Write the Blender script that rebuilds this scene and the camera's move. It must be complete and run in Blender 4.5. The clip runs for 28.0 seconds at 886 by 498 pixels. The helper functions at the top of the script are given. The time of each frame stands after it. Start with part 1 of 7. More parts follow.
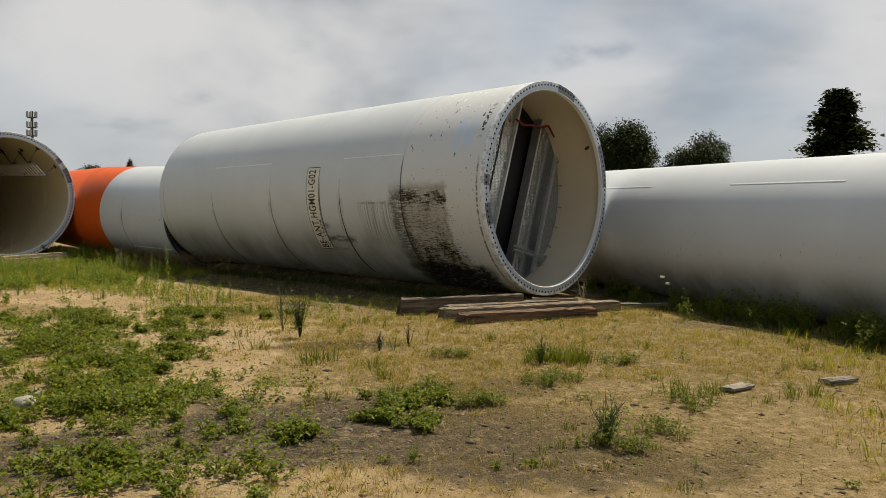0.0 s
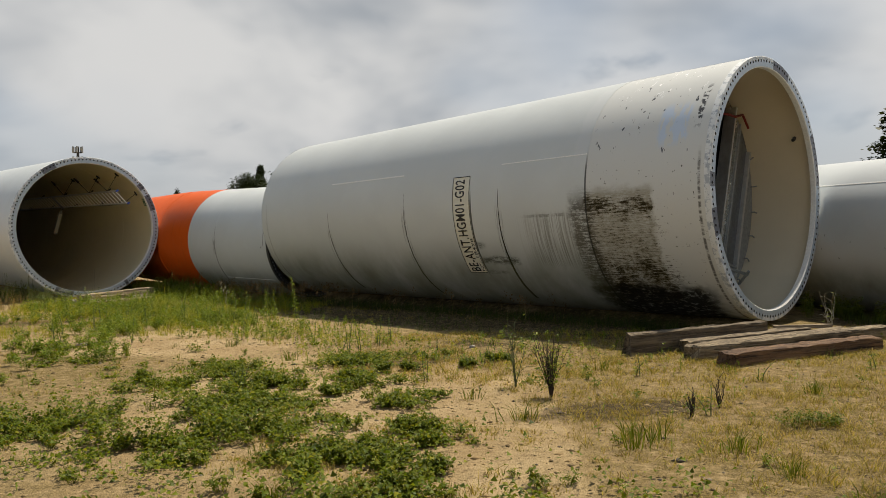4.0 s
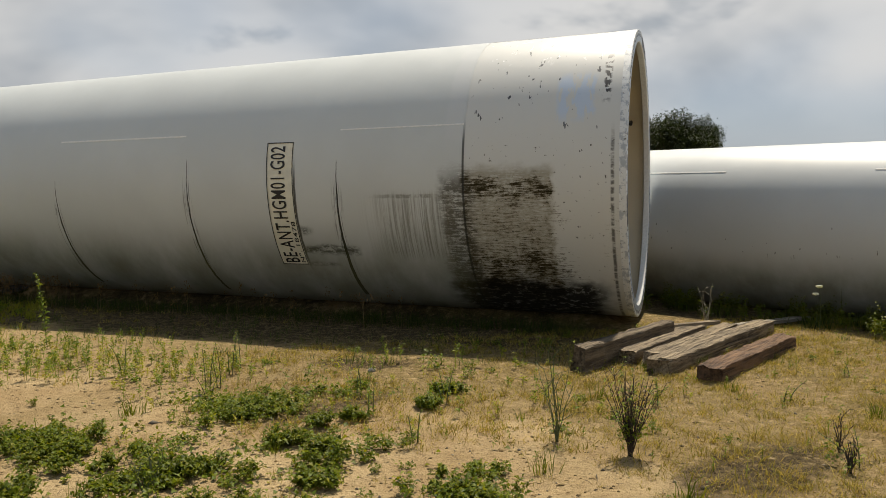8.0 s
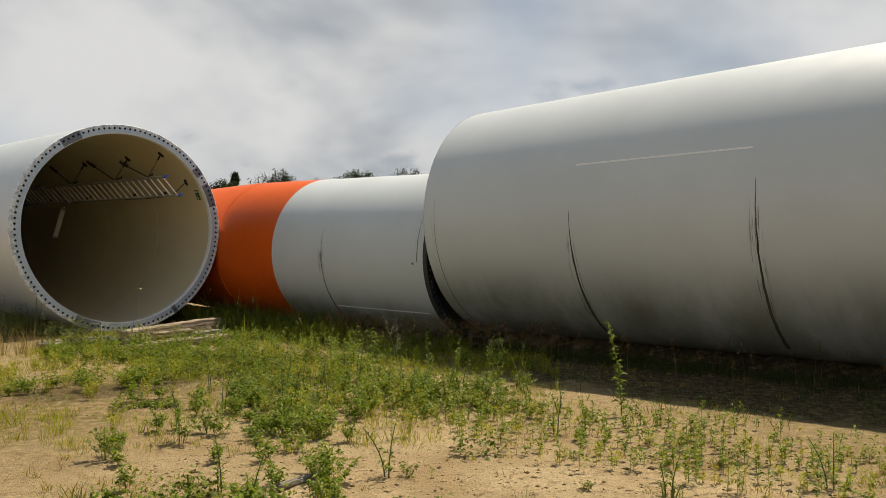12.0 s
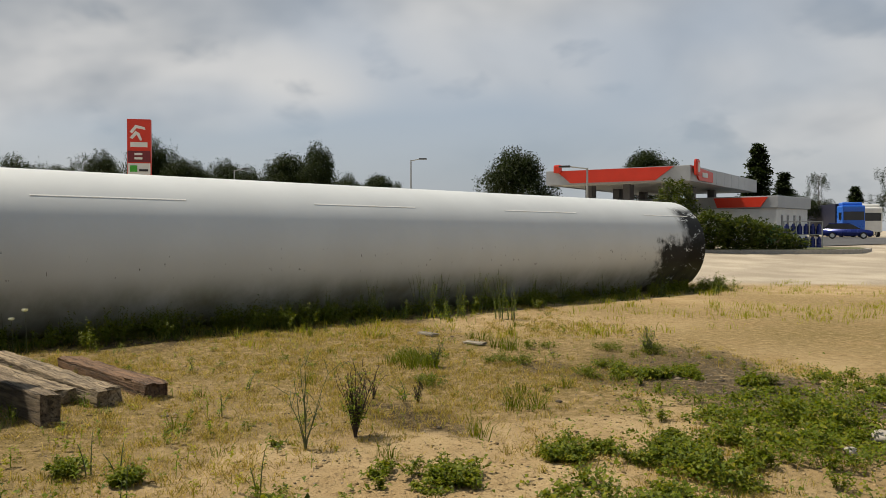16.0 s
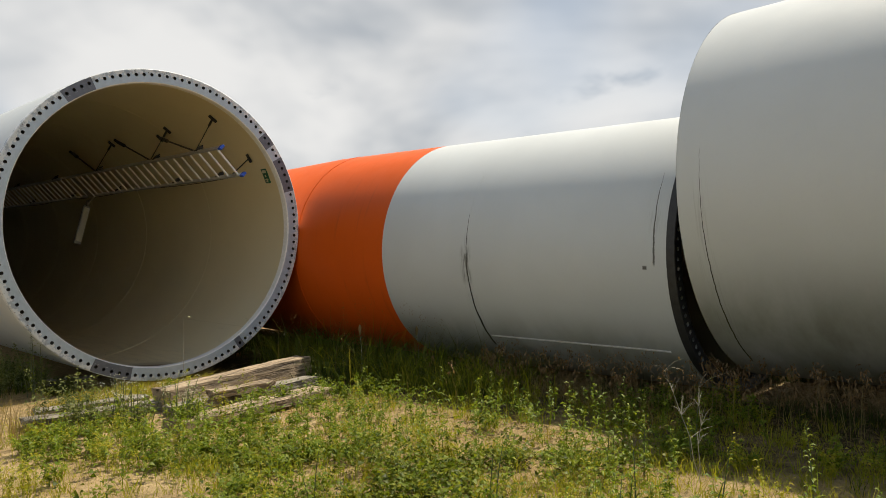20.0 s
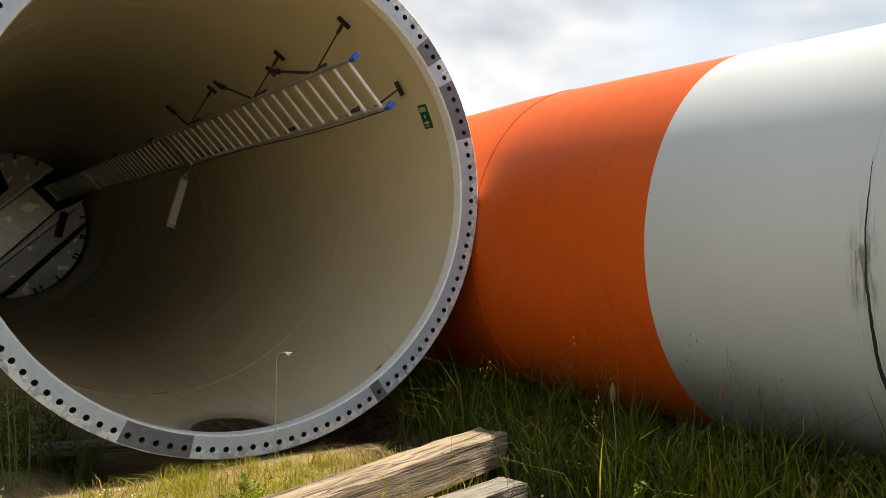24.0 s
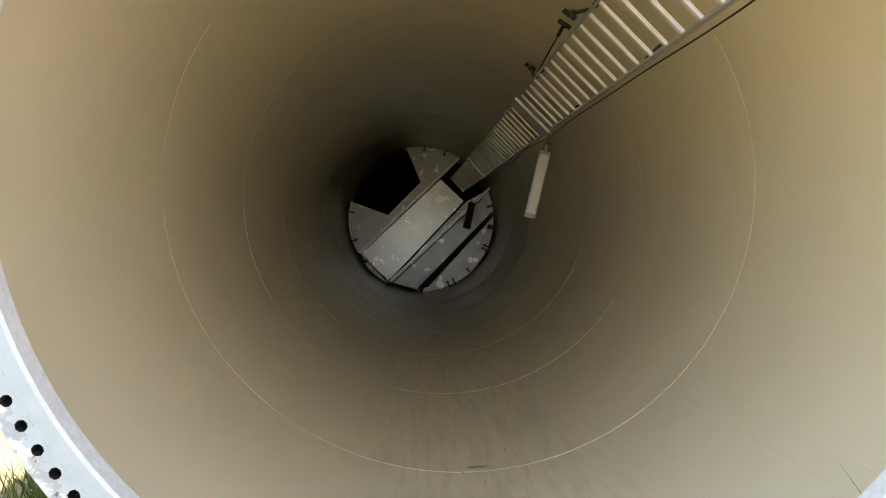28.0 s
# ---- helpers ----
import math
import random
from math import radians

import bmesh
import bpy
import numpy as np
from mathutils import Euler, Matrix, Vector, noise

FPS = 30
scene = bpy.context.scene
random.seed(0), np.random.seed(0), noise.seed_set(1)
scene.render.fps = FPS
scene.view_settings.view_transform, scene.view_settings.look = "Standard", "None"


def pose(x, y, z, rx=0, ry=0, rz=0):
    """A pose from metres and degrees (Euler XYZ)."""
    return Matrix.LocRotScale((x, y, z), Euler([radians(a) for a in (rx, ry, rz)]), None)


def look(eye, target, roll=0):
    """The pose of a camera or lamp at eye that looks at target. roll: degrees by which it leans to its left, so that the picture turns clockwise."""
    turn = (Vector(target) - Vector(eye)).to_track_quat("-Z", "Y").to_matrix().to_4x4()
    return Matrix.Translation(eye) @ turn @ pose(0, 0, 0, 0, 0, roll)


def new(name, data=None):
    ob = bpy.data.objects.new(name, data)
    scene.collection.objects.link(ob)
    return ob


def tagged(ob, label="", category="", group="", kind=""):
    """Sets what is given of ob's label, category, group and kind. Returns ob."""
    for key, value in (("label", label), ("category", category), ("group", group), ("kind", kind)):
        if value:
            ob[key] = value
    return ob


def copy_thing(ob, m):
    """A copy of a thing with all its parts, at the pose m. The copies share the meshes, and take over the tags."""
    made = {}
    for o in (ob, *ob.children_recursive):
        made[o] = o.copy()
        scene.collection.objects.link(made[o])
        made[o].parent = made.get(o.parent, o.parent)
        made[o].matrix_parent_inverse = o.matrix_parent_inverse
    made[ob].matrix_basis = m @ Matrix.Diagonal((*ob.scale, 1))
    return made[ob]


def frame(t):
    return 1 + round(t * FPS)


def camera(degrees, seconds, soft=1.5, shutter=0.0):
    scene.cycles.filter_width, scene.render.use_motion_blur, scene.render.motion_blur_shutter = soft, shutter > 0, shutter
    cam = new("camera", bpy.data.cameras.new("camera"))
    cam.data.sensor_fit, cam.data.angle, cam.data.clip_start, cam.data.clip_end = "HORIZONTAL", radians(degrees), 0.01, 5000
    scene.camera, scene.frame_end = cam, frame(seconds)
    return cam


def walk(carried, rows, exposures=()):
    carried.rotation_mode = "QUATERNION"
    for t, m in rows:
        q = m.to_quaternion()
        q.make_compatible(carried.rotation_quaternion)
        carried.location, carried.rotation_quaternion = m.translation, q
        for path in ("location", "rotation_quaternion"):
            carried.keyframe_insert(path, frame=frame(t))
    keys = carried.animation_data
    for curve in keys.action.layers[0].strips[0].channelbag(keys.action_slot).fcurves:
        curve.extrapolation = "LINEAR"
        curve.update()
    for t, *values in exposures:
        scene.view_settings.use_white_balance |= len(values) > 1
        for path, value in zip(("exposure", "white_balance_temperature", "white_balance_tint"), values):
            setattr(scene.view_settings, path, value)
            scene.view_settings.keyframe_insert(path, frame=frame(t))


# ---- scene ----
cam = camera(57.88, 28.0, soft=0.6)
# seconds, place, yaw, pitch, roll
PATH = [
    (0.0, 1.170, 1.131, 1.649, 1.81, -2.49, -0.85),
    (0.5, 0.815, 1.456, 1.677, 0.09, -3.22, -1.87),
    (1.0, 0.535, 1.785, 1.683, -1.24, -3.40, -1.63),
    (1.5, 0.271, 2.173, 1.693, -1.56, -2.85, -1.06),
    (2.0, -0.041, 2.502, 1.687, -2.58, -2.01, -0.77),
    (2.5, -0.356, 2.799, 1.666, -3.66, -1.50, 0.27),
    (3.0, -0.684, 3.159, 1.658, 0.66, -1.04, 1.15),
    (3.5, -1.046, 3.473, 1.629, 3.47, -1.07, 1.12),
    (4.0, -1.434, 3.800, 1.606, 4.35, -1.15, 1.44),
    (4.5, -1.822, 4.203, 1.607, 6.33, -1.01, 0.93),
    (6.5, -3.231, 5.967, 1.790, -4.22, -3.55, 0.35),
    (7.0, -3.581, 6.334, 1.807, -15.27, -3.55, -1.67),
    (7.5, -3.931, 6.640, 1.805, -24.04, -3.43, -2.30),
    (8.0, -4.307, 6.907, 1.780, -21.91, -3.39, -0.01),
    (8.5, -4.749, 7.244, 1.729, -14.07, -1.77, 0.97),
    (9.0, -5.147, 7.604, 1.678, -9.11, -0.94, 0.86),
    (9.5, -5.446, 7.960, 1.653, -6.08, -1.06, 0.01),
    (10.0, -5.739, 8.451, 1.651, -3.35, -0.39, -0.48),
    (10.5, -6.031, 8.930, 1.628, -0.88, 0.61, -0.05),
    (11.0, -6.295, 9.381, 1.592, 0.29, 0.34, 0.22),
    (11.5, -6.530, 9.831, 1.569, 0.90, 0.36, 0.14),
    (13.5, -7.351, 11.809, 1.678, 0.38, -1.68, -0.27),
    (14.0, -7.406, 12.262, 1.676, -9.55, -1.01, 0.31),
    (14.5, -7.447, 12.608, 1.673, -43.25, -0.48, 1.64),
    (15.0, -7.523, 12.754, 1.681, -83.45, -2.28, 1.61),
    (15.5, -7.556, 12.736, 1.695, -103.92, -1.58, -0.12),
    (16.0, -7.562, 12.720, 1.698, -106.41, -1.28, 0.02),
    (16.5, -7.614, 12.739, 1.690, -99.67, -1.89, 0.09),
    (17.0, -7.676, 12.889, 1.681, -77.62, -2.88, -0.89),
    (17.5, -7.760, 13.189, 1.665, -50.20, -4.40, -0.05),
    (18.0, -7.926, 13.607, 1.647, -24.56, -3.56, 0.80),
    (18.5, -8.239, 14.114, 1.632, -9.20, -2.50, 0.49),
    (19.0, -8.416, 14.550, 1.618, -2.20, -0.79, 1.08),
    (19.5, -8.615, 15.062, 1.610, 1.85, 0.30, 1.18),
    (20.0, -8.825, 15.621, 1.595, 4.13, -0.00, 1.75),
    (20.5, -9.058, 16.161, 1.566, 6.37, -1.09, 2.29),
    (21.0, -9.285, 16.733, 1.534, 8.00, -1.50, 1.41),
    (21.5, -9.490, 17.354, 1.513, 8.86, -1.28, 0.78),
    (23.5, -10.155, 19.720, 1.488, 10.92, 0.67, 0.88),
    (24.0, -10.370, 20.237, 1.510, 13.91, 0.28, 0.57),
    (24.5, -10.541, 20.685, 1.515, 18.13, 0.41, 1.51),
    (25.0, -10.695, 21.149, 1.542, 20.65, 0.16, 1.11),
    (25.5, -10.856, 21.625, 1.567, 22.64, -1.44, 0.81),
    (26.0, -10.971, 22.130, 1.551, 27.77, -2.85, 1.95),
    (26.5, -11.088, 22.631, 1.551, 32.20, -3.30, 1.94),
    (27.0, -11.223, 22.992, 1.585, 36.05, -2.76, 1.53),
    (27.5, -11.328, 23.278, 1.618, 41.40, -1.62, 1.95),
    (28.0, -11.378, 23.440, 1.661, 44.62, -0.34, 2.58),
]
EXPOSURES = [(0.0, 0.18, 6500, 10), (13.5, 0.28, 6500, 10), (14.5, 0.44, 6500, 10), (16.0, 0.14, 6500, 10), (19.0, 0.4, 6500, 10), (21.0, 0.58, 6500, 10), (23.5, 0.88, 6500, 10), (25.0, 1.25, 6400, 10), (26.0, 2.0, 6050, 10), (27.0, 2.65, 5600, 10), (28.0, 2.6, 5850, 10)]
walk(cam, [(t, pose(x, y, z, 90 + pitch, roll, yaw)) for t, x, y, z, yaw, pitch, roll in PATH], EXPOSURES)

# ---- world, sun ----
SUN_AZ, SUN_EL = math.atan2(0.763, 0.646), radians(61)


class Nodes:
    """Short-hand to wire shader nodes."""

    def __init__(self, tree):
        self.t = tree
        tree.nodes.clear()

    def add(self, kind, *links, **props):
        n = self.t.nodes.new(kind)
        for k, v in props.items():
            if k == "op":
                n.operation = v
            elif k == "blend":
                n.data_type, n.blend_type = "RGBA", v
            elif k == "dims":
                n.noise_dimensions = v
            elif k == "feature":
                n.feature = v
            elif k == "clamp":
                n.use_clamp = v
            elif k == "attr":
                n.attribute_name = v
            elif k == "invert":
                n.invert = v
            else:
                self.put(n, k, v)
        for i, s in enumerate(links):
            if s is not None:
                self.put(n, i, s)
        return n

    def put(self, n, key, v):
        sock = n.inputs[key]
        if isinstance(v, bpy.types.NodeSocket):
            self.t.links.new(v, sock)
        elif isinstance(v, (tuple, list)) and len(v) == 3 and sock.type == "RGBA":
            sock.default_value = (*v, 1)
        else:
            sock.default_value = v

    def math(self, op, a, b=None, c=None, clamp=False):
        return self.add("ShaderNodeMath", a, b, c, op=op, clamp=clamp).outputs[0]

    def mix(self, f, a, b, blend="MIX"):
        n = self.t.nodes.new("ShaderNodeMix")
        n.data_type, n.blend_type = "RGBA", blend
        for i, v in ((0, f), (6, a), (7, b)):
            self.put(n, i, v)
        return n.outputs[2]

    def noise(self, vec, scale, detail=4.0, rough=0.55, distort=0.0):
        n = self.add("ShaderNodeTexNoise", Scale=scale, Detail=detail, Roughness=rough, Distortion=distort)
        if vec is not None:
            self.put(n, "Vector", vec)
        return n.outputs["Fac"]

    def ramp(self, f, a, b):
        """0 below a, 1 above b (a may exceed b)."""
        n = self.t.nodes.new("ShaderNodeMapRange")
        n.interpolation_type = "SMOOTHSTEP"
        flip = a > b
        self.put(n, 0, f)
        n.inputs[1].default_value, n.inputs[2].default_value = (b, a) if flip else (a, b)
        n.inputs[3].default_value, n.inputs[4].default_value = (1, 0) if flip else (0, 1)
        return n.outputs[0]

    def scaled(self, vec, s):
        n = self.add("ShaderNodeMapping")
        self.put(n, "Vector", vec)
        n.inputs["Scale"].default_value = s
        return n.outputs[0]


world = bpy.data.worlds.new("sky")
scene.world = world
world.use_nodes = True
N = Nodes(world.node_tree)
sky = N.add("ShaderNodeTexSky")
sky.sky_type, sky.sun_disc = "NISHITA", False
sky.sun_elevation, sky.sun_rotation = SUN_EL, math.pi / 2 - SUN_AZ
sky.air_density, sky.dust_density = 1.0, 2.0
way = N.add("ShaderNodeTexCoord").outputs["Generated"]
sep = N.add("ShaderNodeSeparateXYZ", way)
h = N.math("ADD", N.math("MAXIMUM", sep.outputs[2], 0.0), 0.42)
flat = N.add("ShaderNodeCombineXYZ", N.math("DIVIDE", sep.outputs[0], h), N.math("DIVIDE", sep.outputs[1], h), 0.0).outputs[0]
big = N.noise(flat, 1.7, 4, 0.5, 0.2)
small = N.noise(flat, 3.6, 4, 0.5, 0.2)
gaps = N.noise(N.scaled(flat, (1.3, 1.0, 1.0)), 0.55, 3, 0.5)
cloud = N.mix(N.ramp(big, 0.34, 0.60), (0.42, 0.455, 0.495), (0.82, 0.815, 0.80))
cloud = N.mix(N.math("MULTIPLY", N.ramp(small, 0.58, 0.72), 0.6), cloud, (0.29, 0.345, 0.41))
blue = N.mix(1.0, sky.outputs[0], (0.105, 0.105, 0.105), "MULTIPLY")
blue = N.mix(0.6, blue, (0.46, 0.56, 0.68))
allsky = N.mix(N.math("MULTIPLY", N.ramp(gaps, 0.47, 0.62), 0.8), cloud, blue)
haze = N.ramp(sep.outputs[2], 0.16, 0.0)
allsky = N.mix(N.math("MULTIPLY", haze, 0.6), allsky, (0.56, 0.58, 0.59))
high = N.ramp(sep.outputs[2], 0.32, 0.66)
allsky = N.mix(N.math("MULTIPLY", high, 0.85), allsky, (0.27, 0.335, 0.43))
back = N.add("ShaderNodeBackground", allsky, 0.72)
N.add("ShaderNodeOutputWorld", back.outputs[0])

sun_data = bpy.data.lights.new("sun", "SUN")
sun_data.energy, sun_data.angle, sun_data.color = 5.0, radians(1.5), (1.0, 0.895, 0.73)
sun = new("sun", sun_data)
sun.matrix_world = look((40 * math.cos(SUN_AZ), 40 * math.sin(SUN_AZ), 60), (40 * math.cos(SUN_AZ) - math.cos(SUN_AZ) * math.cos(SUN_EL), 40 * math.sin(SUN_AZ) - math.sin(SUN_AZ) * math.cos(SUN_EL), 60 - math.sin(SUN_EL)))

# ---- materials ----
def material(name, rough=0.6, metal=0.0):
    m = bpy.data.materials.new(name)
    m.use_nodes = True
    n = Nodes(m.node_tree)
    b = n.add("ShaderNodeBsdfPrincipled", Roughness=rough, Metallic=metal)
    n.add("ShaderNodeOutputMaterial", b.outputs[0])
    return m, n, b


def bumped(n, b, height, strength, dist=0.02):
    bump = n.add("ShaderNodeBump", Strength=strength, Distance=dist, Height=height)
    n.put(b, "Normal", bump.outputs[0])


def plain(name, color, rough=0.6, metal=0.0, vary=0.25, scale=8.0, bump=0.0, random_tint=0.0):
    """A surface with mottling at two scales."""
    m, n, b = material(name, rough, metal)
    co = n.add("ShaderNodeTexCoord").outputs["Object"]
    k = n.noise(co, scale, 6, 0.6)
    k2 = n.noise(co, scale * 0.17, 3, 0.5)
    dark = tuple(c * (1 - vary) for c in color)
    c1 = n.mix(n.ramp(k, 0.3, 0.7), dark, color)
    c1 = n.mix(n.math("MULTIPLY", n.ramp(k2, 0.45, 0.75), 0.5 * min(1, vary * 3)), c1, tuple(c * (1 - vary * 0.6) for c in color))
    if random_tint:
        r = n.add("ShaderNodeObjectInfo").outputs["Random"]
        c1 = n.mix(n.math("MULTIPLY", r, random_tint), c1, tuple(c * 0.45 for c in color))
    n.put(b, "Base Color", c1)
    n.put(b, "Roughness", n.math("ADD", n.math("MULTIPLY", k, 0.25), rough - 0.12, clamp=True))
    if bump:
        bumped(n, b, k, bump)
    return m


def islands(name, colors, rough=0.6, thin=0.42):
    """Leaves and blades: each island takes one of a row of tints; thin leaves let some light through."""
    m = bpy.data.materials.new(name)
    m.use_nodes = True
    n = Nodes(m.node_tree)
    r = n.add("ShaderNodeNewGeometry").outputs["Random Per Island"]
    ramp = n.t.nodes.new("ShaderNodeValToRGB")
    n.put(ramp, 0, r)
    el = ramp.color_ramp.elements
    while len(el) < len(colors):
        el.new(0.5)
    for i, c in enumerate(colors):
        el[i].position, el[i].color = i / max(1, len(colors) - 1), (*c, 1)
    co = n.add("ShaderNodeTexCoord").outputs["Object"]
    c = n.mix(n.math("MULTIPLY", n.noise(co, 0.6, 3), 0.5), ramp.outputs[0], tuple(v * 0.5 for v in colors[0]))
    b = n.add("ShaderNodeBsdfPrincipled", Roughness=rough)
    b.inputs["Specular IOR Level"].default_value = 0.2
    n.put(b, "Base Color", c)
    t = n.add("ShaderNodeBsdfTranslucent", n.mix(1.0, c, (1.25, 1.25, 0.7), "MULTIPLY"))
    mix = n.add("ShaderNodeMixShader", thin, b.outputs[0], t.outputs[0])
    n.add("ShaderNodeOutputMaterial", mix.outputs[0])
    return m


class TubePaint:
    """Paint with marks laid out along a tube (metres) and round it (degrees from the level side)."""

    def __init__(self, name, color, rough=0.42, vary=0.06):
        self.m, self.n, self.b = material(name, rough)
        self.b.inputs["Specular IOR Level"].default_value = 0.5
        n = self.n
        self.co = n.add("ShaderNodeTexCoord").outputs["Object"]
        sep = n.add("ShaderNodeSeparateXYZ", self.co)
        self.s = sep.outputs[0]
        self.th = n.math("MULTIPLY", n.math("ARCTAN2", sep.outputs[2], sep.outputs[1]), 180 / math.pi)
        fine = n.noise(self.co, 30, 3)
        wide = n.noise(self.co, 0.8, 4)
        self.c = n.mix(n.ramp(wide, 0.35, 0.7), tuple(v * (1 - vary) for v in color), color)
        self.c = n.mix(n.math("MULTIPLY", n.ramp(fine, 0.55, 0.8), vary), self.c, tuple(v * 0.6 for v in color))
        self.wob = n.math("SUBTRACT", n.noise(self.co, 5, 4), 0.5)
        self.rough, self.sway, self.matte = rough, 0.2, None

    def span(self, v, a, b, soft):
        n = self.n
        return n.math("MULTIPLY", n.ramp(v, a - soft, a + soft), n.ramp(v, b + soft, b - soft))

    def box(self, s0, s1, t0, t1, ss=0.02, ts=1.5, wobble=0.0):
        n = self.n
        s, t = self.s, self.th
        if wobble:
            s = n.math("ADD", s, n.math("MULTIPLY", self.wob, wobble))
            t = n.math("ADD", t, n.math("MULTIPLY", self.wob, wobble * 30))
        return n.math("MULTIPLY", self.span(s, s0, s1, ss), self.span(t, t0, t1, ts))

    def streaks(self, along, round_, lo, hi, detail=5):
        """Noise drawn out along or round the tube."""
        n = self.n
        v = n.add("ShaderNodeCombineXYZ", n.math("MULTIPLY", self.s, along), n.math("MULTIPLY", self.th, round_), 0.0).outputs[0]
        return n.ramp(n.noise(v, 1.0, detail, 0.65), lo, hi)

    def raw(self, along, round_, detail=5, rough=0.65):
        n = self.n
        v = n.add("ShaderNodeCombineXYZ", n.math("MULTIPLY", self.s, along), n.math("MULTIPLY", self.th, round_), 0.0).outputs[0]
        return n.noise(v, 1.0, detail, rough)

    def lay(self, mask, color, amount=1.0, matte=False):
        n = self.n
        if matte:
            self.matte = mask if self.matte is None else n.math("MAXIMUM", self.matte, mask)
        if amount < 1:
            mask = n.math("MULTIPLY", mask, amount)
        self.c = n.mix(mask, self.c, color)

    def crease(self, s, t_low, t_high, w=0.012, color=(0.02, 0.02, 0.018), runs=0.75):
        """A dark run-down line that widens downward, with fainter runs beside it."""
        n = self.n
        t = n.math("DIVIDE", n.math("SUBTRACT", t_high, self.th), t_high - t_low, clamp=True)
        width = n.math("ADD", n.math("MULTIPLY", t, w * 1.9), w * 0.25)
        off = n.math("ABSOLUTE", n.math("SUBTRACT", n.math("ADD", self.s, n.math("MULTIPLY", self.wob, 0.03)), s))
        line = n.math("MULTIPLY", n.math("LESS_THAN", off, width), self.span(self.th, t_low, t_high, 1.0))
        self.lay(line, color, 0.97, True)
        side = n.math("MULTIPLY", self.box(s - 0.07, s + 0.09, t_low + 12, t_high - 10, 0.03, 5), self.streaks(60, 0.06, 0.50, 0.62))
        self.lay(side, (0.04, 0.04, 0.035), runs)

    def done(self):
        n = self.n
        n.put(self.b, "Base Color", self.c)
        n.put(self.b, "Roughness", n.math("ADD", n.math("MULTIPLY", n.noise(self.co, 4, 5), self.sway), self.rough - self.sway / 2))
        if self.matte is not None:
            n.put(self.b, "Specular IOR Level", n.math("SUBTRACT", 0.5, n.math("MULTIPLY", self.matte, 0.46)))
        return self.m


PAINT = (0.57, 0.60, 0.595)


def paint_a():
    p = TubePaint("weathered_grey_white_paint", PAINT)
    n = p.n
    # paler new coat beside the seam, old coat on the first ring
    p.lay(p.box(-0.1, 2.1, -100, 100, 0.01, 3), (0.62, 0.622, 0.59), 0.75)
    p.lay(p.box(2.11, 2.36, 12, 62, 0.03, 3, 0.2), (0.58, 0.60, 0.60), 0.7)
    # moss and soot on the first ring: brushed rows along the tube, thinning towards the flange
    blot = p.streaks(9.0, 0.4, 0.32, 0.60, 8)
    rows = p.raw(4.5, 1.5, 9, 0.75)
    grain = n.noise(n.scaled(p.co, (0.7, 1.0, 1.4)), 24.0, 6, 0.8)
    cloud = n.noise(p.co, 3.1, 4, 0.6)
    v = n.math("ADD", n.math("MULTIPLY", rows, 0.44), n.math("ADD", n.math("MULTIPLY", grain, 0.32), n.math("MULTIPLY", cloud, 0.24)))
    film = p.box(0.92, 2.12, -62, 1.5, 0.05, 2.5, 0.25)
    p.lay(n.math("MULTIPLY", film, n.ramp(v, 0.34, 0.52)), (0.19, 0.155, 0.08), 0.62, True)
    thick = n.math("MULTIPLY", p.box(0.93, 2.11, -9, 0.8, 0.015, 0.8, 0.12), 0.22)
    body = n.math("MULTIPLY", p.box(0.72, 2.14, -56, -2.0, 0.30, 4.0, 0.45), 0.52)
    low = n.math("MULTIPLY", p.box(0.45, 2.14, -60, -30, 0.30, 9, 0.3), 0.18)
    thin = n.math("MULTIPLY", n.math("MULTIPLY", p.box(0.10, 1.2, -60, -8, 0.06, 10, 0.3), n.ramp(p.s, 0.0, 1.3)), 0.26)
    edge = n.math("MULTIPLY", p.box(0.02, 0.30, -62, -12, 0.05, 8, 0.2), 0.34)
    dens = n.math("ADD", n.math("ADD", thick, low), n.math("MAXIMUM", body, n.math("MAXIMUM", thin, edge)))
    some = n.math("MULTIPLY", dens, 8.0, clamp=True)
    cut = n.math("SUBTRACT", 0.645, n.math("MULTIPLY", dens, 0.27))
    over = n.math("MULTIPLY", n.math("MULTIPLY", n.math("SUBTRACT", v, cut), 16.0, clamp=True), some)
    p.lay(over, (0.085, 0.066, 0.030), 0.92, True)
    deep = n.math("MULTIPLY", n.math("MULTIPLY", n.math("SUBTRACT", v, n.math("ADD", cut, 0.045)), 20.0, clamp=True), some)
    p.lay(deep, (0.022, 0.018, 0.009), 0.94)
    # soot on the underside, blackened further to paint in its shade
    p.lay(n.math("MULTIPLY", p.box(0.35, 2.4, -88, -45, 0.2, 4, 0.5), n.math("ADD", blot, 0.45, clamp=True)), (0.014, 0.012, 0.009), 0.96, True)
    p.lay(n.math("MULTIPLY", p.box(1.98, 2.42, -62, 0, 0.08, 6, 0.25), n.ramp(v, 0.42, 0.52)), (0.04, 0.034, 0.020), 0.88)
    # runs beside the seam
    run = p.streaks(38, 0.03, 0.42, 0.62)
    p.lay(n.math("MULTIPLY", p.box(2.2, 3.35, -34, -8, 0.35, 3, 0.1), run), (0.13, 0.12, 0.09), 0.65)
    p.lay(n.math("MULTIPLY", p.box(2.2, 3.3, -9.0, -7.6, 0.25, 0.3, 0.04), p.streaks(9, 0.2, 0.36, 0.6)), (0.10, 0.092, 0.07), 0.6)
    # seams
    p.lay(p.box(2.085, 2.115, -90, 16, 0.006, 6), (0.03, 0.03, 0.027), 0.9)
    p.lay(n.math("MULTIPLY", p.box(0.15, 0.19, -80, 12, 0.012, 6, 0.02), p.streaks(4, 0.6, 0.36, 0.55)), (0.04, 0.036, 0.03), 0.85)
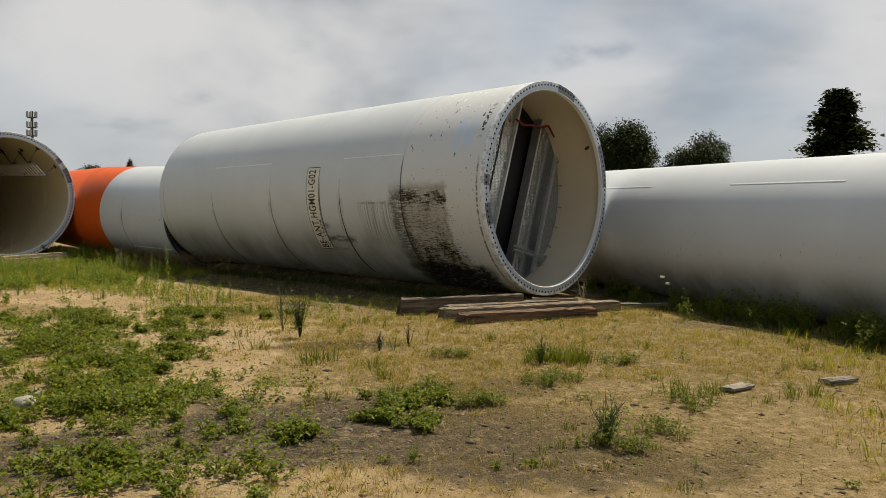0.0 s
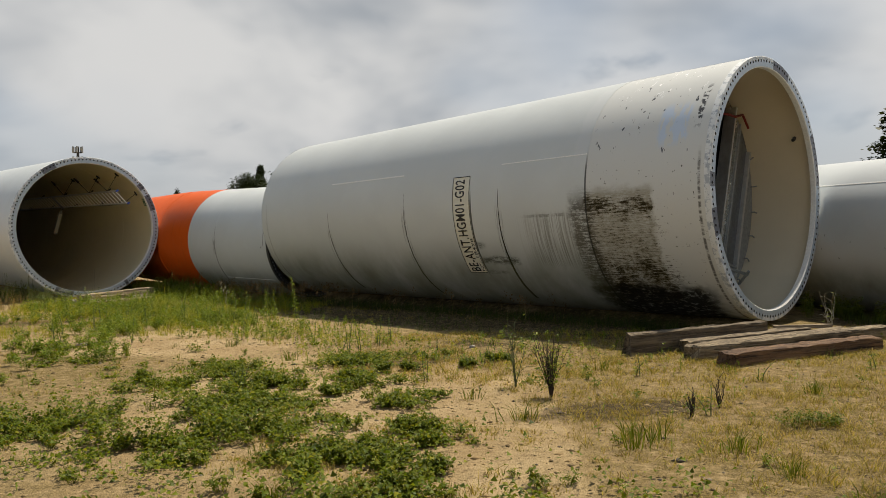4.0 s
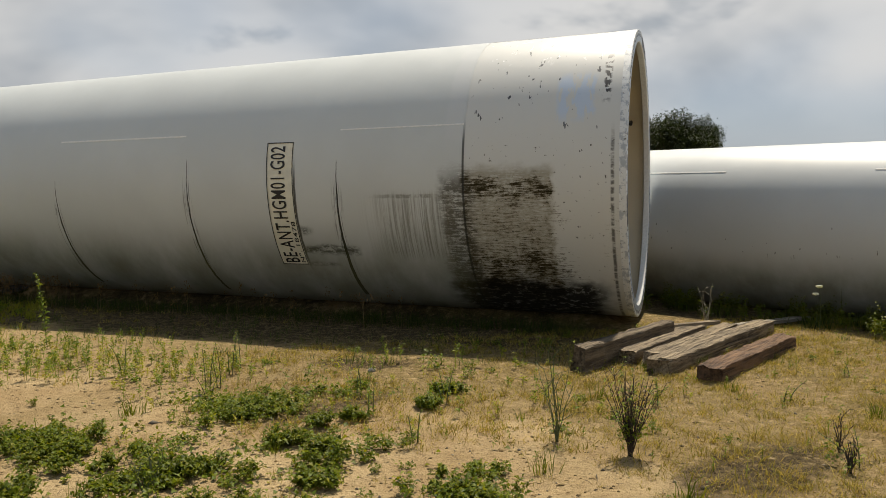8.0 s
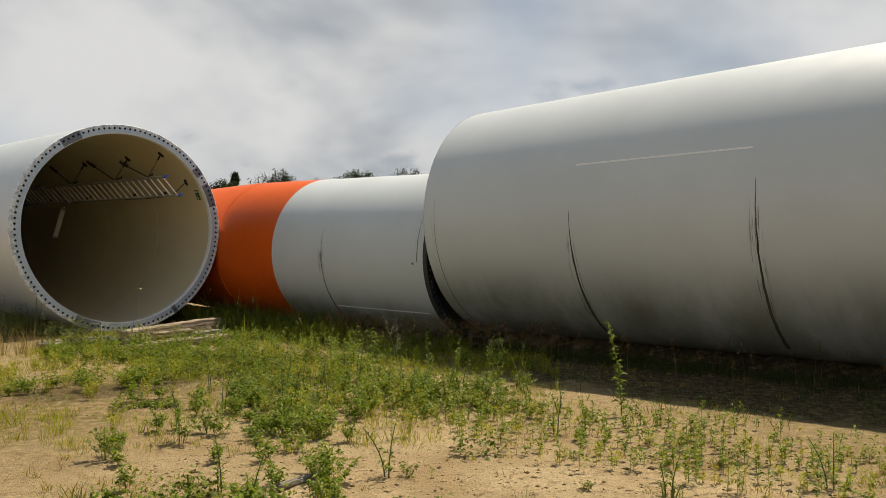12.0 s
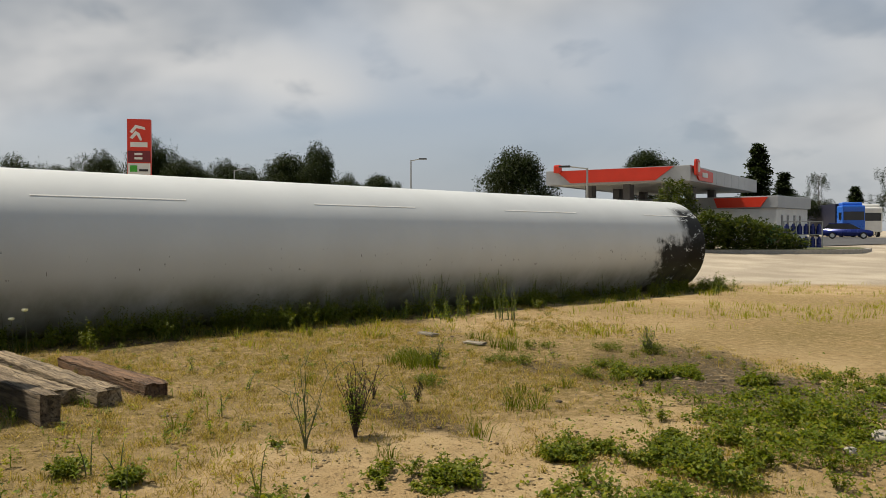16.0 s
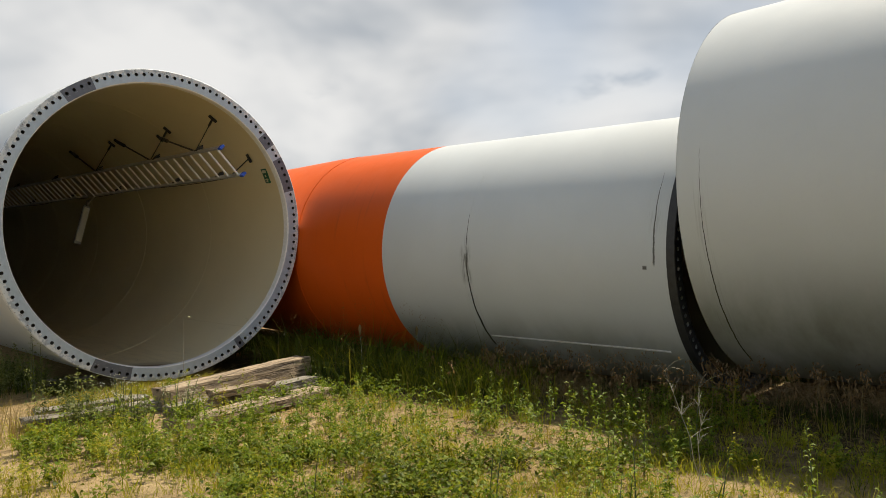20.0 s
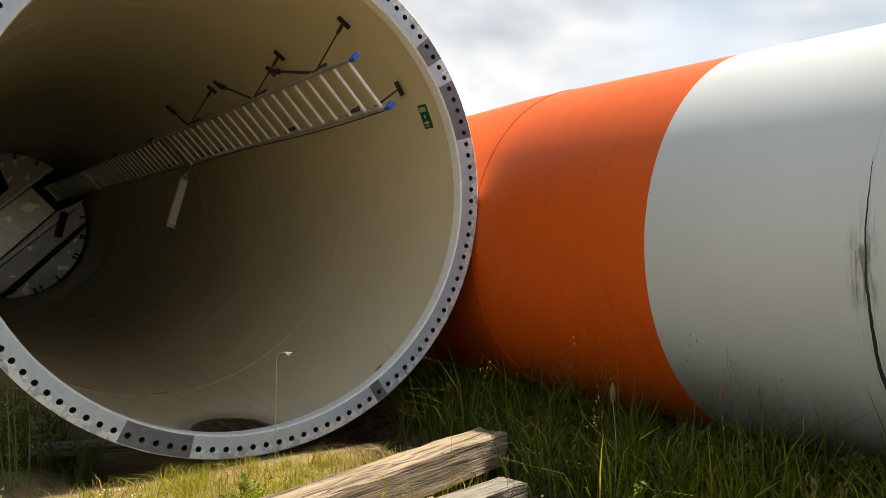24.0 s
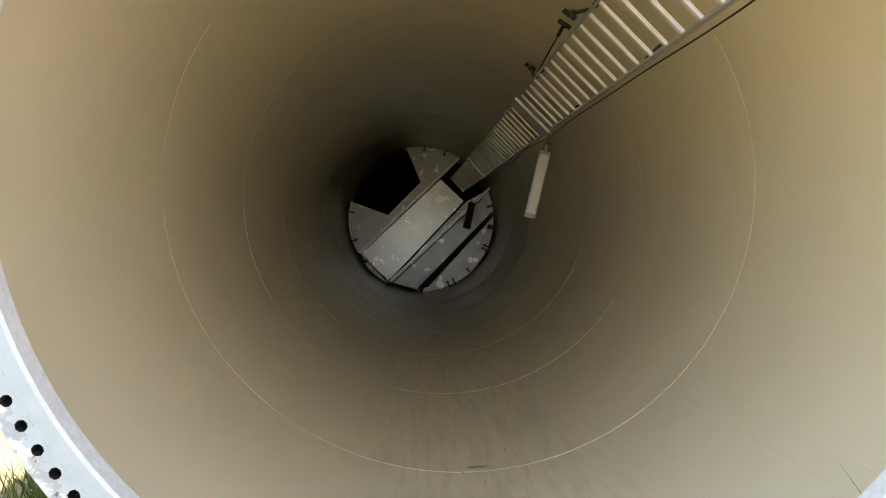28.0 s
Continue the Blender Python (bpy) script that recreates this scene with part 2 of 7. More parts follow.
    for s, lo, hi in ((3.94, -62, 6), (6.41, -64, 8), (8.9, -62, 0), (11.35, -60, 10)):
        p.crease(s, lo, hi, {3.94: 0.016, 11.35: 0.004}.get(s, 0.012), runs=0.15 if s > 11 else 0.75)
    # spill under the sign
    for t0, t1, s0, s1 in ((-33.5, -29.5, 3.75, 4.62), (-39.8, -38.6, 4.15, 4.62), (-24, -21, 4.45, 4.62)):
        p.lay(n.math("MULTIPLY", p.box(s0, s1, t0, t1, 0.09, 1.2, 0.12), p.streaks(9, 0.5, 0.36, 0.56)), (0.02, 0.02, 0.018), 0.9)
    p.lay(p.box(4.585, 4.622, -39, 3, 0.008, 6, 0.03), (0.02, 0.02, 0.018), 0.9)
    # flaked paint: dark chips, bare pale metal, a bluish primer patch
    chips = n.ramp(n.noise(n.scaled(p.co, (2.0, 1.0, 1.0)), 6.0, 3, 0.6), 0.664, 0.672)
    p.lay(n.math("MULTIPLY", p.box(0.25, 2.0, 14, 66, 0.1, 4), chips), (0.025, 0.03, 0.04), 0.95)
    white = n.ramp(n.noise(n.scaled(p.co, (3.0, 1.2, 1.2)), 3.6, 5, 0.7, 0.8), 0.61, 0.63)
    p.lay(n.math("MULTIPLY", p.box(0.35, 2.0, 46, 78, 0.1, 4), white), (0.93, 0.93, 0.93), 0.95)
    bl = n.ramp(n.noise(n.scaled(p.co, (4.0, 1.0, 1.0)), 3.0, 3, 0.6), 0.44, 0.50)
    p.lay(n.math("MULTIPLY", p.box(0.42, 0.88, 19, 37, 0.05, 3, 0.15), bl), (0.50, 0.60, 0.74), 0.85)
    grid = n.ramp(n.noise(n.scaled(p.co, (1.0, 1.0, 1.0)), 16.0, 2, 0.5), 0.50, 0.54)
    p.lay(n.math("MULTIPLY", p.box(0.22, 0.31, 26, 47, 0.02, 3, 0.05), grid), (0.02, 0.02, 0.022), 0.95)
    speck = n.ramp(n.noise(p.co, 22.0, 2, 0.5), 0.70, 0.72)
    p.lay(n.math("MULTIPLY", p.box(0.1, 2.05, -45, 12, 0.05, 4), speck), (0.04, 0.036, 0.03), 0.9)
    # algae tint on the lower half, deepened to paint underside shade and olive ground bounce
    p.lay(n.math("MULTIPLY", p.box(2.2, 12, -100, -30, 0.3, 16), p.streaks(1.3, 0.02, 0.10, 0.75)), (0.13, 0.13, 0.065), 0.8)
    bumped(n, p.b, n.noise(p.co, 3.0, 2), 0.06, 0.02)
    return p.done()


def paint_b():
    p = TubePaint("grey_white_paint_b", PAINT)
    p.crease(3.65, -48, 18, 0.008, runs=0.2)
    p.lay(p.n.math("MULTIPLY", p.box(3.60, 3.74, -12, 2, 0.03, 3), p.streaks(40, 0.1, 0.4, 0.62)), (0.06, 0.06, 0.05), 0.8)
    p.crease(1.22, -4, 32, 0.005, (0.12, 0.12, 0.11), 0.15)
    p.lay(p.box(1.30, 1.345, -5.8, -4.4, 0.008, 0.3), (0.04, 0.04, 0.04), 0.9)
    # lower half: algae tint with the underside's shade painted in
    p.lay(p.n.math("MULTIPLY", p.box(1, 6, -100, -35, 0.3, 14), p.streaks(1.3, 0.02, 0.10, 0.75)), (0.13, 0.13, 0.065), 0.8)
    return p.done()


def paint_d():
    p = TubePaint("grey_white_paint_d", (0.56, 0.585, 0.585))
    n = p.n
    back = n.math("ADD", p.th, n.math("MULTIPLY", n.math("LESS_THAN", p.th, 0.0), 360.0))
    p.th = back
    fleck = n.ramp(n.noise(n.scaled(p.co, (1.8, 1.0, 0.7)), 11.0, 2, 0.5), 0.71, 0.72)
    p.lay(n.math("MULTIPLY", p.box(-1, 24, 177, 196, 0.3, 4), fleck), (0.03, 0.03, 0.026), 0.9)
    soot = n.ramp(n.noise(n.scaled(p.co, (1.2, 0.7, 2.0)), 2.2, 6, 0.75), 0.38, 0.42)
    p.lay(n.math("MULTIPLY", p.box(21.6, 24.5, 172, 270, 0.3, 8, 1.2), soot), (0.010, 0.010, 0.009), 0.97, True)
    p.lay(n.math("MULTIPLY", p.box(22.9, 24.5, 125, 270, 0.3, 8, 0.6), soot), (0.010, 0.010, 0.009), 0.97, True)
    # algae tint low on the side, darkened to carry the shade below
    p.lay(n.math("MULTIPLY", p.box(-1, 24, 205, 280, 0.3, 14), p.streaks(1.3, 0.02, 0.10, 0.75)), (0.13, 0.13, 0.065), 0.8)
    return p.done()


def paint_lining(name="cream_lining", color=(0.74, 0.655, 0.44)):
    p = TubePaint(name, color, 0.30, 0.05)
    p.sway = 0.04
    p.b.inputs["Specular IOR Level"].default_value = 0.16
    n = p.n
    # rusty puddle with a grey tide mark, and spots along the bottom
    ds = n.math("DIVIDE", n.math("SUBTRACT", p.s, 0.62), 0.64)
    dt = n.math("DIVIDE", n.math("ADD", p.th, 92.0), 8.6)
    d = n.math("ADD", n.math("MULTIPLY", ds, ds), n.math("MULTIPLY", dt, dt))
    d = n.math("ADD", d, n.math("MULTIPLY", p.wob, 0.45))
    p.lay(n.ramp(d, 2.2, 1.3), (0.30, 0.27, 0.20), 0.7)
    p.lay(n.ramp(d, 1.15, 0.95), (0.12, 0.045, 0.018))
    p.lay(n.ramp(d, 0.98, 0.62), (0.015, 0.010, 0.008))
    spot = n.ramp(n.noise(n.scaled(p.co, (0.5, 1.2, 1.2)), 26.0, 1, 0.5), 0.735, 0.745)
    p.lay(n.math("MULTIPLY", p.box(1.5, 9.0, -101, -84, 0.3, 3), spot), (0.03, 0.025, 0.02), 0.9)
    p.lay(p.box(2.74, 2.80, -92.5, -88.5, 0.02, 0.8, 0.02), (0.10, 0.085, 0.06), 0.7)
    p.lay(n.math("MULTIPLY", p.box(0.2, 20, -112, -68, 1, 10), p.streaks(1.2, 0.4, 0.4, 0.75)), (0.42, 0.37, 0.27), 0.5)
    return p.done()


M_PAINT_A, M_PAINT_B, M_PAINT_D, M_LINING = paint_a(), paint_b(), paint_d(), paint_lining()
orange = TubePaint("orange_paint", (0.68, 0.106, 0.006), 0.5, 0.1)
orange.b.inputs["Specular IOR Level"].default_value = 0.22
orange.lay(orange.n.math("MULTIPLY", orange.streaks(10, 0.02, 0.55, 0.75), 0.5), (0.42, 0.07, 0.008))
M_ORANGE = orange.done()
M_PAINT_C = TubePaint("grey_white_paint_c", PAINT).done()
M_STEEL = plain("grey_flange_paint", (0.50, 0.575, 0.645), 0.45, 0.1, 0.12, 14)
M_STEEL_DARK = plain("dark_grey_flange_patch", (0.17, 0.18, 0.21), 0.5, 0.1, 0.25, 18)
M_HOLE = plain("bolt_hole_inside", (0.05, 0.045, 0.04), 0.8)


def worn_edge():
    m, n, b = material("worn_white_flange_edge", 0.6)
    co = n.add("ShaderNodeTexCoord").outputs["Object"]
    k = n.noise(co, 9, 6, 0.7)
    c = n.mix(n.ramp(k, 0.42, 0.52), (0.40, 0.44, 0.48), (0.70, 0.72, 0.72))
    c = n.mix(n.ramp(n.noise(co, 25, 4, 0.7), 0.62, 0.68), c, (0.16, 0.14, 0.12))
    n.put(b, "Base Color", c)
    bumped(n, b, k, 0.3, 0.005)
    return m


M_EDGE = worn_edge()
M_WELD = plain("weld_bead", (0.86, 0.86, 0.83), 0.5, 0, 0.15, 30)
M_WELD_CREAM = plain("cream_weld_bead", (0.80, 0.715, 0.49), 0.45, 0, 0.2, 30)
M_ALU = plain("aluminium", (0.62, 0.62, 0.60), 0.35, 0.75, 0.2, 10)
M_GALV = plain("galvanised_steel", (0.40, 0.41, 0.40), 0.5, 0.6, 0.3, 16)
M_IRON = plain("dark_iron", (0.05, 0.05, 0.05), 0.55, 0.4, 0.3, 16)
M_DARK = plain("matt_black", (0.015, 0.015, 0.015), 0.7)
M_BLUE_CAP = plain("blue_plastic", (0.03, 0.10, 0.55), 0.4)
M_RED = plain("red_plastic", (0.45, 0.02, 0.012), 0.4)
M_HOSE = plain("dull_red_hose", (0.20, 0.012, 0.008), 0.5)
M_SIGN_WHITE = plain("off_white_sign", (0.74, 0.72, 0.60), 0.5, 0, 0.15, 6)
M_INK = plain("black_ink", (0.012, 0.012, 0.014), 0.5)
M_LAMP = plain("opal_diffuser", (0.72, 0.68, 0.56), 0.3, 0, 0.1)
M_GREEN_SIGN = plain("green_sign", (0.01, 0.13, 0.07), 0.4)
M_YELLOW = plain("yellow_sticker", (0.75, 0.42, 0.02), 0.5)


def checker_plate(name, dark, light, metal, scale=22.0):
    """Aluminium tread plate with small raised lozenges."""
    m, n, b = material(name, 0.25, metal)
    co = n.add("ShaderNodeTexCoord").outputs["Object"]
    ch = n.add("ShaderNodeTexVoronoi", Scale=scale, Randomness=0.0)
    n.put(ch, "Vector", n.scaled(co, (1.0, 1.0, 1.6)))
    k = n.noise(co, 3, 5)
    n.put(b, "Base Color", n.mix(n.ramp(k, 0.3, 0.75), dark, light))
    n.put(b, "Roughness", n.math("ADD", n.math("MULTIPLY", k, 0.25), 0.12))
    bumped(n, b, n.ramp(ch.outputs["Distance"], 0.5, 0.2), 0.9, 0.008)
    return m


M_TREAD = checker_plate("tread_plate", (0.50, 0.49, 0.43), (0.70, 0.69, 0.62), 0.95)
M_TREAD_PALE = checker_plate("pale_tread_plate", (0.70, 0.68, 0.58), (0.86, 0.84, 0.74), 0.45, 14.0)


def wood(name, light, dark, scale=1.0):
    """Weathered grain running along local x."""
    m, n, b = material(name, 0.85)
    co = n.add("ShaderNodeTexCoord").outputs["Object"]
    r = n.add("ShaderNodeObjectInfo").outputs["Random"]
    off = n.add("ShaderNodeVectorMath", co, n.add("ShaderNodeCombineXYZ", n.math("MULTIPLY", r, 37.0), r, r).outputs[0]).outputs[0]
    g = n.noise(n.scaled(off, (1.3 * scale, 22 * scale, 22 * scale)), 1.0, 7, 0.7, 0.4)
    crack = n.noise(n.scaled(off, (0.8, 40, 40)), 1.0, 3, 0.5, 0.8)
    big = n.noise(off, 2.2, 4)
    c = n.mix(n.ramp(g, 0.32, 0.66), dark, light)
    c = n.mix(n.math("MULTIPLY", n.ramp(crack, 0.60, 0.68), 0.8), c, tuple(v * 0.25 for v in dark))
    c = n.mix(n.math("MULTIPLY", n.ramp(big, 0.5, 0.75), 0.5), c, tuple(v * 0.6 for v in dark))
    n.put(b, "Base Color", c)
    bumped(n, b, n.math("SUBTRACT", g, n.math("MULTIPLY", n.ramp(crack, 0.56, 0.66), 0.8)), 1.0, 0.04)
    return m


M_SLEEPER = wood("weathered_sleeper", (0.36, 0.28, 0.175), (0.075, 0.052, 0.030))
M_SLEEPER_DARK = wood("dark_sleeper", (0.22, 0.165, 0.10), (0.045, 0.031, 0.018))
M_SLEEPER_RED = wood("rust_brown_sleeper", (0.23, 0.13, 0.065), (0.06, 0.032, 0.017))
M_PLANK = wood("bleached_plank", (0.48, 0.37, 0.24), (0.19, 0.14, 0.09))
M_PLANK_GREY = wood("grey_plank", (0.36, 0.32, 0.25), (0.15, 0.13, 0.10))

M_GRASS_DRY = islands("dry_grass", [(0.42, 0.30, 0.075), (0.55, 0.42, 0.125), (0.25, 0.235, 0.03), (0.21, 0.13, 0.04), (0.15, 0.17, 0.018)], 0.7)
M_GRASS = islands("green_grass", [(0.11, 0.145, 0.008), (0.16, 0.195, 0.010), (0.06, 0.085, 0.008), (0.25, 0.23, 0.025)], 0.5)
M_GRASS_YELLOW = islands("yellow_green_grass", [(0.36, 0.345, 0.020), (0.27, 0.32, 0.015), (0.46, 0.37, 0.06), (0.14, 0.19, 0.010)], 0.6)
M_CLOVER = islands("broad_leaves", [(0.085, 0.125, 0.008), (0.13, 0.18, 0.010), (0.23, 0.26, 0.015), (0.04, 0.062, 0.006), (0.33, 0.31, 0.02)], 0.5)
M_WEED = islands("weed_leaves", [(0.105, 0.165, 0.012), (0.17, 0.24, 0.018), (0.30, 0.33, 0.03), (0.05, 0.085, 0.008)], 0.5)
M_TREE = islands("tree_leaves", [(0.013, 0.023, 0.006), (0.022, 0.036, 0.008), (0.042, 0.060, 0.012), (0.015, 0.026, 0.006)], 0.6, 0.25)
# darker copy of the grass greens, with shade put into the colour
M_GRASS_SHADED = islands("shade_tinted_grass", [(0.03, 0.05, 0.007), (0.07, 0.105, 0.011), (0.17, 0.21, 0.03), (0.018, 0.032, 0.005)], 0.45, 0.3)
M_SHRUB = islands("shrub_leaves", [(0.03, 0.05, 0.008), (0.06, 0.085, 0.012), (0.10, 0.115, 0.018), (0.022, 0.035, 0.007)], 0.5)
M_SAGE = islands("sage_leaves", [(0.10, 0.125, 0.03), (0.16, 0.19, 0.05), (0.25, 0.26, 0.09), (0.05, 0.068, 0.015)], 0.55, 0.35)
M_STRAW = islands("straw", [(0.36, 0.28, 0.13), (0.28, 0.21, 0.10), (0.22, 0.13, 0.06)], 0.7)
M_SEED = islands("brown_seed_heads", [(0.24, 0.15, 0.07), (0.30, 0.20, 0.10), (0.17, 0.10, 0.05)], 0.8)
M_PETAL = islands("white_petals", [(0.75, 0.75, 0.70), (0.65, 0.66, 0.60)], 0.6)
M_STEM = plain("weed_stem", (0.10, 0.12, 0.045), 0.7, 0, 0.3, 20)
M_STEM_DRY = plain("pale_dry_stem", (0.42, 0.38, 0.29), 0.7, 0, 0.3, 20)
M_STEM_DARK = plain("dark_dry_stem", (0.045, 0.032, 0.022), 0.8, 0, 0.3, 20)
M_BARK = plain("bark", (0.10, 0.075, 0.055), 0.9, 0, 0.4, 8, 0.4)
M_STONE = plain("pale_stone", (0.36, 0.33, 0.28), 0.85, 0, 0.3, 12, 0.4)
M_GRIT = islands("grit", [(0.14, 0.112, 0.08), (0.24, 0.195, 0.14), (0.06, 0.05, 0.038), (0.40, 0.345, 0.26)], 0.9, 0.0)
M_CLOD = islands("sand_clods", [(0.36, 0.25, 0.12), (0.26, 0.175, 0.08), (0.46, 0.34, 0.18), (0.10, 0.072, 0.036), (0.15, 0.105, 0.05)], 0.95, 0.0)
M_POPPY = plain("poppy_petal", (0.70, 0.08, 0.01), 0.5)


def ground_paint():
    """Sand, grit, dry turf and soil with the tubes' shade painted in, mixed by the masks that the ground carries."""
    m, n, b = material("sandy_ground", 0.95)
    b.inputs["Specular IOR Level"].default_value = 0.1
    co = n.add("ShaderNodeTexCoord").outputs["Object"]
    grit = n.add("ShaderNodeAttribute", attr="grit").outputs["Fac"]
    turf = n.add("ShaderNodeAttribute", attr="turf").outputs["Fac"]
    soil = n.add("ShaderNodeAttribute", attr="soil").outputs["Fac"]
    pave = n.add("ShaderNodeAttribute", attr="pave").outputs["Fac"]
    f1 = n.noise(co, 1.1, 6, 0.65)
    f2 = n.noise(co, 9.0, 6, 0.7)
    f3 = n.noise(co, 60.0, 4, 0.7)
    sand = n.mix(n.ramp(f1, 0.32, 0.68), (0.355, 0.25, 0.125), (0.50, 0.375, 0.205))
    sand = n.mix(n.math("MULTIPLY", n.ramp(f2, 0.54, 0.68), 0.6), sand, (0.13, 0.082, 0.042))
    sand = n.mix(n.math("MULTIPLY", n.ramp(f3, 0.54, 0.66), 0.55), sand, (0.095, 0.064, 0.034))
    f4 = n.noise(co, 26.0, 5, 0.75)
    sand = n.mix(n.math("MULTIPLY", n.ramp(f4, 0.59, 0.66), 0.65), sand, (0.075, 0.052, 0.028))
    peb = n.add("ShaderNodeTexVoronoi", Scale=70.0)
    n.put(peb, "Vector", co)
    tone = n.add("ShaderNodeSeparateColor", peb.outputs["Color"]).outputs[0]
    stones = n.mix(tone, (0.05, 0.041, 0.030), (0.25, 0.205, 0.15))
    stones = n.mix(n.ramp(f3, 0.38, 0.58), stones, (0.075, 0.058, 0.038))
    g = n.math("MULTIPLY", grit, n.ramp(f2, 0.25, 0.55))
    c = n.mix(g, sand, stones)
    pale = n.ramp(n.noise(co, 75.0, 1), 0.74, 0.77)
    c = n.mix(n.math("MULTIPLY", pale, 0.7), c, (0.48, 0.43, 0.35))
    dry = n.mix(n.ramp(f3, 0.35, 0.65), (0.085, 0.062, 0.024), (0.28, 0.205, 0.080))
    c = n.mix(n.math("MULTIPLY", turf, n.ramp(n.math("ADD", f2, n.math("MULTIPLY", f1, 0.5)), 0.52, 0.82)), c, dry)
    # bare soil, its tones lowered to paint in the tubes' shade
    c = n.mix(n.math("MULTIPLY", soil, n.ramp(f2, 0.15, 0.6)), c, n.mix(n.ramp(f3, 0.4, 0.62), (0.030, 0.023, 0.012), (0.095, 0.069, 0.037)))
    road = n.mix(n.ramp(n.noise(co, 0.35, 5), 0.35, 0.7), (0.33, 0.285, 0.22), (0.47, 0.41, 0.32))
    c = n.mix(pave, c, road)
    n.put(b, "Base Color", c)
    hgt = n.math("ADD", n.math("MULTIPLY", f2, 0.7), n.math("ADD", n.math("MULTIPLY", f3, 0.25), n.math("MULTIPLY", n.math("MULTIPLY", grit, f3), 0.35)))
    bumped(n, b, hgt, 1.0, 0.08)
    return m


M_GROUND = ground_paint()

# ---- mesh helpers ----
def mesh_of(bm, name, mats, smooth=False):
    me = bpy.data.meshes.new(name)
    bm.to_mesh(me)
    bm.free()
    for m in mats if isinstance(mats, (list, tuple)) else [mats]:
        me.materials.append(m)
    if smooth:
        me.polygons.foreach_set("use_smooth", [True] * len(me.polygons))
    return me


def part(name, bm, mat, parent, label="", smooth=False, m=None):
    ob = new(name, mesh_of(bm, name, mat, smooth))
    ob.parent = parent
    if m is not None:
        ob.matrix_basis = m
    return tagged(ob, label)


def thing(name, label, category, group="", kind="", m=None):
    ob = new(name)
    if m is not None:
        ob.matrix_world = m
    return tagged(ob, label, category, group, kind)


def solid(name, bm, mat, label, category, group="", kind="", smooth=False, m=None):
    """A thing that is one mesh."""
    ob = new(name, mesh_of(bm, name, mat, smooth))
    if m is not None:
        ob.matrix_world = m
    return tagged(ob, label, category, group, kind)


def axis_pose(x, y, z, heading, tilt):
    """A frame whose local x runs along the tube, y level, z up."""
    d = Vector((math.cos(radians(heading)) * math.cos(radians(tilt)), math.sin(radians(heading)) * math.cos(radians(tilt)), math.sin(radians(tilt))))
    yv = Vector((0, 0, 1)).cross(d).normalized()
    m = Matrix((d, yv, d.cross(yv))).transposed().to_4x4()
    return Matrix.Translation((x, y, z)) @ m


def lathe(bm, profile, seg=128, a0=0.0, a1=2 * math.pi, mat=0):
    """Revolve (x, r) pairs round the local x axis."""
    closed = abs(a1 - a0 - 2 * math.pi) < 1e-6
    count = seg if closed else seg + 1
    ring = lambda x, r: [bm.verts.new((x, r * math.cos(a0 + (a1 - a0) * i / seg), r * math.sin(a0 + (a1 - a0) * i / seg))) for i in range(count)]
    rings = [ring(x, r) for x, r in profile]
    for p, q in zip(rings[:-1], rings[1:]):
        for i in range(seg):
            j = (i + 1) % count
            f = bm.faces.new((p[i], p[j], q[j], q[i]))
            f.material_index, f.smooth = mat, True
    return rings


def box(bm, x0, x1, y0, y1, z0, z1, bevel=0.0, m=None):
    r = bmesh.ops.create_cube(bm, size=1.0, matrix=Matrix.Translation(((x0 + x1) / 2, (y0 + y1) / 2, (z0 + z1) / 2)) @ Matrix.Diagonal((x1 - x0, y1 - y0, z1 - z0, 1)))
    vs = r["verts"]
    if bevel:
        es = list({e for v in vs for e in v.link_edges})
        out = bmesh.ops.bevel(bm, geom=es, offset=bevel, segments=2, affect="EDGES", profile=0.6)
        vs = list({v for f in out["faces"] for v in f.verts} | {v for v in vs if v.is_valid})
    if m is not None:
        bmesh.ops.transform(bm, matrix=m, verts=[v for v in vs if v.is_valid])
    return vs


def rod(bm, a, b, r, seg=8, r2=None):
    a, b = Vector(a), Vector(b)
    d = b - a
    q = d.to_track_quat("Z", "Y").to_matrix().to_4x4()
    bmesh.ops.create_cone(bm, cap_ends=True, segments=seg, radius1=r, radius2=r if r2 is None else r2, depth=d.length, matrix=Matrix.Translation((a + b) / 2) @ q)


def boxed(*args, **kw):
    bm = bmesh.new()
    box(bm, *args, **kw)
    return bm


def rodded(*args, **kw):
    bm = bmesh.new()
    rod(bm, *args, **kw)
    return bm


def prism(bm, outline, z0, z1):
    """Extrude a flat outline (x, y) from z0 to z1."""
    lo = [bm.verts.new((x, y, z0)) for x, y in outline]
    hi = [bm.verts.new((x, y, z1)) for x, y in outline]
    bm.faces.new(lo[::-1]), bm.faces.new(hi)
    for i in range(len(lo)):
        j = (i + 1) % len(lo)
        bm.faces.new((lo[i], lo[j], hi[j], hi[i]))


def mesh_arrays(name, verts, faces, mat):
    """A mesh from arrays: verts (n, 3), faces a list of index arrays (m, k)."""
    me = bpy.data.meshes.new(name)
    total = sum(f.size for f in faces)
    count = sum(len(f) for f in faces)
    me.vertices.add(len(verts))
    me.vertices.foreach_set("co", np.asarray(verts, np.float32).ravel())
    me.loops.add(total)
    me.loops.foreach_set("vertex_index", np.concatenate([f.ravel() for f in faces]).astype(np.int32))
    me.polygons.add(count)
    sizes = np.concatenate([np.full(len(f), f.shape[1]) for f in faces])
    me.polygons.foreach_set("loop_start", (np.cumsum(sizes) - sizes).astype(np.int32))
    me.materials.append(mat)
    me.update(calc_edges=True)
    return me


